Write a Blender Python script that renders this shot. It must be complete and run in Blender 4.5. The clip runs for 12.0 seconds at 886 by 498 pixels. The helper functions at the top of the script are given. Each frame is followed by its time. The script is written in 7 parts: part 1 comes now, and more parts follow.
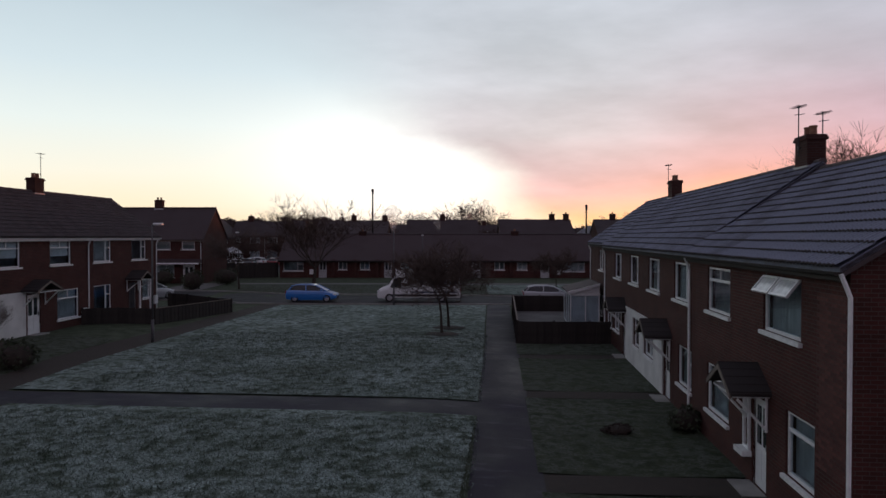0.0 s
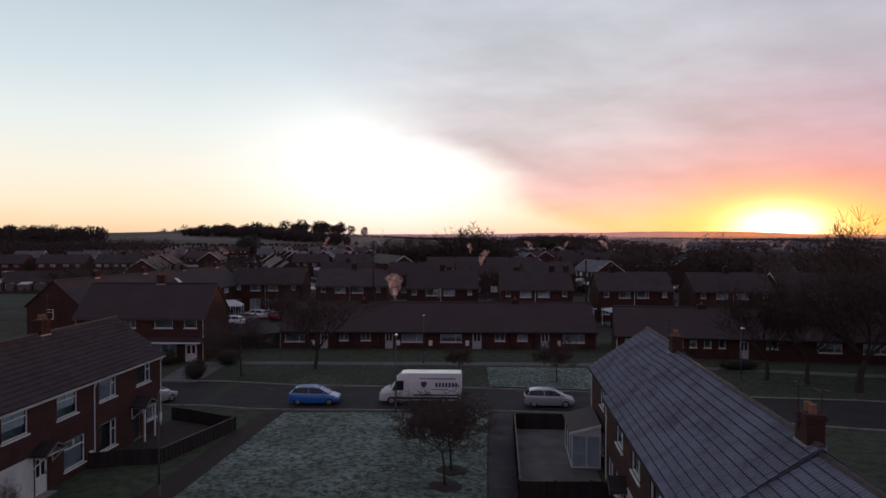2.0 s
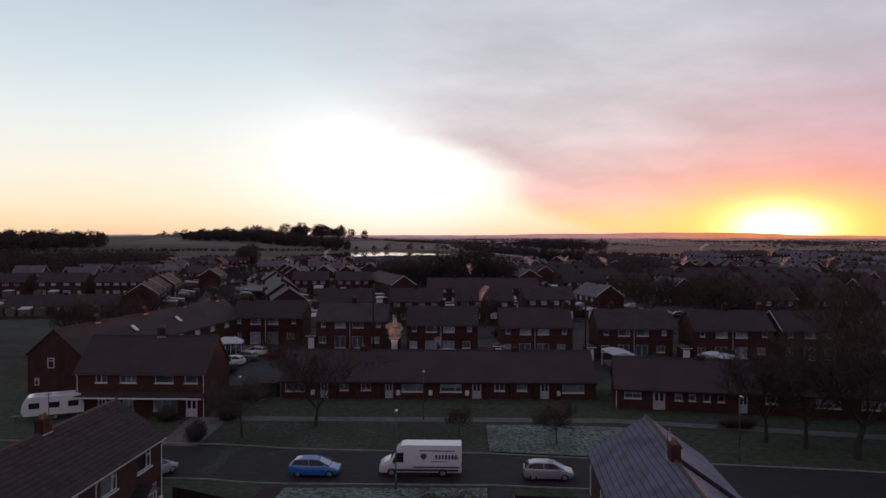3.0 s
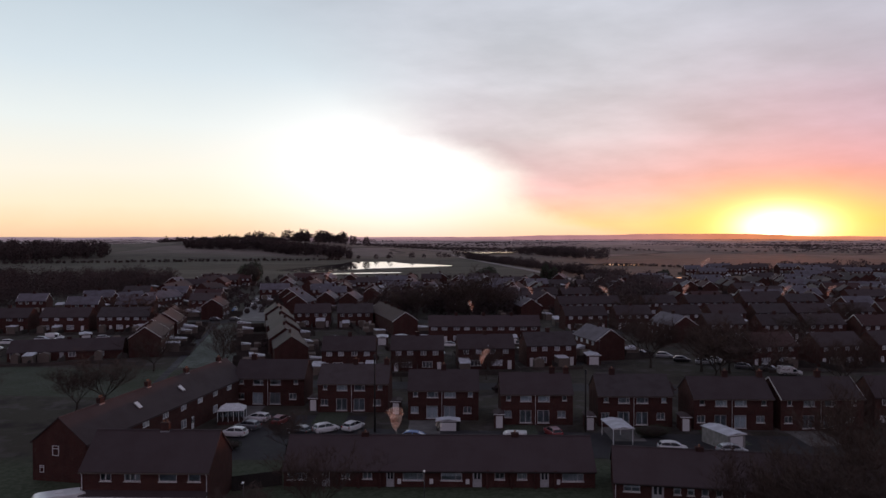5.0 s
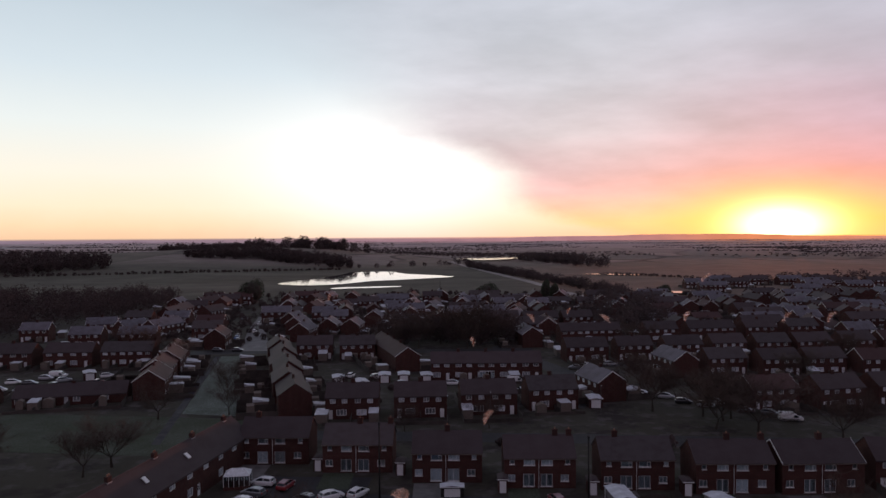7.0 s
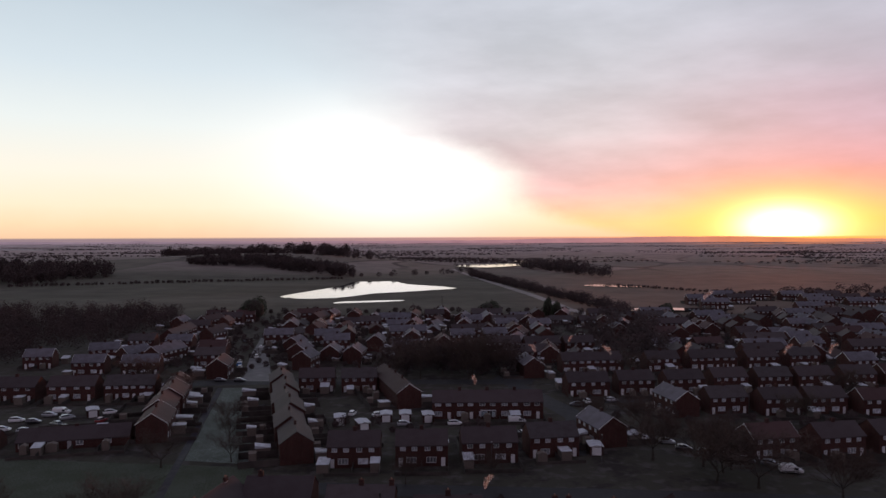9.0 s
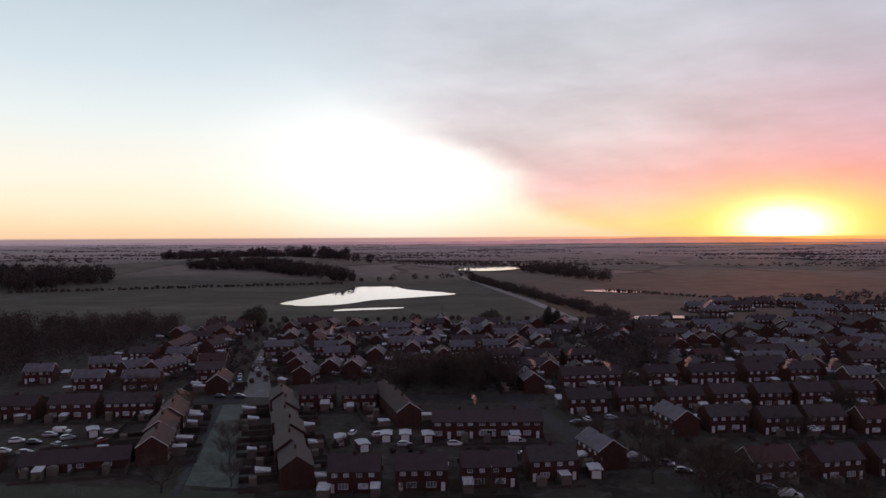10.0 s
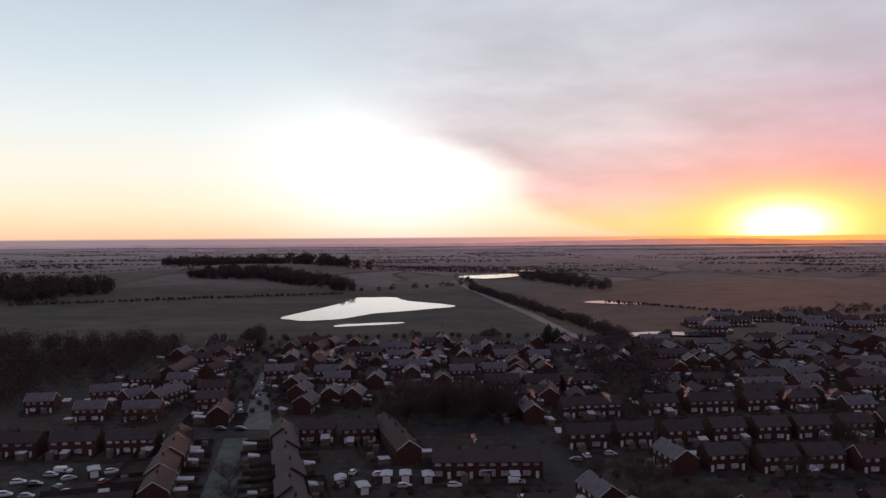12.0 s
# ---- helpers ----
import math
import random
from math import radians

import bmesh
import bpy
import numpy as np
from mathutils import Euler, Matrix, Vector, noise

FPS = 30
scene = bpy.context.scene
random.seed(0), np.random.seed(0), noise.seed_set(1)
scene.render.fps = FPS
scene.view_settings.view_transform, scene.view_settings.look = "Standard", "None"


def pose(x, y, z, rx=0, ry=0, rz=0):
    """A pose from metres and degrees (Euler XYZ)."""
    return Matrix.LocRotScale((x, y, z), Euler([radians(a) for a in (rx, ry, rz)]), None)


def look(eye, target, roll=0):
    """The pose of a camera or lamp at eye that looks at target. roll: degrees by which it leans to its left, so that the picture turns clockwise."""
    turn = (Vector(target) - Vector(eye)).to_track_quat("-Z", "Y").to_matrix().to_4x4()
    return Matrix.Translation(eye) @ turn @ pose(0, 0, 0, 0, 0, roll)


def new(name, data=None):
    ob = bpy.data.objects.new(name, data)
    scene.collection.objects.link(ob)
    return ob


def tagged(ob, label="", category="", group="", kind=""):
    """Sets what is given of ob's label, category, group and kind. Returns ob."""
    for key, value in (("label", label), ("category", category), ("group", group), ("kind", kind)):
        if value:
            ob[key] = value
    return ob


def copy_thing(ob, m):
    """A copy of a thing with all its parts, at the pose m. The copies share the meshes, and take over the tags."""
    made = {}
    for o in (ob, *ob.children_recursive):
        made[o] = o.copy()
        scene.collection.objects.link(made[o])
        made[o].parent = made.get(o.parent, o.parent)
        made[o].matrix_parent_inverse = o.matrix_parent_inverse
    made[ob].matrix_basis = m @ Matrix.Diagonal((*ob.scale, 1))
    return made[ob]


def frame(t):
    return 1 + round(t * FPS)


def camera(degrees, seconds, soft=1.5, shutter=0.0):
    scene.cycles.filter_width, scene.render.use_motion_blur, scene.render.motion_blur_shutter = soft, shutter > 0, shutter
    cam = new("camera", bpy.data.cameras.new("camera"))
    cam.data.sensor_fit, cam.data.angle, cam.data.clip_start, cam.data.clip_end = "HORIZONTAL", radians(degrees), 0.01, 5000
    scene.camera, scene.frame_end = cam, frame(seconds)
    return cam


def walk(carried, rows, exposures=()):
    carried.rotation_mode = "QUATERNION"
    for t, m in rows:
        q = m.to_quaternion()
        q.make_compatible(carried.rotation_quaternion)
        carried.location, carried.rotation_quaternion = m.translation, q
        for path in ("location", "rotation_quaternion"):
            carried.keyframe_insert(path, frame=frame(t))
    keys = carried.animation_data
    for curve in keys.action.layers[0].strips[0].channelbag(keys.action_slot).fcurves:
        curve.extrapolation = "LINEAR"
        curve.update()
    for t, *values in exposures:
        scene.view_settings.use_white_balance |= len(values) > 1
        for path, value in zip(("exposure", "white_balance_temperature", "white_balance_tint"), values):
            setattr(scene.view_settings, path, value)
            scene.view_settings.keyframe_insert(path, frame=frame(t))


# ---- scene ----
cam = camera(63.5, 12.0)
# seconds, x, y, z, yaw, pitch, roll: a drone that rises almost straight up
ROWS = [
    (0.0, 0.0, 0.0, 5.135, 0.0, -0.966, -0.04),
    (0.5, -0.035, -0.09, 6.275, -0.016, -0.952, -0.02),
    (1.0, -0.09, -0.16, 8.313, -0.05, -0.94, 0.0),
    (1.5, -0.2, -0.23, 10.696, -0.09, -0.937, -0.06),
    (2.0, -0.257, -0.274, 13.671, -0.1, -0.949, -0.09),
    (2.5, -0.278, -0.31, 16.756, -0.104, -0.952, -0.14),
    (3.0, -0.262, -0.38, 19.718, -0.1, -0.954, -0.13),
    (5.0, -0.06, -0.967, 30.656, 0.06, -0.954, 0.015),
    (5.5, -0.19, -1.185, 33.47, 0.051, -0.947, 0.071),
    (6.0, -0.373, -1.369, 36.247, 0.045, -0.942, 0.161),
    (6.5, -0.52, -1.6, 38.801, 0.043, -0.944, 0.26),
    (7.0, -0.489, -1.66, 41.32, 0.057, -0.948, 0.36),
    (9.0, -0.214, -2.08, 52.694, 0.265, -0.955, 0.2),
    (9.5, -0.168, -2.126, 55.57, 0.275, -0.957, 0.22),
    (10.0, -0.087, -2.18, 58.418, 0.267, -0.955, 0.29),
    (10.5, 0.002, -2.31, 61.416, 0.271, -0.952, 0.33),
    (11.0, 0.062, -2.46, 64.321, 0.267, -0.948, 0.4),
    (11.5, 0.13, -2.57, 67.31, 0.27, -0.943, 0.42),
    (12.0, 0.13, -2.6, 70.136, 0.272, -0.939, 0.41),
]
walk(cam, [(t, pose(x, y, z, 90 + pitch, roll, yaw)) for t, x, y, z, yaw, pitch, roll in ROWS],
     exposures=[(0.0, 0.0, 6450, 11), (2.0, -0.05, 6500, 14), (5.0, -0.01, 6500, 15), (12.0, 0.01, 6500, 15)])

# ---------------------------------------------------------------- sky, sun
SUN_AZ, SUN_EL = 25.2, 1.15          # degrees right of straight ahead, above the horizon


class Nodes:
    """Small helper to write node trees as expressions."""

    def __init__(self, tree):
        self.t = tree
        tree.nodes.clear()

    def add(self, kind, **sets):
        n = self.t.nodes.new(kind)
        if "operation" in sets:
            n.operation = sets["operation"]
        if "use_clamp" in sets:
            n.use_clamp = sets["use_clamp"]
        if "data_type" in sets:
            n.data_type = sets["data_type"]
        if "blend_type" in sets:
            n.blend_type = sets["blend_type"]
        if "interpolation_type" in sets:
            n.interpolation_type = sets["interpolation_type"]
        if "feature" in sets:
            n.feature = sets["feature"]
        if "sky_type" in sets:
            n.sky_type, n.sun_disc = sets["sky_type"], False
        return n

    def link(self, value, socket):
        if isinstance(value, bpy.types.NodeSocket):
            self.t.links.new(value, socket)
        elif value is not None:
            socket.default_value = value

    def math(self, op, a, b=None, c=None, clamp=False):
        n = self.add("ShaderNodeMath", operation=op, use_clamp=clamp)
        for v, s in zip((a, b, c), n.inputs):
            self.link(v, s)
        return n.outputs[0]

    def vmath(self, op, a, b=None):
        n = self.add("ShaderNodeVectorMath", operation=op)
        self.link(a, n.inputs[0])
        self.link(b, n.inputs[1])
        return n.outputs[0]

    def mix(self, fac, a, b, blend="MIX"):
        n = self.add("ShaderNodeMix", data_type="RGBA", blend_type=blend)
        self.link(fac, n.inputs[0])
        self.link(a if isinstance(a, bpy.types.NodeSocket) else (*a, 1), n.inputs[6])
        self.link(b if isinstance(b, bpy.types.NodeSocket) else (*b, 1), n.inputs[7])
        return n.outputs[2]

    def ramp(self, fac, stops, smooth=False):
        n = self.add("ShaderNodeValToRGB")
        r = n.color_ramp
        r.interpolation = "EASE" if smooth else "LINEAR"
        while len(r.elements) < len(stops):
            r.elements.new(0.5)
        for e, (p, c) in zip(r.elements, stops):
            e.position = p
            e.color = (*c, 1) if isinstance(c, tuple) else (c, c, c, 1)
        self.link(fac, n.inputs[0])
        return n.outputs[0]

    def step(self, v, lo, hi):
        n = self.add("ShaderNodeMapRange", interpolation_type="SMOOTHSTEP")
        self.link(v, n.inputs[0])
        n.inputs[1].default_value, n.inputs[2].default_value = lo, hi
        return n.outputs[0]

    def noise(self, vec, scale, detail=3.0, rough=0.5):
        n = self.add("ShaderNodeTexNoise")
        self.link(vec, n.inputs["Vector"])
        n.inputs["Scale"].default_value, n.inputs["Detail"].default_value, n.inputs["Roughness"].default_value = scale, detail, rough
        return n.outputs[0]

    def gauss(self, a, a0, sa, b, b0, sb):
        da = self.math("DIVIDE", self.math("SUBTRACT", a, a0), sa)
        db = self.math("DIVIDE", self.math("SUBTRACT", b, b0), sb)
        q = self.math("ADD", self.math("MULTIPLY", da, da), self.math("MULTIPLY", db, db))
        return self.math("POWER", 2.71828, self.math("MULTIPLY", q, -1.0))


def lin(r, g, b):
    """Linear colour from 0..255 display values."""
    return tuple(((v / 255 + 0.055) / 1.055) ** 2.4 if v > 10 else v / 255 / 12.92 for v in (r, g, b))


def make_sky():
    world = bpy.data.worlds.new("dawn_sky")
    scene.world = world
    world.use_nodes = True
    n = Nodes(world.node_tree)
    d = n.add("ShaderNodeTexCoord").outputs["Generated"]
    sep = n.add("ShaderNodeSeparateXYZ")
    n.link(d, sep.inputs[0])
    x, y, z = sep.outputs
    az = n.math("MULTIPLY", n.math("ARCTAN2", x, y), 57.2958)
    el = n.math("MULTIPLY", n.math("ARCSINE", z), 57.2958)
    # slow wisps, drawn out sideways
    comb = n.add("ShaderNodeCombineXYZ")
    n.link(n.math("MULTIPLY", n.math("ADD", az, n.math("MULTIPLY", el, 1.6)), 0.05), comb.inputs[0])
    n.link(n.math("MULTIPLY", n.math("SUBTRACT", el, n.math("MULTIPLY", az, 0.12)), 0.16), comb.inputs[1])
    wisp = n.noise(comb.outputs[0], 1.6, 6.0, 0.55)
    comb2 = n.add("ShaderNodeCombineXYZ")
    n.link(n.math("MULTIPLY", az, 0.22), comb2.inputs[0])
    n.link(n.math("MULTIPLY", el, 0.35), comb2.inputs[1])
    rag = n.math("SUBTRACT", n.noise(comb2.outputs[0], 1.0, 5.0, 0.6), 0.5)
    elw = n.math("ADD", el, n.math("MULTIPLY", rag, 0.8))
    e20 = n.math("DIVIDE", elw, 20.0, clamp=True)
    # clear air to the left, by height
    clear = n.ramp(e20, [(0.0, lin(250, 208, 168)), (0.05, lin(254, 226, 184)), (0.12, lin(254, 240, 208)), (0.24, lin(250, 246, 228)),
                         (0.42, lin(234, 243, 239)), (0.62, lin(213, 228, 233)), (0.85, lin(195, 211, 219)), (1.0, lin(187, 203, 212))])
    # the cloud sheet to the right, by height; redder towards the right
    grey = n.ramp(e20, [(0.0, lin(252, 196, 130)), (0.05, lin(252, 214, 150)), (0.11, lin(246, 202, 176)), (0.17, lin(240, 194, 192)), (0.26, lin(224, 195, 198)),
                        (0.4, lin(211, 203, 206)), (0.6, lin(205, 205, 211)), (1.0, lin(196, 199, 207))])
    rose = n.ramp(e20, [(0.0, lin(250, 150, 70)), (0.06, lin(250, 165, 90)), (0.15, lin(230, 157, 146)), (0.26, lin(209, 156, 170)), (0.4, lin(193, 165, 183)),
                        (0.6, lin(184, 174, 190)), (1.0, lin(172, 177, 190))])
    cloud = n.mix(n.step(az, 8.0, 32.0), grey, rose)
    cloud = n.mix(n.step(n.math("ABSOLUTE", n.math("SUBTRACT", az, 15)), 45.0, 110.0), cloud, lin(168, 176, 192))
    cloud = n.mix(0.9, cloud, n.ramp(wisp, [(0.32, 0.8), (0.68, 1.14)]), "MULTIPLY")
    # where the sheet's edge runs: its bearing (as (bearing + 20) / 40) by height
    edge = n.ramp(e20, [(0.0, 0.86), (0.05, 0.74), (0.1, 0.67), (0.16, 0.632), (0.25, 0.622), (0.33, 0.55), (0.41, 0.42), (0.53, 0.38), (0.7, 0.3), (1.0, 0.1)])
    edge = n.math("SUBTRACT", n.math("MULTIPLY", edge, 40.0), 20.0)
    past = n.math("ADD", n.math("SUBTRACT", az, edge), n.math("MULTIPLY", rag, 2.5))
    soft = n.math("ADD", n.math("DIVIDE", past, n.math("ADD", 4.2, n.math("MULTIPLY", n.math("MULTIPLY", e20, e20), 30.0))), 0.4)
    cover = n.math("MULTIPLY", n.step(soft, 0.0, 1.0), n.ramp(e20, [(0.0, 0.5), (0.06, 0.85), (0.2, 1.0), (0.5, 0.95), (0.75, 0.7), (1.0, 0.6)]))
    # the bright gap of sky behind the sheet's edge
    gap = n.gauss(az, -4.0, 9.5, el, 5.2, 4.6)
    bright = n.mix(n.math("MULTIPLY", gap, 1.0, clamp=True), clear, (1.25, 1.24, 1.21))
    sky = n.mix(cover, bright, cloud)
    # unseen sky overhead and behind, dimmed and tinted to set the ambient light
    over = n.math("MAXIMUM", n.step(el, 19.0, 36.0), n.math("MULTIPLY", n.step(n.math("ABSOLUTE", n.math("SUBTRACT", az, 8)), 60.0, 150.0), 1.0))
    sky = n.mix(over, sky, n.mix(n.step(n.math("ABSOLUTE", az), 80.0, 150.0), (0.178, 0.197, 0.255), (0.29, 0.24, 0.31)))
    # the low sun and its glow on the haze
    glow = n.gauss(az, SUN_AZ, 7.2, el, 0.4, 2.6)
    sky = n.mix(n.math("MULTIPLY", glow, 0.9), sky, (1.08, 0.52, 0.13))
    glow2 = n.gauss(az, SUN_AZ, 5.0, el, 0.7, 2.1)
    sky = n.mix(n.math("MULTIPLY", glow2, 1.0), sky, (1.4, 1.1, 0.26))
    core = n.gauss(az, SUN_AZ, 2.7, el, 0.75, 1.3)
    sky = n.mix(n.math("MULTIPLY", core, 1.15, clamp=True), sky, (2.4, 2.2, 1.5))
    # far haze under the horizon
    haze = n.mix(n.gauss(az, SUN_AZ, 12.0, el, 0.0, 1.2), n.mix(n.step(az, -25.0, 15.0), lin(150, 132, 138), lin(190, 145, 142)), lin(250, 180, 90))
    sky = n.mix(n.step(el, -0.1, 0.06), haze, sky)
    # clear upper air over the sheet
    air = n.add("ShaderNodeTexSky", sky_type="NISHITA")
    air.sun_elevation, air.sun_rotation = radians(SUN_EL), radians(SUN_AZ)
    upper = n.add("ShaderNodeMix", data_type="RGBA", blend_type="ADD")
    upper.inputs[0].default_value = 0.02
    n.link(sky, upper.inputs[6])
    n.link(air.outputs[0], upper.inputs[7])
    bg = n.add("ShaderNodeBackground")
    n.link(upper.outputs[2], bg.inputs[0])
    bg.inputs[1].default_value = 1.0
    n.link(bg.outputs[0], n.add("ShaderNodeOutputWorld").inputs[0])


make_sky()
sun = new("sun", bpy.data.lights.new("sun", "SUN"))
sun.data.energy, sun.data.angle, sun.data.color = 1.0, radians(0.8), (1.0, 0.3, 0.16)
_s = Vector((math.sin(radians(SUN_AZ)), math.cos(radians(SUN_AZ)), math.tan(radians(SUN_EL))))
sun.matrix_world = look(tuple(_s * 500), (0, 0, 0))

# ---------------------------------------------------------------- materials
def material(name):
    m = bpy.data.materials.new(name)
    m.use_nodes = True
    n = Nodes(m.node_tree)
    out = n.add("ShaderNodeOutputMaterial")
    bsdf = n.add("ShaderNodeBsdfPrincipled")
    n.link(bsdf.outputs[0], out.inputs[0])
    return m, n, bsdf


def coords(n, which="Object"):
    return n.add("ShaderNodeTexCoord").outputs[which]


def bump(n, bsdf, height, strength, distance=0.02):
    b = n.add("ShaderNodeBump")
    b.inputs["Strength"].default_value, b.inputs["Distance"].default_value = strength, distance
    n.link(height, b.inputs["Height"])
    n.link(b.outputs[0], bsdf.inputs["Normal"])


def simple(name, colour, rough=0.6, metal=0.0, vary=0.25, scale=6.0, grain=60.0, rel=0.15, per_object=0.0):
    """A plain surface with stains and grain at two scales."""
    m, n, b = material(name)
    c = coords(n)
    a = n.noise(c, scale, 4.0)
    g = n.noise(c, grain, 2.0)
    lo, hi = tuple(v * (1 - vary) for v in colour), tuple(min(1, v * (1 + vary)) for v in colour)
    col = n.mix(n.ramp(a, [(0.3, 0.0), (0.7, 1.0)]), lo, hi)
    col = n.mix(0.3, col, n.ramp(g, [(0.3, 0.7), (0.7, 1.2)]), "MULTIPLY")
    if per_object:
        r = n.add("ShaderNodeObjectInfo").outputs["Random"]
        col = n.mix(1.0, col, n.ramp(r, [(0.0, 1 - per_object), (1.0, 1 + per_object)]), "MULTIPLY")
    n.link(col, b.inputs["Base Color"])
    b.inputs["Metallic"].default_value = metal
    n.link(n.math("ADD", rough - 0.08, n.math("MULTIPLY", a, 0.16)), b.inputs["Roughness"])
    if rel:
        bump(n, b, g, rel, 0.01)
    return m


def make_brick(name, c1, c2, mortar):
    m, n, b = material(name)
    sep = n.add("ShaderNodeSeparateXYZ")
    n.link(coords(n), sep.inputs[0])
    comb = n.add("ShaderNodeCombineXYZ")
    n.link(n.math("ADD", sep.outputs[0], sep.outputs[1]), comb.inputs[0])
    n.link(sep.outputs[2], comb.inputs[1])
    br = n.add("ShaderNodeTexBrick")
    n.link(comb.outputs[0], br.inputs["Vector"])
    br.inputs["Color1"].default_value, br.inputs["Color2"].default_value, br.inputs["Mortar"].default_value = (*c1, 1), (*c2, 1), (*mortar, 1)
    br.inputs["Scale"].default_value, br.inputs["Mortar Size"].default_value = 1.0, 0.008
    br.inputs["Brick Width"].default_value, br.inputs["Row Height"].default_value = 0.225, 0.075
    a = n.noise(coords(n), 0.9, 5.0)
    col = n.mix(0.8, br.outputs[0], n.ramp(a, [(0.3, 0.72), (0.7, 1.15)]), "MULTIPLY")
    r = n.add("ShaderNodeObjectInfo").outputs["Random"]
    col = n.mix(1.0, col, n.ramp(r, [(0.0, 0.85), (1.0, 1.15)]), "MULTIPLY")
    n.link(col, b.inputs["Base Color"])
    b.inputs["Roughness"].default_value = 0.9
    b.inputs["Specular IOR Level"].default_value = 0.2
    bump(n, b, n.math("SUBTRACT", n.noise(coords(n), 40.0), n.math("MULTIPLY", br.outputs[1], 2.0)), 0.5, 0.01)
    return m


def make_tile(name, base, frost, amount, scale=0.6):
    """Concrete roof tiles with a thin, uneven rime of frost."""
    m, n, b = material(name)
    c = coords(n)
    big = n.noise(c, scale, 4.0, 0.6)
    fine = n.noise(c, 35.0, 3.0)
    isl = n.add("ShaderNodeNewGeometry").outputs["Random Per Island"]
    rnd = n.add("ShaderNodeObjectInfo").outputs["Random"]
    col = n.mix(fine, tuple(v * 0.6 for v in base), tuple(v * 1.3 for v in base))
    col = n.mix(1.0, col, n.ramp(n.math("FRACT", n.math("ADD", isl, rnd)), [(0.0, 0.75), (1.0, 1.25)]), "MULTIPLY")
    mask = n.math("MULTIPLY", n.math("ADD", 0.55, n.math("MULTIPLY", n.step(big, 0.3, 0.6), 0.45)), amount)
    mask = n.math("MULTIPLY", mask, n.ramp(fine, [(0.3, 0.65), (0.65, 1.0)]))
    b.inputs["Specular IOR Level"].default_value = 0.25
    n.link(n.mix(mask, col, frost), b.inputs["Base Color"])
    n.link(n.math("ADD", 0.6, n.math("MULTIPLY", fine, 0.25)), b.inputs["Roughness"])
    bump(n, b, fine, 0.3, 0.01)
    return m


def make_grass(name, dark, light, frost, frost_scale=0.25):
    m, n, b = material(name)
    c = coords(n)
    big, mid, fine = n.noise(c, frost_scale, 5.0, 0.6), n.noise(c, 2.2, 4.0, 0.6), n.noise(c, 14.0, 4.0, 0.7)
    col = n.mix(n.ramp(mid, [(0.3, 0.0), (0.7, 1.0)]), dark, light)
    f = n.math("MULTIPLY", n.math("ADD", 0.35, n.math("MULTIPLY", n.step(big, 0.3, 0.7), 0.5)), n.ramp(fine, [(0.36, 0.0), (0.62, 1.0)]))
    f = n.math("MULTIPLY", f, n.ramp(n.noise(c, 2.9, 4.0, 0.6), [(0.38, 0.08), (0.56, 1.0)]))
    col = n.mix(n.math("MULTIPLY", f, 1.0), col, frost)
    n.link(col, b.inputs["Base Color"])
    b.inputs["Roughness"].default_value = 0.95
    b.inputs["Specular IOR Level"].default_value = 0.15
    bump(n, b, n.math("ADD", fine, mid), 0.9, 0.06)
    return m


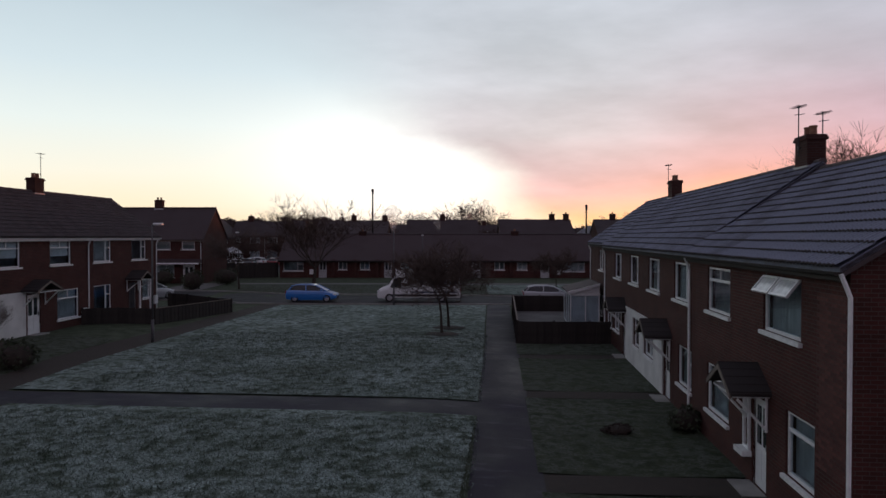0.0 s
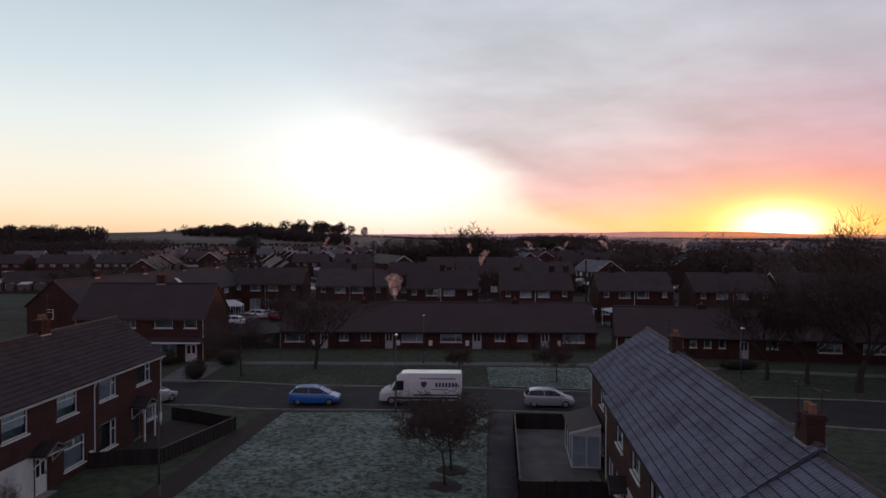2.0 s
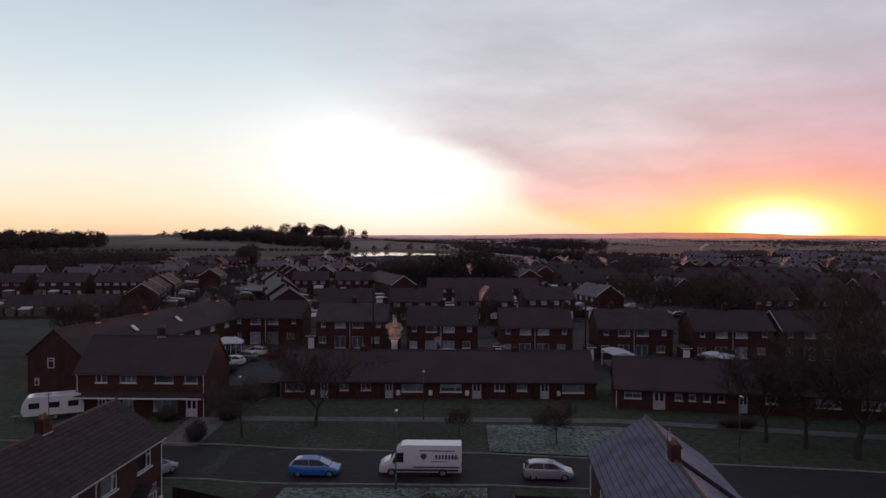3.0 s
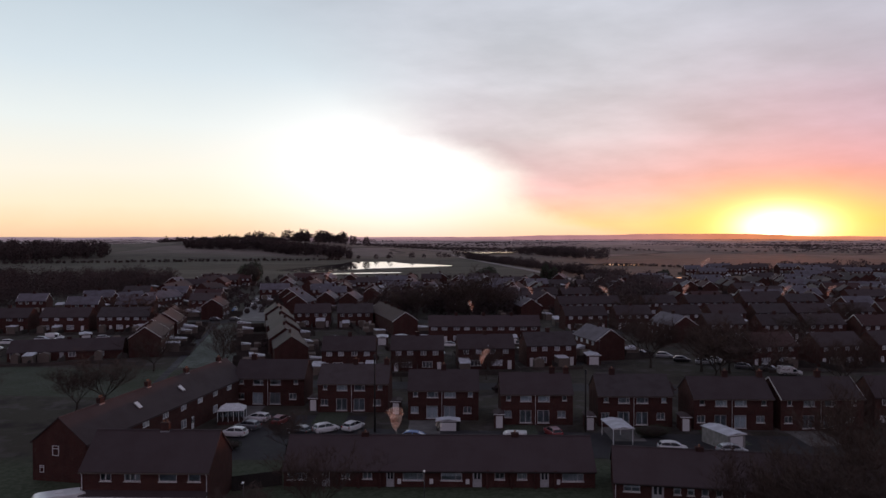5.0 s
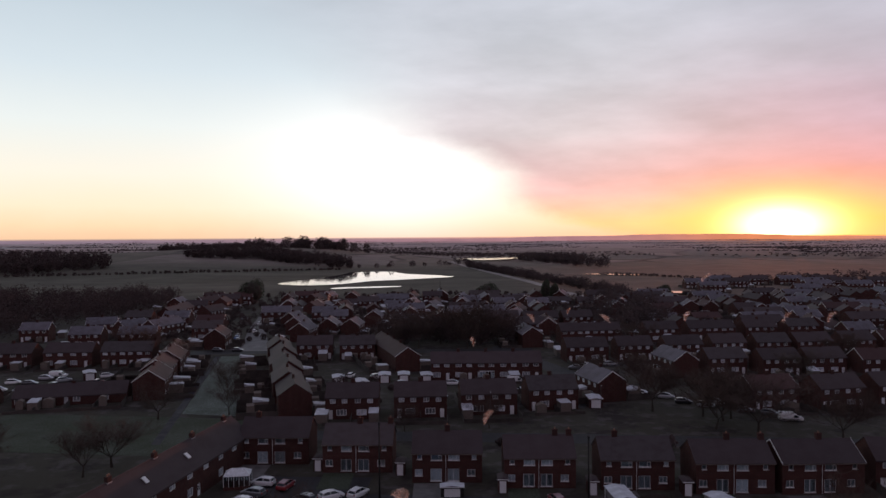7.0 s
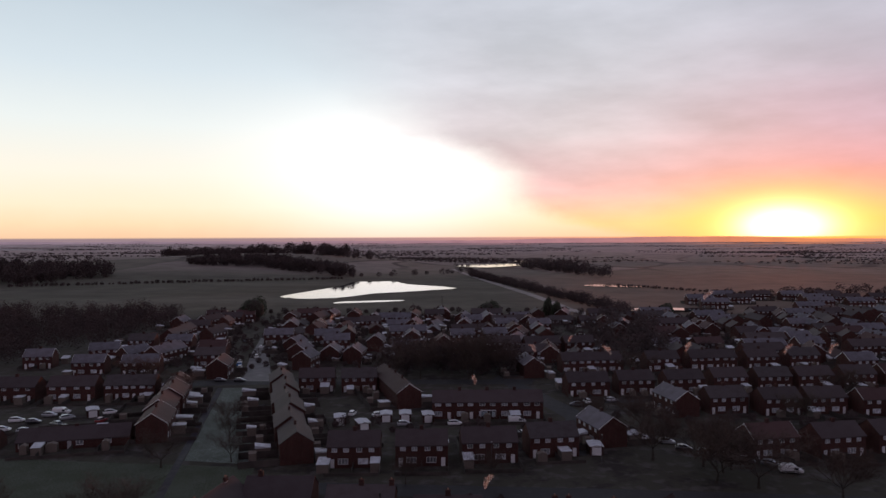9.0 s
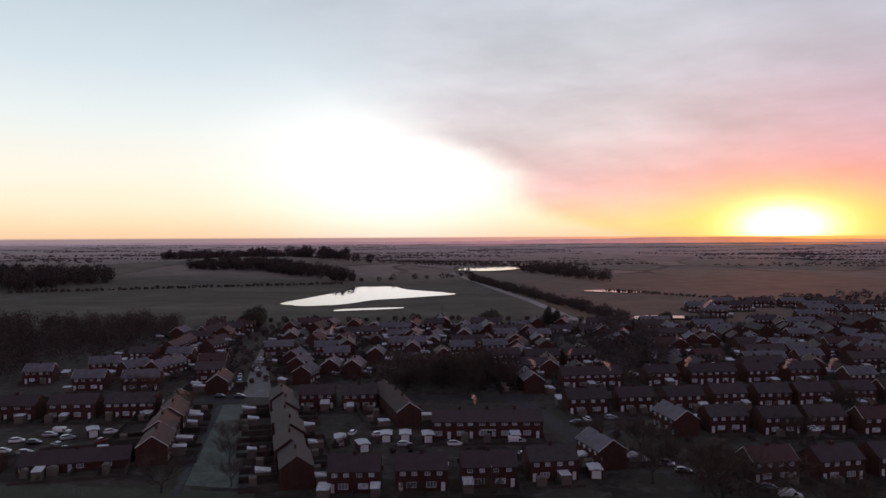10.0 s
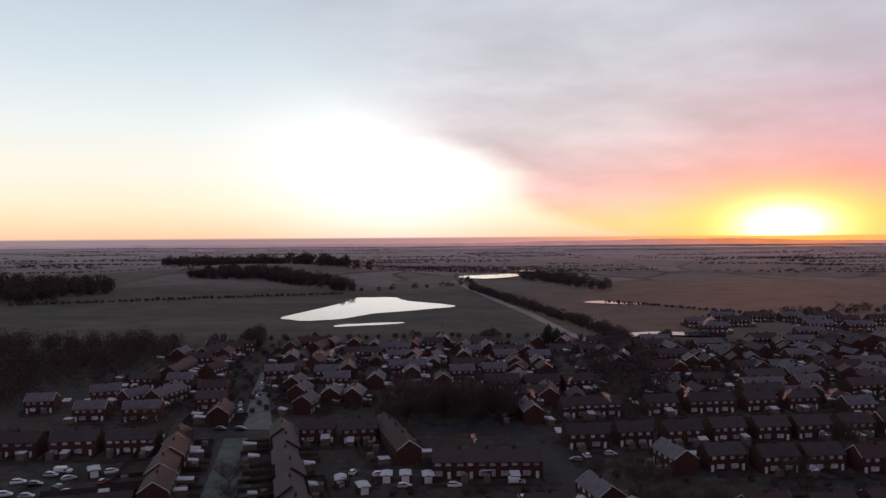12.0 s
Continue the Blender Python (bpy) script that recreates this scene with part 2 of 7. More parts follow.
def make_land():
    """The open country: fields of several crops, cold pasture, far frost and painted haze."""
    m, n, b = material("winter_fields")
    c = coords(n)
    warp = n.vmath("ADD", c, n.vmath("MULTIPLY", n.noise(c, 0.004, 2.0), (120, 120, 0)))
    v = n.add("ShaderNodeTexVoronoi", feature="F1")
    n.link(n.vmath("MULTIPLY", warp, (1.0, 0.55, 0.0)), v.inputs["Vector"])
    v.inputs["Scale"].default_value = 0.0042
    sep = n.add("ShaderNodeSeparateXYZ")
    n.link(v.outputs["Color"], sep.inputs[0])
    col = n.ramp(sep.outputs[0], [(0.0, (0.115, 0.1, 0.08)), (0.5, (0.15, 0.125, 0.107)), (1.0, (0.205, 0.168, 0.152))])
    v2 = n.add("ShaderNodeTexVoronoi", feature="DISTANCE_TO_EDGE")
    n.link(n.vmath("MULTIPLY", warp, (1.0, 0.55, 0.0)), v2.inputs["Vector"])
    v2.inputs["Scale"].default_value = 0.0042
    
    s = n.add("ShaderNodeSeparateXYZ")
    n.link(c, s.inputs[0])
    # hedge banks divide the far fields only
    bank = n.math("MULTIPLY", n.step(v2.outputs[0], 0.028, 0.01), n.step(s.outputs[1], 980.0, 1150.0))
    col = n.mix(bank, col, (0.05, 0.04, 0.034))
    pasture = n.mix(n.ramp(n.noise(n.vmath("MULTIPLY", c, (0.25, 1.0, 0.0)), 0.012, 5.0, 0.6), [(0.3, 0.0), (0.7, 1.0)]), (0.062, 0.058, 0.043), (0.11, 0.098, 0.08))
    col = n.mix(n.step(s.outputs[1], 1000.0, 860.0), col, n.mix(n.step(s.outputs[0], 40.0, 110.0), pasture, (0.15, 0.108, 0.088)))
    mid = n.noise(c, 0.03, 6.0, 0.65)
    col = n.mix(0.8, col, n.ramp(mid, [(0.25, 0.6), (0.75, 1.35)]), "MULTIPLY")
    fine = n.noise(c, 1.5, 5.0, 0.7)
    lawn = n.mix(n.ramp(fine, [(0.3, 0.0), (0.7, 1.0)]), (0.03, 0.042, 0.022), (0.085, 0.1, 0.07))
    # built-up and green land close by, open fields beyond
    # haze painted as rime: far fields turn paler and rosier with distance
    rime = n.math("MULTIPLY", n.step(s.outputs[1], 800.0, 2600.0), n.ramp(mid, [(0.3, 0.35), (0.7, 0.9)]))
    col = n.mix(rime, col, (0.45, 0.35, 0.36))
    plots = n.noise(c, 0.09, 4.0, 0.7)
    yards = n.mix(n.ramp(plots, [(0.38, 0.0), (0.5, 1.0)]), (0.03, 0.025, 0.023), (0.05, 0.046, 0.036))
    yards = n.mix(n.ramp(n.noise(c, 0.25, 3.0, 0.6), [(0.52, 0.0), (0.66, 0.8)]), yards, (0.085, 0.075, 0.075))
    lawn = n.mix(n.step(s.outputs[1], 92.0, 100.0), lawn, yards)
    near = n.step(s.outputs[1], 490.0, 455.0)
    col = n.mix(near, col, lawn)
    n.link(col, b.inputs["Base Color"])
    b.inputs["Roughness"].default_value = 0.95
    b.inputs["Specular IOR Level"].default_value = 0.15
    bump(n, b, fine, 0.6, 0.1)
    return m


def make_road(name, base, wet):
    m, n, b = material(name)
    c = coords(n)
    a, f = n.noise(c, 0.5, 5.0, 0.6), n.noise(c, 30.0, 3.0, 0.7)
    col = n.mix(n.ramp(a, [(0.35, 0.0), (0.7, 1.0)]), tuple(v * 0.7 for v in base), tuple(v * 1.5 for v in base))
    streak = n.noise(n.vmath("MULTIPLY", c, (0.7, 3.0, 1.0)), 0.9, 5.0, 0.65)
    col = n.mix(n.math("MULTIPLY", n.step(streak, 0.55, 0.75), 0.4), col, (0.13, 0.125, 0.155))
    col = n.mix(0.5, col, n.ramp(f, [(0.3, 0.6), (0.7, 1.3)]), "MULTIPLY")
    n.link(col, b.inputs["Base Color"])
    b.inputs["Specular IOR Level"].default_value = 0.18
    n.link(n.ramp(a, [(0.3, wet), (0.7, 0.9)]), b.inputs["Roughness"])
    bump(n, b, f, 0.4, 0.01)
    return m


def make_glass():
    m, n, b = material("window_glass")
    gl, tr, mx = n.add("ShaderNodeBsdfGlossy"), n.add("ShaderNodeBsdfTransparent"), n.add("ShaderNodeMixShader")
    gl.inputs["Roughness"].default_value = 0.03
    tr.inputs[0].default_value = (0.85, 0.9, 0.92, 1)
    lw = n.add("ShaderNodeLayerWeight")
    lw.inputs[0].default_value = 0.5
    n.link(n.math("ADD", 0.05, n.math("MULTIPLY", n.math("POWER", lw.outputs["Facing"], 4.0), 0.6)), mx.inputs[0])
    n.link(tr.outputs[0], mx.inputs[1])
    n.link(gl.outputs[0], mx.inputs[2])
    n.t.nodes.remove(b)
    out = [k for k in n.t.nodes if k.type == "OUTPUT_MATERIAL"][0]
    n.link(mx.outputs[0], out.inputs[0])
    return m


def make_paint(name, colour, frost=0.0):
    """Car paint; with rime on the faces that look up."""
    m, n, b = material(name)
    c = coords(n)
    col = n.mix(n.noise(c, 3.0, 4.0), tuple(v * 0.85 for v in colour), tuple(min(1, v * 1.1) for v in colour))
    if frost:
        nz = n.add("ShaderNodeSeparateXYZ")
        n.link(n.add("ShaderNodeNewGeometry").outputs["Normal"], nz.inputs[0])
        f = n.math("MULTIPLY", n.step(nz.outputs[2], 0.45, 0.9), n.ramp(n.noise(c, 9.0, 4.0), [(0.25, 0.6), (0.6, 1.0)]))
        col = n.mix(n.math("MULTIPLY", f, frost), col, (0.62, 0.68, 0.74))
    n.link(col, b.inputs["Base Color"])
    b.inputs["Roughness"].default_value = 0.28
    b.inputs["Coat Weight"].default_value = 0.5
    return m


def make_smoke():
    m, n, b = material("chimney_smoke")
    df, tr, mx = n.add("ShaderNodeBsdfTranslucent"), n.add("ShaderNodeBsdfTransparent"), n.add("ShaderNodeMixShader")
    # warm tint puts some of the low sun's colour into the smoke
    df.inputs[0].default_value = (0.97, 0.84, 0.78, 1)
    n.link(n.ramp(n.noise(coords(n), 0.9, 5.0, 0.7), [(0.36, 0.0), (0.75, 0.42)]), mx.inputs[0])
    n.link(tr.outputs[0], mx.inputs[1])
    n.link(df.outputs[0], mx.inputs[2])
    n.t.nodes.remove(b)
    out = [k for k in n.t.nodes if k.type == "OUTPUT_MATERIAL"][0]
    n.link(mx.outputs[0], out.inputs[0])
    return m


def make_water():
    m, n, b = material("pond_water")
    c = coords(n)
    b.inputs["Base Color"].default_value = (0.02, 0.025, 0.03, 1)
    b.inputs["Roughness"].default_value = 0.04
    b.inputs["IOR"].default_value = 1.33
    bump(n, b, n.noise(c, 0.4, 3.0), 0.02, 0.05)
    return m


BRICK = make_brick("red_brick", (0.08, 0.027, 0.023), (0.054, 0.021, 0.018), (0.08, 0.056, 0.05))
BRICK_DARK = make_brick("brown_brick", (0.07, 0.028, 0.024), (0.05, 0.022, 0.02), (0.065, 0.05, 0.046))
TILE = make_tile("frosted_tile", (0.034, 0.027, 0.03), (0.34, 0.39, 0.52), 0.54)
TILE_BROWN = make_tile("brown_tile", (0.044, 0.028, 0.027), (0.17, 0.165, 0.185), 0.24)
DARK_TILE = make_tile("black_tile", (0.03, 0.024, 0.024), (0.1, 0.1, 0.1), 0.15)
SLATE = make_tile("dark_roof", (0.043, 0.027, 0.028), (0.17, 0.155, 0.175), 0.16, 0.3)
RED_TILE = make_tile("red_roof", (0.055, 0.023, 0.022), (0.16, 0.13, 0.14), 0.14, 0.3)
PALE_TILE = make_tile("pale_roof", (0.055, 0.042, 0.044), (0.3, 0.3, 0.37), 0.38, 0.3)
UPVC = simple("white_upvc", (0.72, 0.73, 0.74), 0.35, vary=0.08, rel=0.0)
RENDERED = simple("white_render", (0.62, 0.61, 0.6), 0.85, vary=0.14, scale=1.2, rel=0.3)
SILL = simple("painted_sill", (0.68, 0.68, 0.68), 0.6, vary=0.15, rel=0.1)
BLIND = simple("net_curtain", (0.62, 0.65, 0.68), 0.9, vary=0.2, scale=2.5, rel=0.2)
CURTAIN = simple("grey_curtain", (0.24, 0.27, 0.29), 0.9, vary=0.3, scale=3.0, rel=0.2)
GLASS = make_glass()
CURTAINED = simple("curtained_glass", (0.3, 0.32, 0.35), 0.12, vary=0.5, scale=0.9, rel=0.0, per_object=0.85)
BRICK_FACE = simple("brick_face", (0.08, 0.026, 0.022), 0.9, vary=0.3, scale=7.0, grain=90.0, rel=0.3, per_object=0.3)
WINDSCREEN_FROST = simple("windscreen_frost", (0.6, 0.66, 0.72), 0.75, vary=0.2, scale=5.0, rel=0.1)
DARK_DOOR = simple("dark_door_paint", (0.025, 0.03, 0.035), 0.35, rel=0.0)
GREY_DOOR = simple("grey_door_paint", (0.42, 0.43, 0.45), 0.45, rel=0.0)
METAL = simple("galvanised_metal", (0.3, 0.31, 0.32), 0.45, 0.8, rel=0.1)
LAMP_STEEL = simple("weathered_lamp_steel", (0.08, 0.08, 0.085), 0.6, 0.2, rel=0.1)
DARK_METAL = simple("dark_metal", (0.05, 0.05, 0.055), 0.5, 0.7, rel=0.1)
POT = simple("clay_pot", (0.22, 0.11, 0.07), 0.85)
LEAD = simple("lead_flashing", (0.3, 0.31, 0.33), 0.55, 0.3)
TIMBER = simple("dark_fence_timber", (0.022, 0.018, 0.016), 0.85, vary=0.4, scale=3.0, per_object=0.3)
GARDEN_TIMBER = simple("weathered_fence", (0.055, 0.045, 0.04), 0.9, vary=0.45, scale=0.3, rel=0.0)
PALE_TIMBER = simple("pale_timber", (0.16, 0.13, 0.11), 0.8, per_object=0.15)
CONCRETE = simple("concrete", (0.26, 0.25, 0.24), 0.9, vary=0.25, scale=1.5, rel=0.4)
PAVING = simple("paving", (0.12, 0.115, 0.112), 0.85, vary=0.3, scale=0.8, rel=0.3)
ROAD = make_road("road_asphalt", (0.03, 0.029, 0.032), 0.6)
PATHMAT = make_road("path_asphalt", (0.027, 0.024, 0.033), 0.5)
FROSTROAD = simple("frosted_road", (0.13, 0.125, 0.13), 0.8, vary=0.4, scale=0.3)
TRACK = simple("frosted_track", (0.26, 0.23, 0.22), 0.9, vary=0.3, scale=0.06, rel=0.0)
LAWN = make_grass("frosted_lawn", (0.03, 0.045, 0.026), (0.075, 0.095, 0.068), (0.5, 0.62, 0.6))
GREEN = make_grass("thin_lawn", (0.022, 0.032, 0.015), (0.05, 0.06, 0.034), (0.15, 0.165, 0.155), 0.12)
STRIP_GRASS = make_grass("half_frosted_grass", (0.027, 0.04, 0.022), (0.065, 0.08, 0.055), (0.36, 0.41, 0.41), 0.2)
LAND = make_land()
SOIL = simple("bare_soil", (0.03, 0.022, 0.017), 0.95, rel=0.6)
BARK = simple("bark", (0.045, 0.035, 0.028), 0.95, vary=0.3, rel=0.5)
TWIG = simple("bare_twigs", (0.065, 0.043, 0.035), 0.95, vary=0.3, scale=1.0, rel=0.0)
HEDGE = simple("hedge_leaves", (0.028, 0.036, 0.017), 0.8, vary=0.5, scale=3.0)
WOOD_MASS = simple("winter_wood", (0.05, 0.032, 0.031), 0.95, vary=0.4, scale=0.08, rel=0.0)
WATER = make_water()
SMOKE = make_smoke()
TYRE = simple("tyre_rubber", (0.02, 0.02, 0.02), 0.85, rel=0.2)
RIM = simple("alloy_rim", (0.4, 0.4, 0.42), 0.35, 0.8, rel=0.0)
LAMP_GLASS = simple("lamp_lens", (0.55, 0.56, 0.58), 0.15, rel=0.0)
RED_LENS = simple("red_lens", (0.3, 0.02, 0.02), 0.2, rel=0.0)
TRIM = simple("black_trim", (0.02, 0.02, 0.022), 0.5, rel=0.0)
CAR_GLASS = simple("car_glass", (0.02, 0.025, 0.03), 0.06, rel=0.0)
PAINT = {"blue": make_paint("blue_paint", (0.02, 0.16, 0.5), 0.35), "white": make_paint("white_paint", (0.72, 0.73, 0.74), 0.3),
         "silver": make_paint("silver_paint", (0.3, 0.31, 0.33), 0.75), "grey": make_paint("grey_paint", (0.1, 0.105, 0.115), 0.5),
         "black": make_paint("black_paint", (0.02, 0.02, 0.024), 0.5), "red": make_paint("red_paint", (0.22, 0.02, 0.025), 0.35)}
NAVY = simple("navy_lettering", (0.05, 0.07, 0.13), 0.4, rel=0.0)

# ---------------------------------------------------------------- building blocks
def box(bm, x0, y0, z0, x1, y1, z1):
    v = [bm.verts.new(p) for p in ((x0, y0, z0), (x1, y0, z0), (x1, y1, z0), (x0, y1, z0), (x0, y0, z1), (x1, y0, z1), (x1, y1, z1), (x0, y1, z1))]
    for f in ((0, 3, 2, 1), (4, 5, 6, 7), (0, 1, 5, 4), (1, 2, 6, 5), (2, 3, 7, 6), (3, 0, 4, 7)):
        bm.faces.new([v[i] for i in f])
    return v


def prism(bm, pts, a, b, axis="y"):
    """A polygon swept from a to b along an axis; pts are the other two coordinates in order."""
    def at(p, s):
        return (p[0], s, p[1]) if axis == "y" else (s, p[0], p[1]) if axis == "x" else (p[0], p[1], s)
    lo, hi = [bm.verts.new(at(p, a)) for p in pts], [bm.verts.new(at(p, b)) for p in pts]
    bm.faces.new(lo)
    bm.faces.new(hi[::-1])
    for i in range(len(pts)):
        j = (i + 1) % len(pts)
        bm.faces.new((lo[j], lo[i], hi[i], hi[j]))


def tube(bm, p, q, r0, r1, sides=8):
    p, q = Vector(p), Vector(q)
    d = (q - p).normalized()
    a = d.orthogonal().normalized()
    b = d.cross(a)
    rings = []
    for c, r in ((p, r0), (q, r1)):
        rings.append([bm.verts.new(c + r * (math.cos(2 * math.pi * i / sides) * a + math.sin(2 * math.pi * i / sides) * b)) for i in range(sides)])
    for i in range(sides):
        j = (i + 1) % sides
        bm.faces.new((rings[0][i], rings[0][j], rings[1][j], rings[1][i]))
    bm.faces.new(rings[0][::-1])
    bm.faces.new(rings[1])


def to_mesh(name, bm, mat, bevel=0.0, smooth=False):
    if bevel:
        bmesh.ops.bevel(bm, geom=bm.edges[:], offset=bevel, segments=1, affect="EDGES", clamp_overlap=True)
    bmesh.ops.recalc_face_normals(bm, faces=bm.faces[:])
    me = bpy.data.meshes.new(name)
    bm.to_mesh(me)
    bm.free()
    me.materials.append(mat)
    if smooth:
        for p in me.polygons:
            p.use_smooth = True
    return me


def put(name, me, parent=None, m=None, label=""):
    ob = new(name, me)
    ob.parent = parent
    if m is not None:
        ob.matrix_basis = m
    return tagged(ob, label=label)


def part(name, bm, mat, parent=None, label="", bevel=0.0, smooth=False, m=None):
    return put(name, to_mesh(name, bm, mat, bevel, smooth), parent, m, label)


def thing(name, x, y, z, yaw, label, category, group="", kind=""):
    ob = new(name)
    ob.matrix_basis = pose(x, y, z, 0, 0, yaw)
    return tagged(ob, label=label, category=category, group=group, kind=kind)


MESHES = {}


def cached(key, make):
    if key not in MESHES:
        MESHES[key] = make()
    return MESHES[key]


# ---- windows and doors: local x along the wall, y into the wall, z up; origin at the opening's lower left
def window_frame(w, h, style, t=0.065):
    """The frame and its bars in one piece, with a hole for each light."""
    if style == "top":            # one light under two small top lights
        holes = [(t, t, w - t, h * 0.68), (t, h * 0.68 + t, w / 2 - t / 2, h - t), (w / 2 + t / 2, h * 0.68 + t, w - t, h - t)]
    elif style == "sash":         # a top light over the whole width
        holes = [(t, t, w - t, h * 0.68), (t, h * 0.68 + t, w - t, h - t)]
    elif style == "side":         # a large light and a casement at the side, with a top light
        holes = [(t, t, w * 0.7, h - t), (w * 0.7 + t, t, w - t, h * 0.62), (w * 0.7 + t, h * 0.62 + t, w - t, h - t)]
    elif style == "two":
        holes = [(t, t, w / 2 - t / 2, h - t), (w / 2 + t / 2, t, w - t, h - t)]
    elif style == "three":
        holes = [(t, t, w * 0.34, h - t), (w * 0.34 + t, t, w * 0.66, h - t), (w * 0.66 + t, t, w - t, h - t)]
    else:
        holes = [(t, t, w - t, h - t)]
    me = wall_with_holes(w, h, holes, 0.07)
    me.name = "window"
    me.materials[0] = UPVC
    return me


def slab(name, mat, x0, y0, z0, x1, y1, z1):
    bm = bmesh.new()
    box(bm, x0, y0, z0, x1, y1, z1)
    return to_mesh(name, bm, mat)


def folds(name, w, h, y, mat):
    """A hanging curtain with folds."""
    n = max(6, int(w / 0.09))
    bm = bmesh.new()
    lo, hi = [], []
    for i in range(n + 1):
        yy = y + 0.02 * (i % 2)
        lo.append(bm.verts.new((w * i / n, yy, 0)))
        hi.append(bm.verts.new((w * i / n, yy, h)))
    for i in range(n):
        bm.faces.new((lo[i], lo[i + 1], hi[i + 1], hi[i]))
    bmesh.ops.solidify(bm, geom=bm.faces[:], thickness=0.008)
    return to_mesh(name, bm, mat)


def glazed_frame(w, h, style):
    """A far window: the frame with its curtained glass set behind it, in one piece."""
    me = window_frame(w, h, style, 0.09)
    bm = bmesh.new()
    bm.from_mesh(me)
    k = len(bm.faces)
    box(bm, 0.05, 0.03, 0.05, w - 0.05, 0.04, h - 0.05)
    bm.faces.ensure_lookup_table()
    for f in bm.faces[k:]:
        f.material_index = 1
    bm.to_mesh(me)
    bm.free()
    me.materials.append(CURTAINED)
    return me


def add_window(parent, u, z, w, h, style, v, full=True, drape="net"):
    w, h = round(w, 2), round(h, 2)
    if not full:
        return put("window", cached(("wt", w, h, style), lambda: glazed_frame(w, h, style)), parent, pose(u, v + 0.03, z))
    win = put("window", cached(("wf", w, h, style), lambda: window_frame(w, h, style)), parent, pose(u, v + 0.05, z))
    pane = put("pane", cached(("wp", w, h), lambda: slab("pane", GLASS, 0.05, 0.03, 0.05, w - 0.05, 0.04, h - 0.05)), win)
    pane.visible_shadow = False
    if full:
        put("sill", cached(("ws", w), lambda: slab("sill", SILL, -0.08, -0.13, -0.09, w + 0.08, 0.05, -0.004)), win)
    if drape == "net":
        put("curtain", cached(("wc", w, h), lambda: folds("curtain", w, h, 0.16, BLIND)), win)
    elif drape == "sides":
        for k in (0.0, w * 0.76):
            put("curtain", cached(("wd", w, h), lambda: folds("curtain", w * 0.24, h, 0.16, CURTAIN)), win, pose(k, 0, 0))
    elif drape == "blind":
        put("blind", cached(("wb", w, h), lambda: slab("blind", BLIND, 0.03, 0.14, h * 0.35, w - 0.03, 0.155, h)), win)
    return win


def door_leaf(w, h, mat, style):
    bm = bmesh.new()
    box(bm, 0, 0.02, 0, w, 0.07, h)
    for k in ((0.12, 0.1, 0.46, 0.42), (0.54, 0.1, 0.88, 0.42), (0.12, 0.5, 0.46, 0.9), (0.54, 0.5, 0.88, 0.9)):
        if style == "glazed" and k[1] > 0.4:
            continue
        box(bm, w * k[0], 0.005, h * k[1], w * k[2], 0.02, h * k[3])
    return to_mesh("door", bm, mat)


def add_door(parent, u, z, w, h, v, mat=None, style="glazed", full=True):
    mat = mat or UPVC
    d = put("door", cached(("dl", w, h, mat.name, style), lambda: door_leaf(w, h, mat, style)), parent, pose(u, v + 0.06, z))
    if style == "glazed":
        for k in (0.17, 0.57):
            put("pane", cached(("dp", w, h), lambda: slab("pane", CAR_GLASS, 0, 0.008, 0, w * 0.26, 0.018, h * 0.42)), d, pose(w * k, 0, h * 0.48))
    if full:
        bm = bmesh.new()
        for b in ((-0.07, 0, 0, h + 0.07), (w, 0, w + 0.07, h + 0.07)):
            box(bm, b[0], -0.02, 0, b[2] if b[2] else 0, 0.08, b[3])
        box(bm, 0, -0.02, h, w, 0.08, h + 0.07)
        part("door_frame", bm, UPVC, d)
        bm = bmesh.new()
        tube(bm, (w * 0.9, -0.03, h * 0.47), (w * 0.9, -0.03, h * 0.53), 0.015, 0.015, 6)
        box(bm, w * 0.885, -0.02, h * 0.45, w * 0.915, 0.02, h * 0.55)
        part("handle", bm, METAL, d, "metal handle")
    return d


def wall_with_holes(L, H, holes, thick, z0=0.0):
    """A wall along x from 0 to L, its outer face at y = 0; holes are (x0, z0, x1, z1). One closed skin with the reveals of its openings."""
    xs = sorted({0.0, L, *[round(h[0], 4) for h in holes], *[round(h[2], 4) for h in holes]})
    zs = sorted({z0, H, *[round(h[1], 4) for h in holes], *[round(h[3], 4) for h in holes]})
    nx, nz = len(xs) - 1, len(zs) - 1
    solid = [[not any(h[0] < (xs[i] + xs[i + 1]) / 2 < h[2] and h[1] < (zs[k] + zs[k + 1]) / 2 < h[3] for h in holes) for k in range(nz)] for i in range(nx)]
    bm = bmesh.new()
    at = {}

    def vert(i, k, s):
        if (i, k, s) not in at:
            at[i, k, s] = bm.verts.new((xs[i], thick * s, zs[k]))
        return at[i, k, s]

    def full_cell(i, k):
        return 0 <= i < nx and 0 <= k < nz and solid[i][k]
    for i in range(nx):
        for k in range(nz):
            if not solid[i][k]:
                continue
            bm.faces.new((vert(i, k, 0), vert(i + 1, k, 0), vert(i + 1, k + 1, 0), vert(i, k + 1, 0)))
            bm.faces.new((vert(i, k, 1), vert(i, k + 1, 1), vert(i + 1, k + 1, 1), vert(i + 1, k, 1)))
            for di, dk, e in ((-1, 0, ((0, 0), (0, 1))), (1, 0, ((1, 0), (1, 1))), (0, -1, ((0, 0), (1, 0))), (0, 1, ((0, 1), (1, 1)))):
                if not full_cell(i + di, k + dk):
                    p, q = e
                    bm.faces.new((vert(i + p[0], k + p[1], 0), vert(i + q[0], k + q[1], 0), vert(i + q[0], k + q[1], 1), vert(i + p[0], k + p[1], 1)))
    return to_mesh("wall", bm, BRICK)


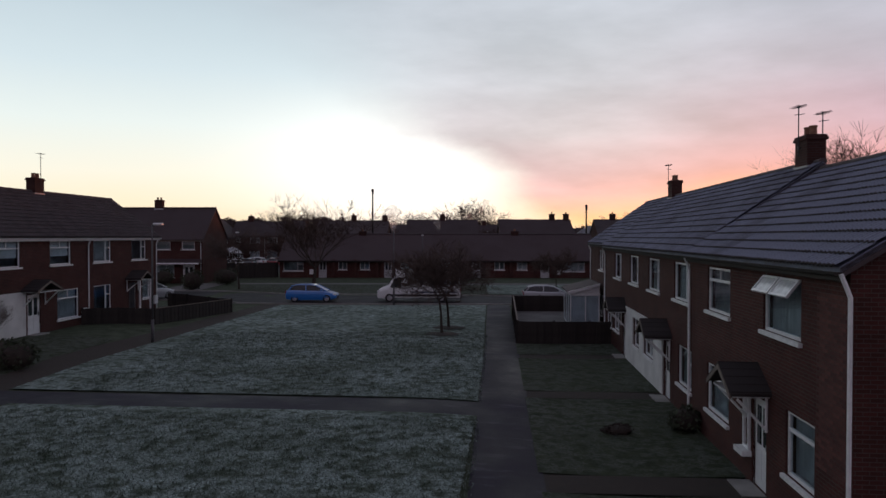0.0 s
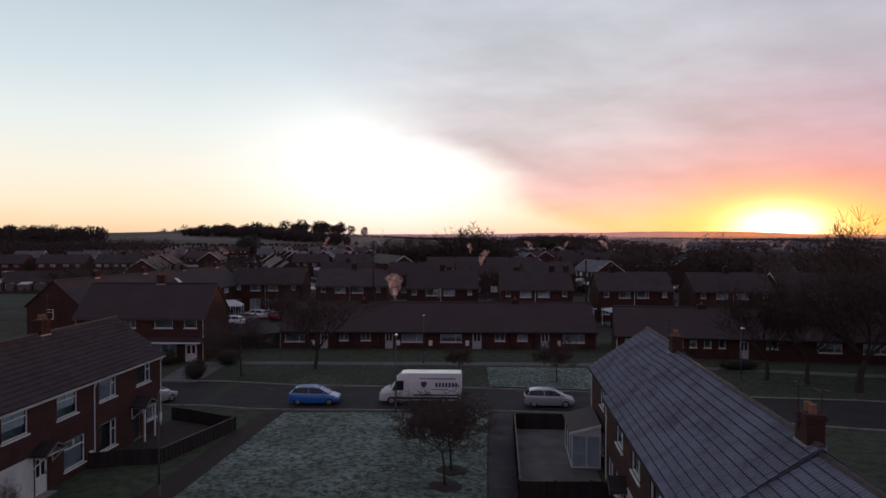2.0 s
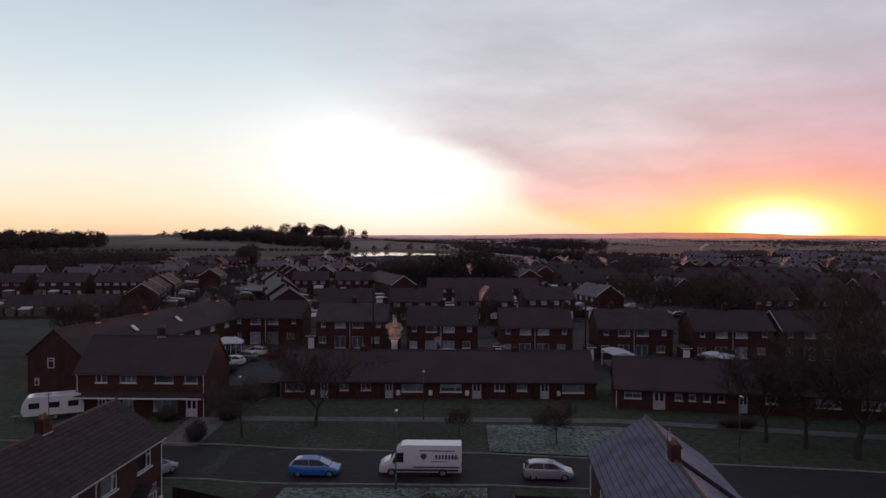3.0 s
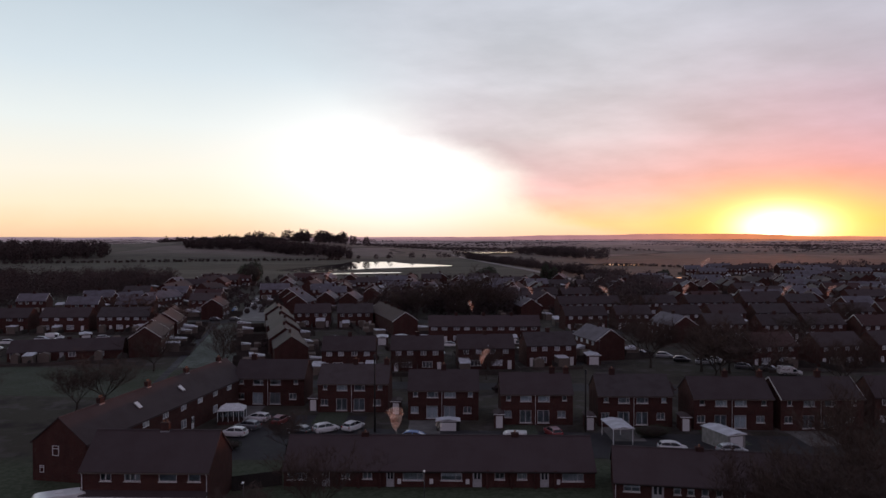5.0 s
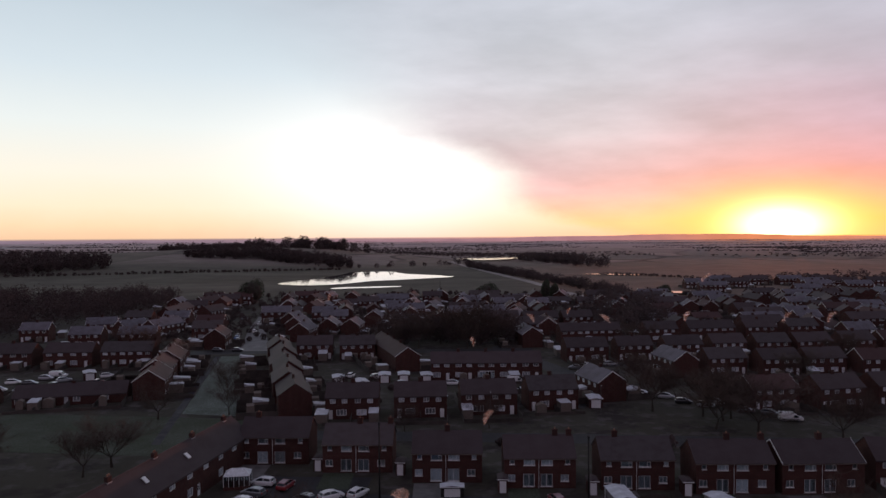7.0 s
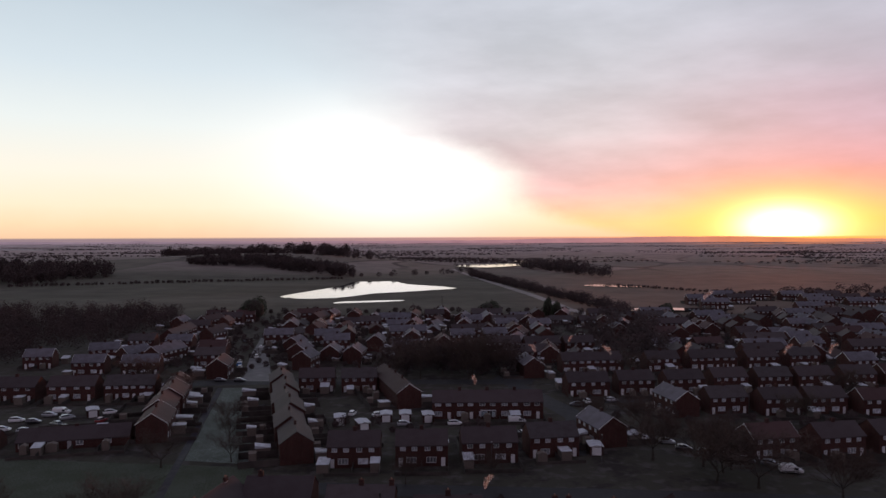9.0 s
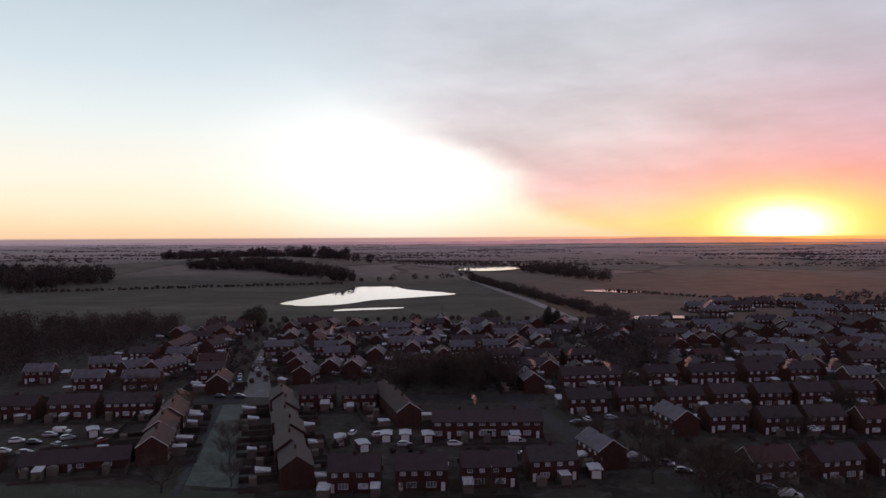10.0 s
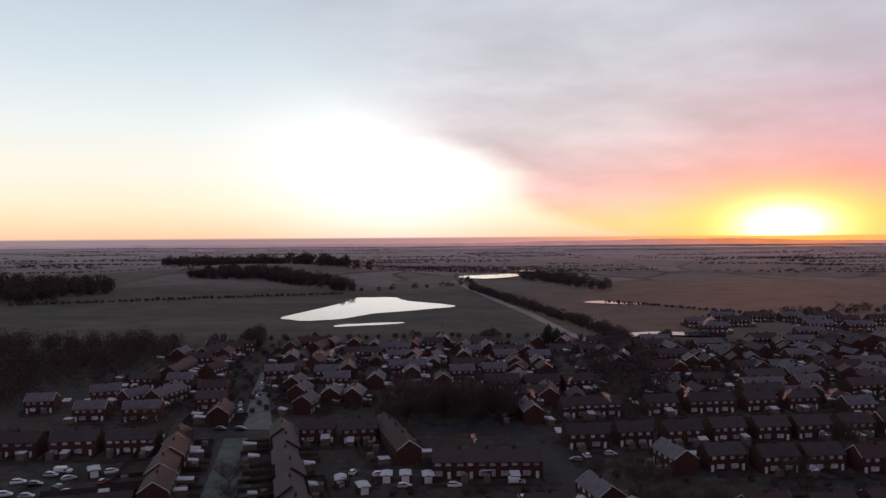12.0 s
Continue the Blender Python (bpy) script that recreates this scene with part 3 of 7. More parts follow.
def ridge_caps(L):
    bm = bmesh.new()
    n = max(2, int(L / 0.45))
    for i in range(n):
        a, b = L * i / n, L * (i + 1) / n - 0.012
        s = 0.006 if i % 2 else 0.0
        pts = [(0.13 * math.cos(math.pi * k / 4), 0.11 * math.sin(math.pi * k / 4) - 0.02 + s) for k in range(5)]
        prism(bm, pts, a, b, "x")
    return to_mesh("ridge_tiles", bm, TILE_BROWN)


def chimney(parent, u, v, base, top, pots=2, w=0.9, d=0.55, aerial=0):
    bm = bmesh.new()
    box(bm, -w / 2, -d / 2, base, w / 2, d / 2, top - 0.16)
    box(bm, -w / 2 - 0.05, -d / 2 - 0.05, top - 0.16, w / 2 + 0.05, d / 2 + 0.05, top - 0.07)
    box(bm, -w / 2 - 0.02, -d / 2 - 0.02, top - 0.07, w / 2 + 0.02, d / 2 + 0.02, top)
    c = part("chimney", bm, BRICK_DARK, parent, m=pose(u, v, 0))
    for i in range(pots):
        bm = bmesh.new()
        x = (i - (pots - 1) / 2) * 0.38
        tube(bm, (x, 0, top), (x, 0, top + 0.24), 0.12, 0.1, 10)
        tube(bm, (x, 0, top + 0.24), (x, 0, top + 0.29), 0.125, 0.125, 10)
        part("chimney_pot", bm, POT, c)
    if pots < 2:
        return c
    bm = bmesh.new()
    prism(bm, [(-w / 2 - 0.07, base + 0.32), (w / 2 + 0.07, base + 0.32), (w / 2 + 0.07, base + 0.5), (-w / 2 - 0.07, base + 0.5)], -d / 2 - 0.03, d / 2 + 0.03)
    part("flashing", bm, LEAD, c)
    for side, mast in zip((-1, 1), aerial or ()):      # a mast on each flank, with a small comb of rods
        bm = bmesh.new()
        y, z = side * (d / 2 + 0.08), top + mast
        tube(bm, (0, y, top - 0.6), (0, y, z), 0.02, 0.018, 6)
        tube(bm, (-0.3, y - 0.06, z - 0.06), (0.32, y + 0.1, z - 0.03), 0.012, 0.012, 5)
        for k in range(6):
            x = -0.26 + k * 0.105
            tube(bm, (x, y - 0.17, z - 0.05), (x, y + 0.17, z - 0.05), 0.007, 0.007, 4)
        tube(bm, (0, y - 0.12, z - 0.3), (0.1, y + 0.14, z - 0.28), 0.012, 0.012, 5)
        tube(bm, (0, side * d / 2, top - 0.35), (0, y + side * 0.02, top - 0.35), 0.03, 0.03, 5)
        part("aerial", bm, DARK_METAL, c)
    return c


def profile_tile(w, l, rolls=2):
    """One interlocking tile, its upper end at the origin, running down -y, with raised rolls."""
    pts = []
    for r in range(rolls):
        a = w * r / rolls
        s = w / rolls
        pts += [(a, 0.004), (a + 0.45 * s, 0.004), (a + 0.62 * s, 0.032), (a + 0.82 * s, 0.032)]
    pts.append((w - 0.004, 0.004))
    v, f = [], []
    for (x, z) in pts:
        v += [(x, 0, z), (x, -l * 0.92, z + 0.03), (x, -l, z + 0.033), (x, -l, z - 0.004)]
    for i in range(len(pts) - 1):
        k = 4 * i
        f += [(k, k + 1, k + 5, k + 4), (k + 1, k + 2, k + 6, k + 5), (k + 2, k + 3, k + 7, k + 6)]
    return v, f


def tiled_slope(parent, L, D2, rise, mat, singles_from=None, base=None):
    """Courses of tiles over a front slope from eave (y = 0, z = 0) to ridge (y = D2, z = rise); single tiles past x = singles_from."""
    slope = math.hypot(D2, rise)
    ang = math.degrees(math.atan2(rise, D2))
    rows = round(slope / 0.36)
    g = slope / rows
    cols = round(L / 0.33)
    w = L / cols
    tv, tf = profile_tile(w, g + 0.05)
    me = bpy.data.meshes.new("roof_tile")
    me.from_pydata(tv, [], tf)
    me.materials.append(mat)
    me.materials.append(DARK_TILE)       # drip edge clear of frost, its overlap shadow painted dark as well
    for p in me.polygons:
        p.material_index = 0 if p.index % 3 == 0 else 1
    turn = (base or Matrix()) @ pose(0, 0, 0, ang)
    allv, allf = [], []
    rng = random.Random(7)
    for c in range(cols):
        for r in range(rows):
            up = (r + 1) * g
            jz, ja = rng.uniform(-0.004, 0.006), rng.uniform(-0.5, 0.5)
            m = turn @ pose(c * w, up, jz, 0, 0, ja)
            if singles_from is not None and c * w >= singles_from:
                put("roof_tile", me, parent, m)
            else:
                k = len(allv)
                allv += [tuple(m @ Vector(p)) for p in tv]
                allf += [tuple(i + k for i in f) for f in tf]
    if allv:
        big = bpy.data.meshes.new("tiling")
        big.from_pydata(allv, [], allf)
        big.materials.append(mat)
        big.materials.append(DARK_TILE)
        for p in big.polygons:
            p.material_index = 0 if p.index % 3 == 0 else 1
        tagged(put("tiling", big, parent), kind="stuff")


def house(name, label, x, y, yaw, L, D, eave, ridge, holes, z0=0.0, wall=None, roof=None, chimneys=(), pots=2, pipes=(), group="", over=0.3, verge=0.12,
          full=True, tiles=False, singles=None, back=(), gable_win=(), category="house", cap=0.75, lite=False, eave_trim=None, verge_trim=None, aerials=(), drapes=("net", "sides", "blind", "")):
    """A pitched-roof house or row. Local x along the front, y into the house. holes: ('w', u, z, w, h, style) and ('d', u, w, h, material, style)."""
    wall, roof = wall or BRICK, roof or SLATE
    root = thing(name, x, y, z0, yaw, label, category, group)
    th = 0.28

    def rects(hs):
        return [(h[1], h[2], h[1] + h[3], h[2] + h[4]) if h[0] == "w" else (h[1], 0.02, h[1] + h[2], 0.02 + h[3]) for h in hs]
    me = wall_with_holes(L, eave, rects(holes), th, -0.6)
    me.materials[0] = wall
    put("wall", me, root)
    me = wall_with_holes(L, eave, rects(back), th, -0.6)
    me.materials[0] = wall
    bk = put("wall", me, root, pose(L, D, 0, 0, 0, 180))
    for a in (0, L - th):
        bm = bmesh.new()
        prism(bm, [(th, -0.6), (D - th, -0.6), (D - th, eave), (D / 2, ridge - 0.1), (th, eave)], a, a + th, "x")
        part("gable_wall", bm, wall, root)
    if not lite:
        bm = bmesh.new()
        box(bm, th, th, -0.3, L - th, D - th, 0.0)
        part("floor_slab", bm, CONCRETE, root)
    if full or not lite:
        bm = bmesh.new()
        box(bm, th + 0.02, th + 0.45, 0.01, L - th - 0.02, D - th - 0.05, eave - 0.02)
        part("inner_rooms", bm, CURTAIN, root)
    # roof slopes
    D2, rise = D / 2 + over, (ridge - eave) * (D / 2 + over) / (D / 2)
    low = ridge - rise
    rf = []
    for side in (0, 1):
        bm = bmesh.new()
        yy = -over if side == 0 else D + over
        prism(bm, [(yy, low), (D / 2, ridge), (D / 2, ridge - 0.13), (yy, low - 0.11)], -verge, L + verge, "x")
        rf.append(part("roof", bm, roof, root))
    if tiles:
        tiled_slope(rf[0], L + 2 * verge, D2 + 0.03, rise + 0.02, roof, singles, pose(-verge, -over - 0.04, low + 0.012))
    if not lite:
        put("ridge_tiles", cached(("rc", L + 2 * verge), lambda: ridge_caps(L + 2 * verge)), root, pose(-verge, D / 2, ridge + (0.03 if tiles else 0.0)))
    bm = bmesh.new()                     # fascia and half-round gutter
    box(bm, -verge, -over + 0.02, low - 0.24, L + verge, -over + 0.05, low - 0.1)
    part("fascia", bm, eave_trim or (UPVC if full else TILE_BROWN), root)
    if full:
        bm = bmesh.new()
        pts = [(-over - 0.05 + 0.06 * math.cos(math.pi * (1 + k / 5)), low - 0.09 + 0.06 * math.sin(math.pi * (1 + k / 5))) for k in range(6)]
        prism(bm, pts, -verge, L + verge, "x")
        part("gutter", bm, eave_trim or UPVC, root)
        for side in (-verge, L + verge - 0.03):
            bm = bmesh.new()
            prism(bm, [(-over, low - 0.2), (D / 2, ridge - 0.2), (D + over, low - 0.2), (D + over, low - 0.02), (D / 2, ridge - 0.02), (-over, low - 0.02)], side, side + 0.03, "x")
            part("bargeboard", bm, TILE_BROWN, root)
    if verge_trim:                       # a pale board under the verge of each gable
        for side in (-verge - 0.02, L + verge - 0.02):
            bm = bmesh.new()
            prism(bm, [(-over, low - 0.16), (D / 2, ridge - 0.16), (D + over, low - 0.16), (D + over, low + 0.03), (D / 2, ridge + 0.03), (-over, low + 0.03)], side, side + 0.04, "x")
            part("bargeboard", bm, verge_trim, root)
    for u in pipes:
        bm = bmesh.new()
        tube(bm, (u, -over - 0.02, low - 0.12), (u, -0.07, low - 0.5), 0.04, 0.04, 6)
        tube(bm, (u, -0.07, low - 0.5), (u, -0.07, 0.0), 0.04, 0.04, 8)
        part("downpipe", bm, UPVC, root)
    rng = random.Random(int(abs(x * 7 + y * 13)))
    for h in holes:
        if h[0] == "w":
            add_window(root, h[1], h[2], h[3], h[4], h[5], 0.0, full, rng.choice(drapes))
        else:
            add_door(root, h[1], 0.02, h[2], h[3], 0.0, h[4], h[5], full)
    for h in back:
        if h[0] == "w":
            put("window", cached(("wf", h[3], h[4], h[5]), lambda: window_frame(h[3], h[4], h[5])), root, pose(L - h[1], D - 0.05, h[2], 0, 0, 180))
    for i, u in enumerate(chimneys):
        chimney(rf[0], u, D / 2, ridge - 0.55, ridge + cap, pots, aerial=aerials[i] if i < len(aerials) else 0)
    return root


# ---- trees
def limb(v, f, p, q, r0, r1, sides):
    d = q - p
    a = d.orthogonal().normalized()
    b = d.normalized().cross(a)
    k = len(v)
    for c, r in ((p, r0), (q, r1)):
        for i in range(sides):
            w = 2 * math.pi * i / sides
            v.append(tuple(c + r * (math.cos(w) * a + math.sin(w) * b)))
    if sides == 2:
        f.append((k, k + 1, k + 3, k + 2))
        return
    for i in range(sides):
        j = (i + 1) % sides
        f.append((k + i, k + j, k + sides + j, k + sides + i))


def tree_meshes(seed, height, spread, trunk=0.32, fork=0.3, density=1.0, droop=0.0, twig=0.011):
    rng = random.Random(seed)
    tv, tf, cv, cf = [], [], [], []

    def grow(p, d, length, r, level):
        n = 3 if level < 2 else 2 if level < 4 else 1
        for i in range(n):
            d = (d + Vector((rng.uniform(-1, 1), rng.uniform(-1, 1), rng.uniform(-0.5, 0.8))) * (0.1 + 0.07 * level)).normalized()
            q = p + d * length / n
            r1 = r * (0.82 if level < 3 else 0.6)
            if level < 2:
                limb(tv, tf, p, q, r, r1, 7 if level == 0 else 5)
            else:
                limb(cv, cf, p, q, r, r1, 3 if level < 4 else 2)
            p, r = q, r1
            if level and level < 4:
                kids = {1: 2.6, 2: 3.2, 3: 5.5}[level] * density
                for _ in range(int(kids + rng.random())):
                    a = Vector((rng.uniform(-1, 1), rng.uniform(-1, 1), rng.uniform(-0.15 - droop, 0.9))).normalized()
                    grow(p, (d * 0.75 + a * spread).normalized(), length * rng.uniform(0.45, 0.68), max(twig, r * 0.5), level + 1)
        if level == 0:
            for i in range(6):
                w = 2 * math.pi * (i + rng.random() * 0.6) / 6
                a = Vector((math.cos(w) * spread, math.sin(w) * spread, rng.uniform(0.55, 1.2))).normalized()
                grow(p, a, (height * (1 - fork)) * rng.uniform(0.55, 0.75), r * rng.uniform(0.45, 0.65), 1)

    grow(Vector((0, 0, -0.15)), Vector((0, 0, 1)), height * fork, trunk, 0)
    top = max(p[2] for p in cv)
    tv, cv = [[(p[0], p[1], p[2] * height / top) for p in v] for v in (tv, cv)]
    out = []
    for nm, v, f, mat in (("trunk", tv, tf, BARK), ("crown", cv, cf, TWIG)):
        me = bpy.data.meshes.new(nm)
        me.from_pydata(v, [], f)
        me.materials.append(mat)
        out.append(me)
    return out


TREES = {}


def tree(key, x, y, z, turn=0.0, size=1.0, label="bare deciduous tree in winter standing on grass", group="trees of the estate"):
    """key: (seed, height, spread, trunk, fork, density, droop, least twig)"""
    if key not in TREES:
        TREES[key] = tree_meshes(*key)
    root = new("tree")
    root.matrix_basis = pose(x, y, z, 0, 0, turn) @ Matrix.Scale(size, 4)
    tagged(root, label=label, category="tree", group=group)
    put("trunk", TREES[key][0], root)
    put("crown", TREES[key][1], root)
    return root


def leaf_mass(name, spots, leaf, seed, mat, per=60):
    """Many small leaf blades spread through ellipsoids: spots are (x, y, z, rx, ry, rz)."""
    rng = random.Random(seed)
    v, f = [], []
    for (x, y, z, rx, ry, rz) in spots:
        for _ in range(per):
            a, b, c = rng.gauss(0, 1), rng.gauss(0, 1), rng.gauss(0, 1)
            s = rng.uniform(0.45, 1.0) / max(1e-3, math.sqrt(a * a + b * b + c * c))
            p = Vector((x + a * s * rx, y + b * s * ry, z + c * s * rz))
            d1 = Vector((rng.gauss(0, 1), rng.gauss(0, 1), rng.gauss(0, 1))).normalized() * leaf * rng.uniform(0.6, 1.3)
            d2 = d1.orthogonal().normalized() * leaf * rng.uniform(0.3, 0.7)
            k = len(v)
            v += [tuple(p - d1), tuple(p + d2), tuple(p + d1), tuple(p - d2)]
            f.append((k, k + 1, k + 2, k + 3))
    me = bpy.data.meshes.new(name)
    me.from_pydata(v, [], f)
    me.materials.append(mat)
    return me


def smooth01(t):
    t = min(1.0, max(0.0, t))
    return t * t * (3 - 2 * t)


def land_height(x, y):
    """The lie of the land: the estate on the flat, a slight dip by the right-hand row, low hills beyond the fields."""
    h = -0.27 * smooth01((x + 20) / 5) * (1 - smooth01((y - 64) / 12)) * (1 - smooth01((x - 60) / 30))
    h -= 0.25 * smooth01((x + 1) / 6) * (1 - smooth01((y - 38) / 14)) * (1 - smooth01((x - 40) / 20))
    h += 0.3 * smooth01((y - 68) / 25)
    h += 2.0 * smooth01((y - 430) / 120)
    h += 22 * math.exp(-(((x + 330) / 260) ** 2 + ((y - 1250) / 240) ** 2)) + 14 * math.exp(-(((x + 650) / 260) ** 2 + ((y - 1000) / 200) ** 2))
    h += 6 * smooth01((y - 1100) / 900) + 6 * smooth01((y - 2300) / 2000)
    if y > 1300:
        h += 5 * noise.noise(Vector((x / 700, y / 500, 0)))
    return h

# ---------------------------------------------------------------- ground, roads, water
def make_ground():
    xs = [-4600, -3600, -2800, -2100, -1600, -1250, -1000] + [-900 + 50 * i for i in range(15)] + [-180 + 20 * i for i in range(6)] + [-60 + 4 * i for i in range(10)] + [-21 + 1.5 * i for i in range(29)] + [24 + 4 * i for i in range(14)]
    xs += [80 + 20 * i for i in range(6)] + [200 + 50 * i for i in range(15)] + [1000, 1250, 1600, 2100, 2800, 3600, 4600]
    ys = [-300, -120, -40] + [-16, -12, -8, -4] + [0 + 1.5 * i for i in range(41)] + [64 + 4 * i for i in range(11)] + [110 + 20 * i for i in range(20)] + [520 + 40 * i for i in range(30)] + [1750 + 120 * i for i in range(10)] + [3000, 3250, 3500, 3750, 4000, 4250, 4500, 4650]
    v = [(x, y, land_height(x, y)) for y in ys for x in xs]
    n = len(xs)
    f = [(j * n + i, j * n + i + 1, (j + 1) * n + i + 1, (j + 1) * n + i) for j in range(len(ys) - 1) for i in range(n - 1)]
    me = bpy.data.meshes.new("ground")
    me.from_pydata(v, [], f)
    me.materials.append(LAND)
    for p in me.polygons:
        p.use_smooth = True
    tagged(put("ground", me), label="winter grassland and fields reaching the horizon", category="ground", kind="structure")


def strip(name, left, right, mat, dz, label, category="ground", kind="structure", step=3.0, thick=0.0):
    """A sheet between two polylines of equal length, laid over the land."""
    rows = []
    for (a, b), (c, d) in zip(zip(left, left[1:]), zip(right, right[1:])):
        k = max(1, int(max(math.dist(a, b), math.dist(c, d)) / step))
        for i in range(k):
            t = i / k
            rows.append(((a[0] + (b[0] - a[0]) * t, a[1] + (b[1] - a[1]) * t), (c[0] + (d[0] - c[0]) * t, c[1] + (d[1] - c[1]) * t)))
    rows.append((left[-1], right[-1]))
    wide = max(1, int(max(math.dist(p, q) for p, q in rows) / step))
    v, f = [], []
    for p, q in rows:
        for i in range(wide + 1):
            x, y = p[0] + (q[0] - p[0]) * i / wide, p[1] + (q[1] - p[1]) * i / wide
            v.append((x, y, land_height(x, y) + dz))
    n = wide + 1
    for j in range(len(rows) - 1):
        for i in range(wide):
            f.append((j * n + i, (j + 1) * n + i, (j + 1) * n + i + 1, j * n + i + 1))
    me = bpy.data.meshes.new(name)
    me.from_pydata(v, [], f)
    me.materials.append(mat)
    bm = bmesh.new()
    bm.from_mesh(me)
    bmesh.ops.recalc_face_normals(bm, faces=bm.faces[:])
    if bm.faces[:] and sum(fc.normal.z for fc in bm.faces) < 0:
        bmesh.ops.reverse_faces(bm, faces=bm.faces[:])
    if thick:
        ext = bmesh.ops.extrude_face_region(bm, geom=bm.faces[:])
        for e in ext["geom"]:
            if isinstance(e, bmesh.types.BMVert):
                e.co.z += thick
        bmesh.ops.recalc_face_normals(bm, faces=bm.faces[:])
    bm.to_mesh(me)
    bm.free()
    return tagged(put(name, me), label=label, category=category, kind=kind)


make_ground()
PATH_L = [(-0.6, 4.0), (0.45, 14.0), (1.25, 24.5), (2.2, 37.0), (3.5, 56.5)]
PATH_R = [(1.0, 4.0), (2.15, 14.0), (2.9, 24.5), (3.85, 37.0), (5.25, 56.5)]
# the frosted green, with the cross path through it
strip("lawn", [(-11.0, 4.0), (-14.0, 22.9)], [(-0.7, 4.0), (1.0, 21.6)], LAWN, 0.06, "frosted rough lawn of the green", "lawn", step=1.0)
strip("lawn", [(-15.2, 25.1), (-15.2, 30.5), (-12.7, 56.2)], [(1.15, 23.6), (1.65, 30.0), (3.4, 56.2)], LAWN, 0.06, "frosted rough lawn of the green", "lawn", step=1.0)
strip("footpath", PATH_L, PATH_R, PATHMAT, 0.045, "worn asphalt footpath with frosty streaks", "footpath", step=1.0)
strip("footpath", [(1.05, 21.7), (-5.0, 22.1), (-21.0, 23.3)], [(1.15, 23.5), (-5.0, 24.0), (-21.0, 25.3)], PATHMAT, 0.036, "narrow asphalt path across the green", "footpath", step=1.0)
strip("footpath", [(-16.7, 23.0), (-17.2, 31.0), (-14.4, 56.5)], [(-15.2, 23.0), (-15.3, 30.5), (-12.8, 56.5)], SOIL, 0.03, "narrow dark trodden path beside the green", "footpath")
strip("lawn", [(-21.5, 4.0), (-21.4, 37.0)], [(-16.7, 4.0), (-16.9, 37.0)], GREEN, 0.035, "thin front garden grass", "lawn", step=2.0)
RIGHT_X = lambda yy: 5.66 + 0.0854 * yy          # face of the right-hand row
for a, b in ((4.0, 15.3), (16.6, 24.6), (25.8, 32.8), (34.0, 37.4)):
    strip("lawn", [(1.15 + 0.076 * (a - 4) + 0.12, a), (1.15 + 0.076 * (b - 4) + 0.12, b)], [(RIGHT_X(a), a), (RIGHT_X(b), b)], GREEN, 0.06, "frosted front garden grass", "lawn", step=1.0)
for a, b in ((15.35, 16.55), (24.65, 25.75), (32.85, 33.95)):
    strip("garden_path", [(1.3 + 0.076 * (a - 4), a), (1.3 + 0.076 * (b - 4), b)], [(RIGHT_X(a), a), (RIGHT_X(b), b)], SOIL, 0.03, "dark wet garden path to a front door", "garden path")
ROAD_N = [(-110, 63.0), (-60, 59.5), (-13, 57.2), (4, 56.9), (20, 55.0), (30, 51.6), (60, 44.0), (110, 30.0)]
ROAD_F = [(-110, 72.0), (-60, 69.0), (-27, 67.5), (4, 65.2), (22, 62.4), (35, 60.6), (60, 54.5), (110, 41.0)]
strip("road", ROAD_N, ROAD_F, ROAD, 0.012, "dark asphalt residential road", "road")
strip("kerb", [(x, y - 0.14) for x, y in ROAD_N], [(x, y) for x, y in ROAD_N], CONCRETE, 0.0, "concrete kerb along the road", "kerb", thick=0.11)
strip("kerb", [(x, y) for x, y in ROAD_F], [(x, y + 0.14) for x, y in ROAD_F], CONCRETE, 0.0, "concrete kerb along the road", "kerb", thick=0.11)
strip("lawn", [(-20.0, 67.4), (4.0, 65.5), (15.0, 63.8)], [(-20.0, 75.6), (4.0, 75.2), (17.0, 74.9)], GREEN, 0.06, "verge of thin grass before the bungalows", "lawn", step=2.5)
strip("lawn", [(4.2, 65.6), (15.0, 63.9), (22.0, 62.8)], [(4.4, 74.0), (16.6, 73.4), (23.0, 72.0)], LAWN, 0.16, "frosted verge before the bungalows", "lawn", step=2.0)
strip("pavement", [(-22.0, 75.7), (4.0, 75.3), (18.0, 75.0), (60.0, 66.0)], [(-22.0, 77.4), (4.0, 77.0), (18.0, 76.7), (60.0, 67.7)], PAVING, 0.05, "concrete footway before the bungalows", "pavement")
strip("driveway", [(-27.0, 66.8), (-27.5, 77.0)], [(-23.2, 66.5), (-23.2, 77.0)], PAVING, 0.045, "pale concrete driveway", "driveway")
strip("car_park", [(-31.0, 96.0), (-34.0, 121.0)], [(-14.0, 96.0), (-13.0, 120.0)], ROAD, 0.03, "asphalt parking court behind the bungalows", "car park")
strip("driveway", [(-13.0, 99.0), (-13.0, 112.0)], [(60.0, 94.0), (60.0, 107.0)], ROAD, 0.035, "asphalt rear lane and parking behind the houses", "driveway")
# the long green between two terraces, its path, and the far street
strip("lawn", [(-125.0, 140.0), (-118.0, 168.0)], [(-40.0, 131.0), (-44.0, 160.0)], GREEN, 0.05, "wide frosted green", "lawn", step=6)
strip("lawn", [(-62.0, 165.0), (-78.0, 246.0)], [(-45.0, 162.0), (-70.0, 247.0)], STRIP_GRASS, 0.07, "frosted strip of grass between two terraces", "lawn", step=4)
strip("footpath", [(-59.0, 140.0), (-80.0, 246.0)], [(-57.2, 140.0), (-78.2, 246.0)], PATHMAT, 0.08, "long asphalt footpath over the green", "footpath")
strip("footpath", [(-103.0, 150.0), (-120.0, 180.0)], [(-100.5, 150.0), (-117.5, 180.0)], PATHMAT, 0.08, "asphalt footpath over the green", "footpath")
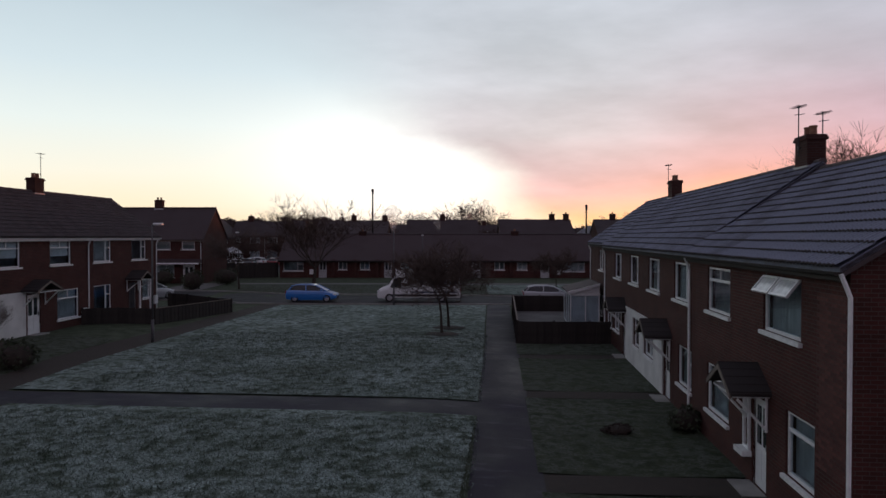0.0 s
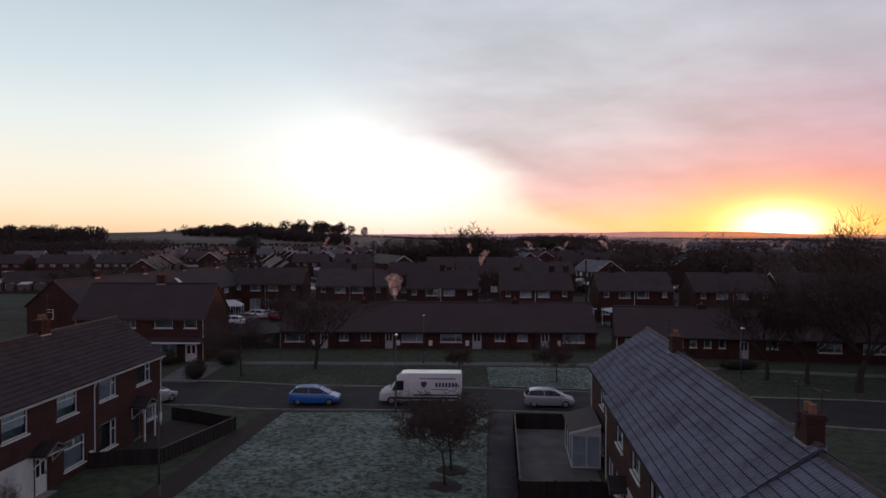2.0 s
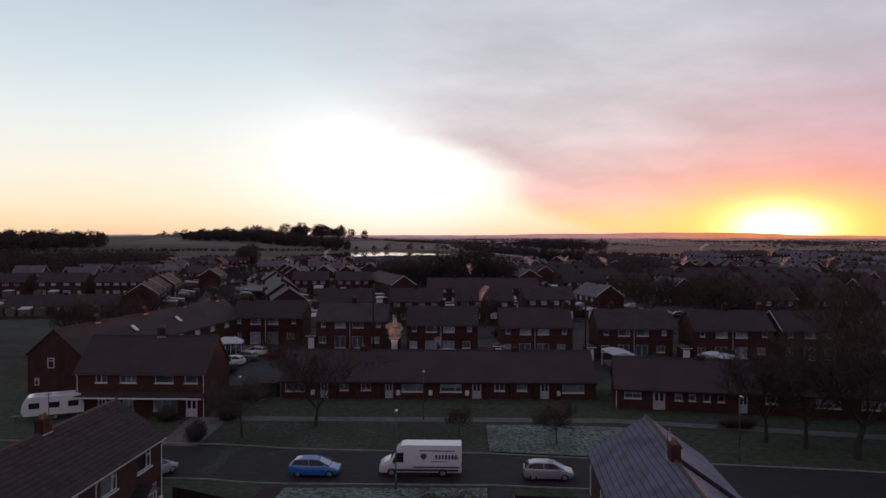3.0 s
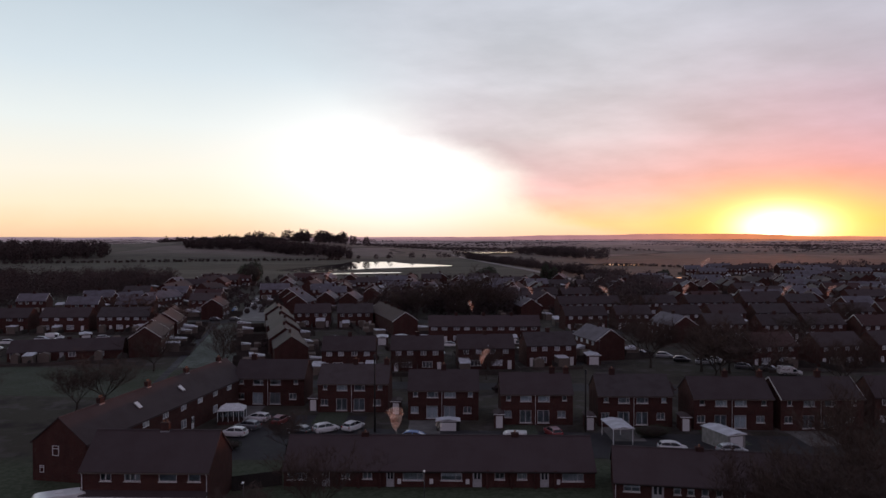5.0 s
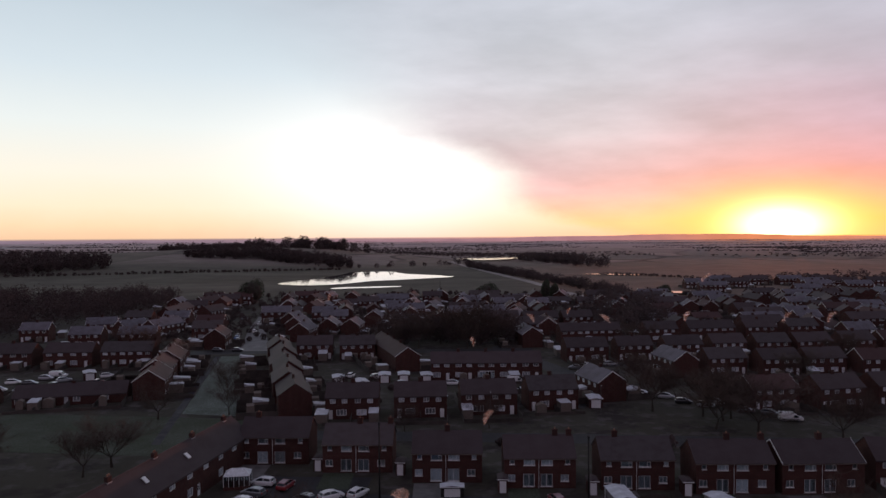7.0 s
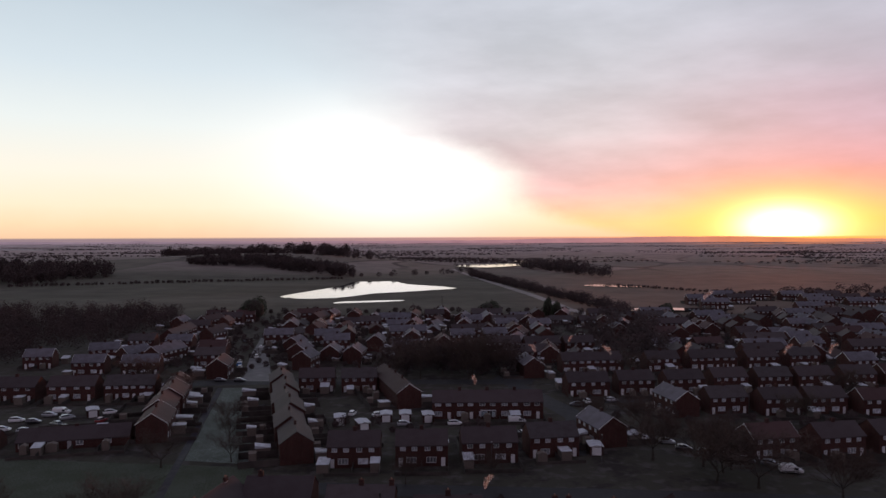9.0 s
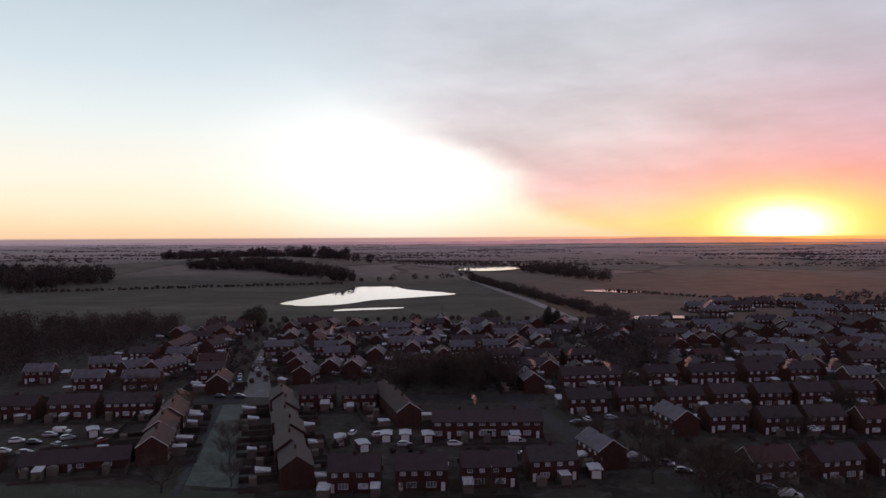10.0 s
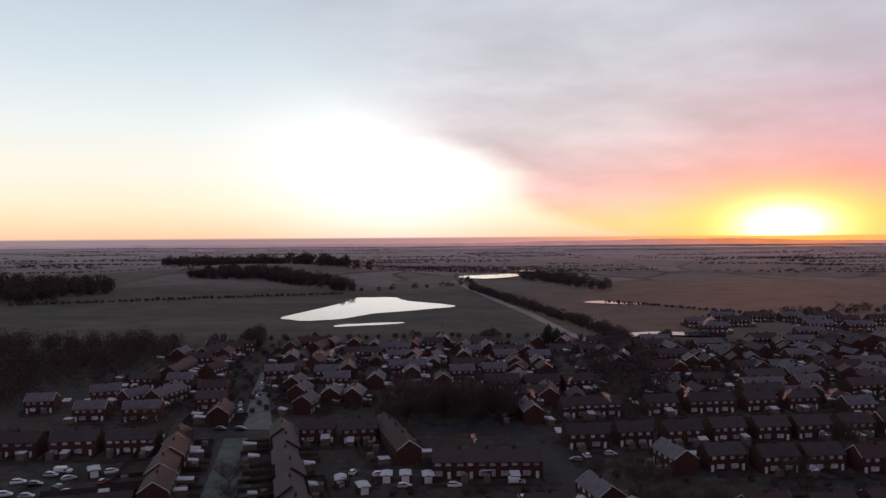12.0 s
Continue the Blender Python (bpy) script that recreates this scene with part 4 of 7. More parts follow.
strip("road", [(-92.0, 250.0), (-60.0, 252.0), (0.0, 252.0), (30.0, 252.0)], [(-92.0, 259.0), (-60.0, 261.0), (0.0, 260.0), (32.0, 260.0)], ROAD, 0.05, "asphalt estate road", "road", step=8)
strip("road", [(-75.0, 258.0), (-88.0, 318.0), (-97.0, 370.0)], [(-64.0, 258.0), (-80.5, 318.0), (-91.0, 370.0)], FROSTROAD, 0.07, "frost-white estate street", "road", step=8)
strip("road", [(28.0, 170.0), (34.0, 204.0), (17.0, 262.0), (33.0, 300.0)], [(33.0, 168.0), (41.0, 208.0), (24.0, 262.0), (40.0, 300.0)], ROAD, 0.06, "asphalt estate road", "road", step=8)
strip("road", [(-30.0, 143.0), (30.0, 139.0), (140.0, 128.0)], [(-30.0, 150.0), (30.0, 146.0), (140.0, 136.0)], ROAD, 0.055, "asphalt estate road", "road", step=8)
strip("road", [(40.0, 222.0), (140.0, 226.0)], [(40.0, 229.0), (140.0, 234.0)], ROAD, 0.055, "asphalt estate road", "road", step=8)


strip("track", [(90.0, 470.0), (81.0, 505.0), (68.0, 625.0), (47.0, 775.0), (30.0, 900.0), (6.0, 1070.0)], [(97.0, 472.0), (88.0, 507.0), (76.0, 627.0), (55.0, 777.0), (36.0, 902.0), (14.0, 1072.0)], TRACK, 0.25, "pale frosted farm track beside a hedgerow", "track", step=12)


def pond(outline, z, label):
    bm = bmesh.new()
    n = 6
    pts = []
    k = len(outline)
    for i in range(k):
        p0, p1, p2, p3 = [Vector((*outline[(i + j - 1) % k], 0)) for j in range(4)]
        for s in range(n):
            t = s / n
            q = 0.5 * (2 * p1 + (p2 - p0) * t + (2 * p0 - 5 * p1 + 4 * p2 - p3) * t * t + (3 * p1 - p0 - 3 * p2 + p3) * t ** 3)
            r = noise.noise(q * 0.08) * 2.0
            pts.append((q.x + r, q.y + r * 2, z))
    lo = [bm.verts.new((p[0], p[1], z - 0.5)) for p in pts]
    hi = [bm.verts.new(p) for p in pts]
    bm.faces.new(hi)
    for i in range(len(pts)):
        j = (i + 1) % len(pts)
        bm.faces.new((lo[i], lo[j], hi[j], hi[i]))
    ob = part("water", bm, WATER, None)
    return tagged(ob, label=label, category="water", kind="structure")


pond([(-141, 609), (-131, 650), (-120, 690), (-108, 745), (-104, 800), (-80, 806), (-58, 804), (-42, 760), (8, 701), (-15, 672), (-47, 646), (-66, 632), (-86, 596), (-112, 580), (-135, 592)], 2.75, "flood pool in a field mirroring the bright sky")
pond([(-86, 541), (-80, 557), (-40, 567), (-36, 560), (-60, 549)], 2.6, "narrow flood pool in a field")
pond([(9, 1176), (60, 1215), (113, 1250), (120, 1180), (61, 1108)], 5.6, "far flood pool in a field")
pond([(104, 488), (130, 500), (165, 502), (188, 492), (186, 480), (150, 484), (120, 480)], 2.45, "narrow flood pool behind the far houses")
pond([(140, 728), (165, 742), (192, 705), (172, 704)], 2.9, "narrow flooded furrow in a field")
pond([(125, 1330), (160, 1350), (175, 1320), (140, 1300)], 6.8, "far flood pool in a field")

# ---------------------------------------------------------------- the near houses
RIGHT_O, RIGHT_YAW = (9.84, 48.9), -94.88
RIGHT_WINDOWS = [("w", 4.0, 3.62, 1.8, 1.2, "two"), ("w", 6.7, 3.62, 1.7, 1.2, "two"), ("w", 12.35, 3.6, 2.05, 1.22, "side"), ("w", 16.75, 3.6, 2.05, 1.22, "side"),
                 ("w", 20.9, 3.6, 2.05, 1.22, "side"), ("w", 25.15, 3.6, 2.05, 1.22, "side"), ("w", 29.1, 3.62, 2.0, 1.2, "top"), ("w", 33.4, 3.62, 2.0, 1.2, "open"),
                 ("w", 3.9, 0.9, 1.8, 1.2, "two"), ("w", 9.6, 0.9, 1.9, 1.2, "two"), ("w", 12.2, 0.95, 1.7, 1.2, "two"), ("w", 17.8, 0.95, 1.4, 1.2, "sash"),
                 ("w", 20.2, 0.95, 1.8, 1.2, "two"), ("w", 25.75, 0.92, 1.7, 1.25, "side"), ("w", 29.1, 0.88, 1.95, 1.3, "top"), ("w", 34.7, 0.88, 1.35, 1.3, "sash")]
RIGHT_DOORS = [("d", 14.9, 0.9, 2.0, GREY_DOOR, "glazed"), ("d", 23.75, 0.9, 2.0, UPVC, "glazed"), ("d", 32.75, 0.9, 2.05, UPVC, "glazed"), ("d", 6.9, 0.9, 2.0, UPVC, "glazed")]


def right_house(u0, u1, eave, ridge, setback, label, **more):
    """One stretch of the stepped row, between u0 and u1 along its front."""
    p = pose(*RIGHT_O, 0, 0, 0, RIGHT_YAW) @ Vector((u0, setback, 0))
    holes = [(h[0], h[1] - u0, *h[2:]) for h in RIGHT_WINDOWS + RIGHT_DOORS if u0 <= h[1] < u1]
    return house("terraced_houses", label, p.x, p.y, RIGHT_YAW, u1 - u0, 7.4, eave, ridge, holes, z0=-0.5, roof=TILE, tiles=True, over=0.2, cap=0.88,
                 drapes=("net", "net", "net", "sides"), eave_trim=TIMBER, group="stepped brick terrace", **more)


right_far = right_house(0.0, 9.1, 5.4, 7.95, 0.3, "far end of a brick terrace with frosted tile roof", verge=0.08, pipes=(0.1,))
right_mid = right_house(9.1, 27.55, 5.3, 7.85, 0.0, "long brick terrace with white boarding and frosted tiles", verge=0.06, pipes=(0.1, 18.3), chimneys=(0.15, 17.6), aerials=((0.9,), (0.95, 0.75)))
right_row = right_house(27.55, 37.35, 5.28, 7.62, 0.0, "end brick terrace house with an open window, frosted tiles", verge=0.08, pipes=(9.95,), singles=3.4)

left_row = house(
    "terraced_houses", "row of red-brick council houses facing the green", -22.25, 22.0, 86.85, 29.6, 6.8, 5.3, 7.8,
    [("w", 3.4, 3.58, 2.0, 1.35, "top"), ("w", 7.6, 3.58, 2.0, 1.35, "top"), ("w", 12.3, 3.58, 2.05, 1.35, "top"), ("w", 16.85, 3.58, 2.0, 1.35, "top"),
     ("w", 21.2, 3.58, 2.05, 1.35, "side"), ("w", 25.9, 3.58, 2.05, 1.35, "side"), ("w", 8.3, 0.5, 2.0, 1.65, "top"), ("w", 3.4, 0.5, 2.0, 1.65, "top"),
     ("w", 17.5, 0.52, 2.1, 1.65, "top"), ("w", 21.2, 0.46, 2.05, 1.7, "side"), ("w", 27.4, 0.85, 1.4, 1.33, "side"),
     ("d", 14.9, 1.1, 2.1, UPVC, "glazed"), ("d", 25.5, 0.95, 2.05, DARK_DOOR, "panel"), ("d", 6.2, 1.0, 2.1, UPVC, "glazed")],
    roof=TILE_BROWN, chimneys=(20.9, 9.8), pipes=(20.55, 29.4), tiles=True, over=0.22, cap=0.85, aerials=((1.5,),), drapes=("net", "net", "sides", "blind"))


def open_lights(parent, u, z, w, h):
    """Two top-hung casements of a window, pushed open."""
    for k in (0, 1):
        bm = bmesh.new()
        ww = w / 2 - 0.08
        t = 0.05
        for b in ((0, 0, ww, t), (0, h - t, ww, h), (0, t, t, h - t), (ww - t, t, ww, h - t)):
            box(bm, b[0], 0, b[1] - h, b[2], 0.05, b[3] - h)
        s = part("open_casement", bm, UPVC, parent, "top-hung casement pushed open", m=pose(u + 0.06 + k * w / 2, -0.03, z + h, -38, 0, 0))
        # pale lens colour stands for the sky mirrored in the tilted pane
        put("pane", slab("pane", LAMP_GLASS, t, 0.02, t - h, ww - t, 0.03, -t), s)


open_lights(right_row, 33.4 - 27.55, 3.62 + 0.78, 2.0, 0.42)


def canopy(parent, u, z, w, depth, mat, posts=False, gable=True):
    """A small pitched hood over a door, on white brackets."""
    c = put("door_canopy", slab("door_canopy", UPVC, -w / 2, -depth, -0.05, w / 2, 0.0, -0.01), parent, pose(u, 0, z))
    rise = 0.5
    for s in (-1, 1):
        bm = bmesh.new()
        prism(bm, [(s * (w / 2 + 0.1), 0.0), (0, rise), (0, rise + 0.07), (s * (w / 2 + 0.12), 0.07)], -depth - 0.1, 0.0)
        part("canopy_roof", bm, mat, c)
        for i in range(4):
            bm = bmesh.new()
            t = i / 4
            x0, z0 = s * (w / 2 + 0.1) * (1 - t), 0.075 + rise * t
            x1, z1 = s * (w / 2 + 0.1) * (1 - t - 0.27), 0.075 + rise * (t + 0.27)
            prism(bm, [(x0, z0), (x1, z1 + 0.0), (x1, z1 + 0.02), (x0, z0 + 0.035)], -depth - 0.12, 0.0)
            part("hood_tiles", bm, mat, c)
        bm = bmesh.new()
        prism(bm, [(s * (w / 2 + 0.12), -0.06), (0, rise - 0.06), (0, rise + 0.05), (s * (w / 2 + 0.12), 0.05)], -depth - 0.13, -depth - 0.1)
        part("bargeboard", bm, PALE_TIMBER, c)
        bm = bmesh.new()
        sx = s * (w / 2 - 0.1)
        tube(bm, (sx, -0.04, -0.75), (sx, -depth + 0.1, -0.1), 0.035, 0.035, 6)
        tube(bm, (sx, -0.04, -0.8), (sx, -0.04, -0.08), 0.035, 0.035, 6)
        part("bracket", bm, UPVC, c)
    return c


canopy(right_row, 33.1 - 27.55, 2.25, 1.5, 0.75, DARK_TILE)
canopy(right_mid, 24.1 - 9.1, 2.2, 1.45, 0.8, DARK_TILE)
canopy(right_mid, 15.3 - 9.1, 2.2, 1.45, 0.75, DARK_TILE)
canopy(left_row, 15.45, 2.3, 2.0, 0.8, DARK_TILE)
canopy(left_row, 25.95, 2.3, 1.7, 0.95, DARK_TILE)
# pale cladding over the ground floor of one house, proud of the brick
for a, b in ((15.85, 17.75), (19.25, 20.15), (22.05, 23.65)):
    put("cladding", slab("cladding", RENDERED, a - 9.1, -0.05, 0.05, b - 9.1, -0.003, 2.45), right_mid, label="white painted boarding on the ground floor")
for a, b, lo, hi in ((17.75, 19.25, 0.05, 0.86), (17.75, 19.25, 2.16, 2.45), (20.15, 22.05, 0.05, 0.86), (20.15, 22.05, 2.16, 2.45)):
    put("cladding", slab("cladding", RENDERED, a - 9.1, -0.05, lo, b - 9.1, -0.003, hi), right_mid, label="white painted boarding on the ground floor")
put("cladding", slab("cladding", RENDERED, 11.6, -0.05, 0.05, 14.7, -0.003, 2.3), left_row, label="white rendered ground floor beside the door")
# narrow light beside the near door, meter boxes, step, flue
put("side_light", cached(("wf", 0.4, 1.3, "plain"), lambda: window_frame(0.4, 1.3, "plain")), right_row, pose(32.28 - 27.55, -0.06, 0.75))
put("side_light_sill", slab("side_light_sill", SILL, 4.6, -0.22, 0.62, 5.2, -0.003, 0.74), right_row)
for u in (20.05, 29.25):
    put("meter_box", slab("meter_box", UPVC, u - 0.22, -0.14, 0.35, u + 0.22, -0.003, 0.95), left_row, label="white plastic meter box")
for owner, u in ((right_mid, 5.7), (right_mid, 14.6), (right_row, 5.05)):
    put("door_step", slab("door_step", CONCRETE, u, -0.5, -0.05, u + 1.1, -0.003, 0.05), owner)
for u in (14.8, 25.4):
    put("door_step", slab("door_step", CONCRETE, u, -0.5, -0.05, u + 1.2, -0.003, 0.05), left_row)
# porch posts of the dark door on the left row
for u in (25.2, 26.7):
    put("porch_post", slab("porch_post", UPVC, u - 0.05, -0.95, 0.0, u + 0.05, -0.85, 2.25), left_row)

# a pair of houses beyond the road, with a hooded ground floor
pair = house(
    "semi_detached_houses", "pair of red-brick houses with a tiled hood over the ground floor", -40.2, 77.6, -1.5, 14.3, 8.0, 5.1, 8.4,
    [("w", 2.2, 3.75, 1.25, 1.25, "two"), ("w", 4.9, 3.75, 1.8, 1.25, "three"), ("w", 8.75, 3.75, 2.0, 1.25, "sash"), ("w", 12.0, 3.75, 1.4, 1.25, "sash"),
     ("w", 8.55, 0.75, 2.6, 1.35, "three"), ("w", 5.2, 0.75, 1.15, 1.35, "two"), ("d", 12.1, 1.3, 2.05, UPVC, "glazed"), ("d", 2.4, 0.95, 2.05, UPVC, "glazed")],
    roof=SLATE, chimneys=(7.9,), pipes=(14.1, 0.2), cap=0.9, eave_trim=PALE_TIMBER)
bm = bmesh.new()
prism(bm, [(0.0, 2.75), (-1.1, 2.35), (-1.1, 2.27), (0.0, 2.3)], 0.2, 14.2, "x")
part("front_hood", bm, SLATE, pair, "tiled hood over the ground floor")
put("front_hood_fascia", slab("front_hood_fascia", UPVC, 0.2, -1.14, 2.2, 14.2, -1.1, 2.36), pair)

bungalow_holes = [("w", 0.45, 0.85, 2.4, 1.25, "side"), ("w", 7.05, 1.0, 1.05, 1.05, "two"), ("w", 9.65, 1.0, 1.15, 1.05, "two"), ("w", 14.55, 0.85, 2.5, 1.35, "side"),
                  ("w", 19.2, 0.85, 2.55, 1.35, "side"), ("w", 25.75, 1.0, 1.2, 1.15, "two"), ("w", 28.45, 1.0, 1.2, 1.15, "two"), ("w", 33.9, 0.8, 2.6, 1.4, "side"),
                  ("d", 4.7, 0.95, 2.05, GREY_DOOR, "glazed"), ("d", 12.55, 0.95, 2.05, GREY_DOOR, "glazed"), ("d", 23.05, 1.1, 2.05, GREY_DOOR, "glazed"), ("d", 31.25, 1.05, 2.05, GREY_DOOR, "glazed")]
bung = house("bungalows", "long row of low brick bungalows with one dark roof", -19.6, 85.9, -0.8, 37.9, 8.0, 2.45, 5.3, bungalow_holes, z0=0.2, roof=SLATE, category="bungalow",
             chimneys=(9.5, 28.5), pots=1, cap=0.35, over=0.45, eave_trim=TIMBER)
for u in (24.7, 27.6, 30.5, 32.9, 6.4, 9.0, 11.6):      # porch piers under the long eaves
    put("pier", slab("pier", BRICK, u, -0.42, 0.0, u + 0.3, -0.12, 2.25), bung)
for u in (17.8, 22.2, 33.2, 3.6, 13.9):
    put("meter_box", slab("meter_box", UPVC, u, -0.12, 0.45, u + 0.45, -0.003, 1.05), bung, label="white plastic meter box")
bung2 = house("bungalows", "second row of low brick bungalows by the trees", 19.6, 81.2, -10.2, 42.0, 8.0, 2.55, 5.3,
              [("w", 1.05, 1.2, 1.85, 1.2, "two"), ("w", 6.6, 1.15, 0.8, 1.3, "sash"), ("w", 8.1, 1.15, 0.75, 1.3, "sash"), ("w", 9.65, 1.15, 0.75, 1.3, "sash"), ("w", 11.2, 1.15, 0.7, 1.3, "sash"),
               ("w", 16.2, 1.2, 1.2, 1.15, "two"), ("w", 21.4, 0.95, 2.5, 1.2, "side"), ("w", 26.0, 0.95, 2.4, 1.2, "side"), ("w", 33.0, 1.15, 0.8, 1.3, "sash"),
               ("d", 4.2, 1.35, 2.1, GREY_DOOR, "glazed"), ("d", 13.4, 0.95, 2.05, GREY_DOOR, "glazed"), ("d", 30.2, 0.95, 2.05, GREY_DOOR, "glazed")],
              z0=0.2, roof=SLATE, category="bungalow", chimneys=(10.0, 30.0), pots=1, cap=0.35, over=0.4, pipes=(0.15,), eave_trim=TIMBER)
# the gable-ended row that runs away behind the pair
gable_row = house("terraced_houses", "brick terrace seen at its gable end, dark roof", -44.2, 86.8, 80.0, 44.0, 7.4, 5.1, 8.1,
                  [("w", 2.0, 3.7, 1.6, 1.2, "two"), ("w", 7.0, 3.7, 1.6, 1.2, "two"), ("w", 12.0, 3.7, 1.6, 1.2, "two"), ("w", 17.0, 3.7, 1.6, 1.2, "two"), ("w", 22.0, 3.7, 1.6, 1.2, "two"),
                   ("w", 27.0, 3.7, 1.6, 1.2, "two"), ("w", 32.0, 3.7, 1.6, 1.2, "two"), ("w", 37.0, 3.7, 1.6, 1.2, "two"), ("w", 2.0, 0.9, 1.6, 1.3, "two"), ("w", 12.0, 0.9, 1.6, 1.3, "two"),
                   ("w", 22.0, 0.9, 1.6, 1.3, "two"), ("w", 32.0, 0.9, 1.6, 1.3, "two"), ("d", 15.0, 0.95, 2.05, UPVC, "glazed"), ("d", 25.0, 0.95, 2.05, UPVC, "glazed")],
                  z0=0.2, roof=SLATE, chimneys=(8.0, 19.0, 30.0, 41.0), full=False)
put("gable_window", window_frame(0.9, 1.25, "sash"), gable_row, pose(-0.06, 4.6, 3.3, 0, 0, -90))
put("gable_window", window_frame(0.6, 0.9, "sash"), gable_row, pose(-0.06, 6.4, 1.1, 0, 0, -90))
for u in (13.0, 24.5):
    put("roof_light", slab("roof_light", UPVC, 0, 0, 0, 0.8, 1.1, 0.12), gable_row, pose(u, 1.2, 6.25, 39, 0, 0))

# single bricks of the end house's corner, a little proud of the wall
end_wall = [o for o in right_row.children if o.name.startswith("wall")][0]
brick_me = slab("brick", BRICK_FACE, 0.005, -0.007, 0.005, 0.22, 0.02, 0.07)
for r in range(42):
    z = 1.5 + 0.075 * r
    off = 0.1125 * (r % 2)
    for c in range(5):
        u = 8.55 + off + 0.225 * c
        if u + 0.225 < 9.79:
            put("brick", brick_me, end_wall, pose(u, 0, z))

# ---------------------------------------------------------------- vehicles
def loft(bm, rings):
    vs = [[bm.verts.new(p) for p in r] for r in rings]
    n = len(vs[0])
    for a, b in zip(vs, vs[1:]):
        for i in range(n):
            j = (i + 1) % n
            bm.faces.new((a[i], a[j], b[j], b[i]))
    bm.faces.new(vs[0])
    bm.faces.new(vs[-1][::-1])


def ring(x, wb, zb, wm, zm, wt, zt):
    """A closed car section at x: sill, waist and top, with a soft shoulder."""
    return [(x, -wb, zb), (x, -wm, (zb + zm) / 2), (x, -wm, zm), (x, -(wm + wt) / 2 - 0.02, (zm + zt) / 2 + 0.04), (x, -wt, zt),
            (x, wt, zt), (x, (wm + wt) / 2 + 0.02, (zm + zt) / 2 + 0.04), (x, wm, zm), (x, wm, (zb + zm) / 2), (x, wb, zb)]


def wheel_meshes(r):
    bm = bmesh.new()
    pts = [(r * 0.62, -0.1), (r * 0.93, -0.11), (r, -0.07), (r, 0.07), (r * 0.93, 0.11), (r * 0.62, 0.1)]
    rings = []
    for i in range(18):
        w = 2 * math.pi * i / 18
        rings.append([bm.verts.new((p[0] * math.cos(w), p[1], p[0] * math.sin(w))) for p in pts])
    for i in range(18):
        a, b = rings[i], rings[(i + 1) % 18]
        for k in range(6):
            bm.faces.new((a[k], a[(k + 1) % 6], b[(k + 1) % 6], b[k]))
    tyre = to_mesh("wheel", bm, TYRE, smooth=True)
    bm = bmesh.new()
    tube(bm, (0, -0.085, 0), (0, 0.085, 0), r * 0.64, r * 0.64, 14)
    for k in range(5):
        w = 2 * math.pi * k / 5
        tube(bm, (0, -0.095, 0), (r * 0.6 * math.cos(w), -0.095, r * 0.6 * math.sin(w)), 0.035, 0.025, 5)
    rim = to_mesh("rim", bm, RIM)
    return tyre, rim


def add_wheels(root, xs, half, r):
    tyre, rim = cached(("wheel", r), lambda: wheel_meshes(r))
    for x in xs:
        for s in (-1, 1):
            w = put("wheel", tyre, root, pose(x, s * half, r, 0, 0, 0 if s < 0 else 180))
            put("rim", rim, w)


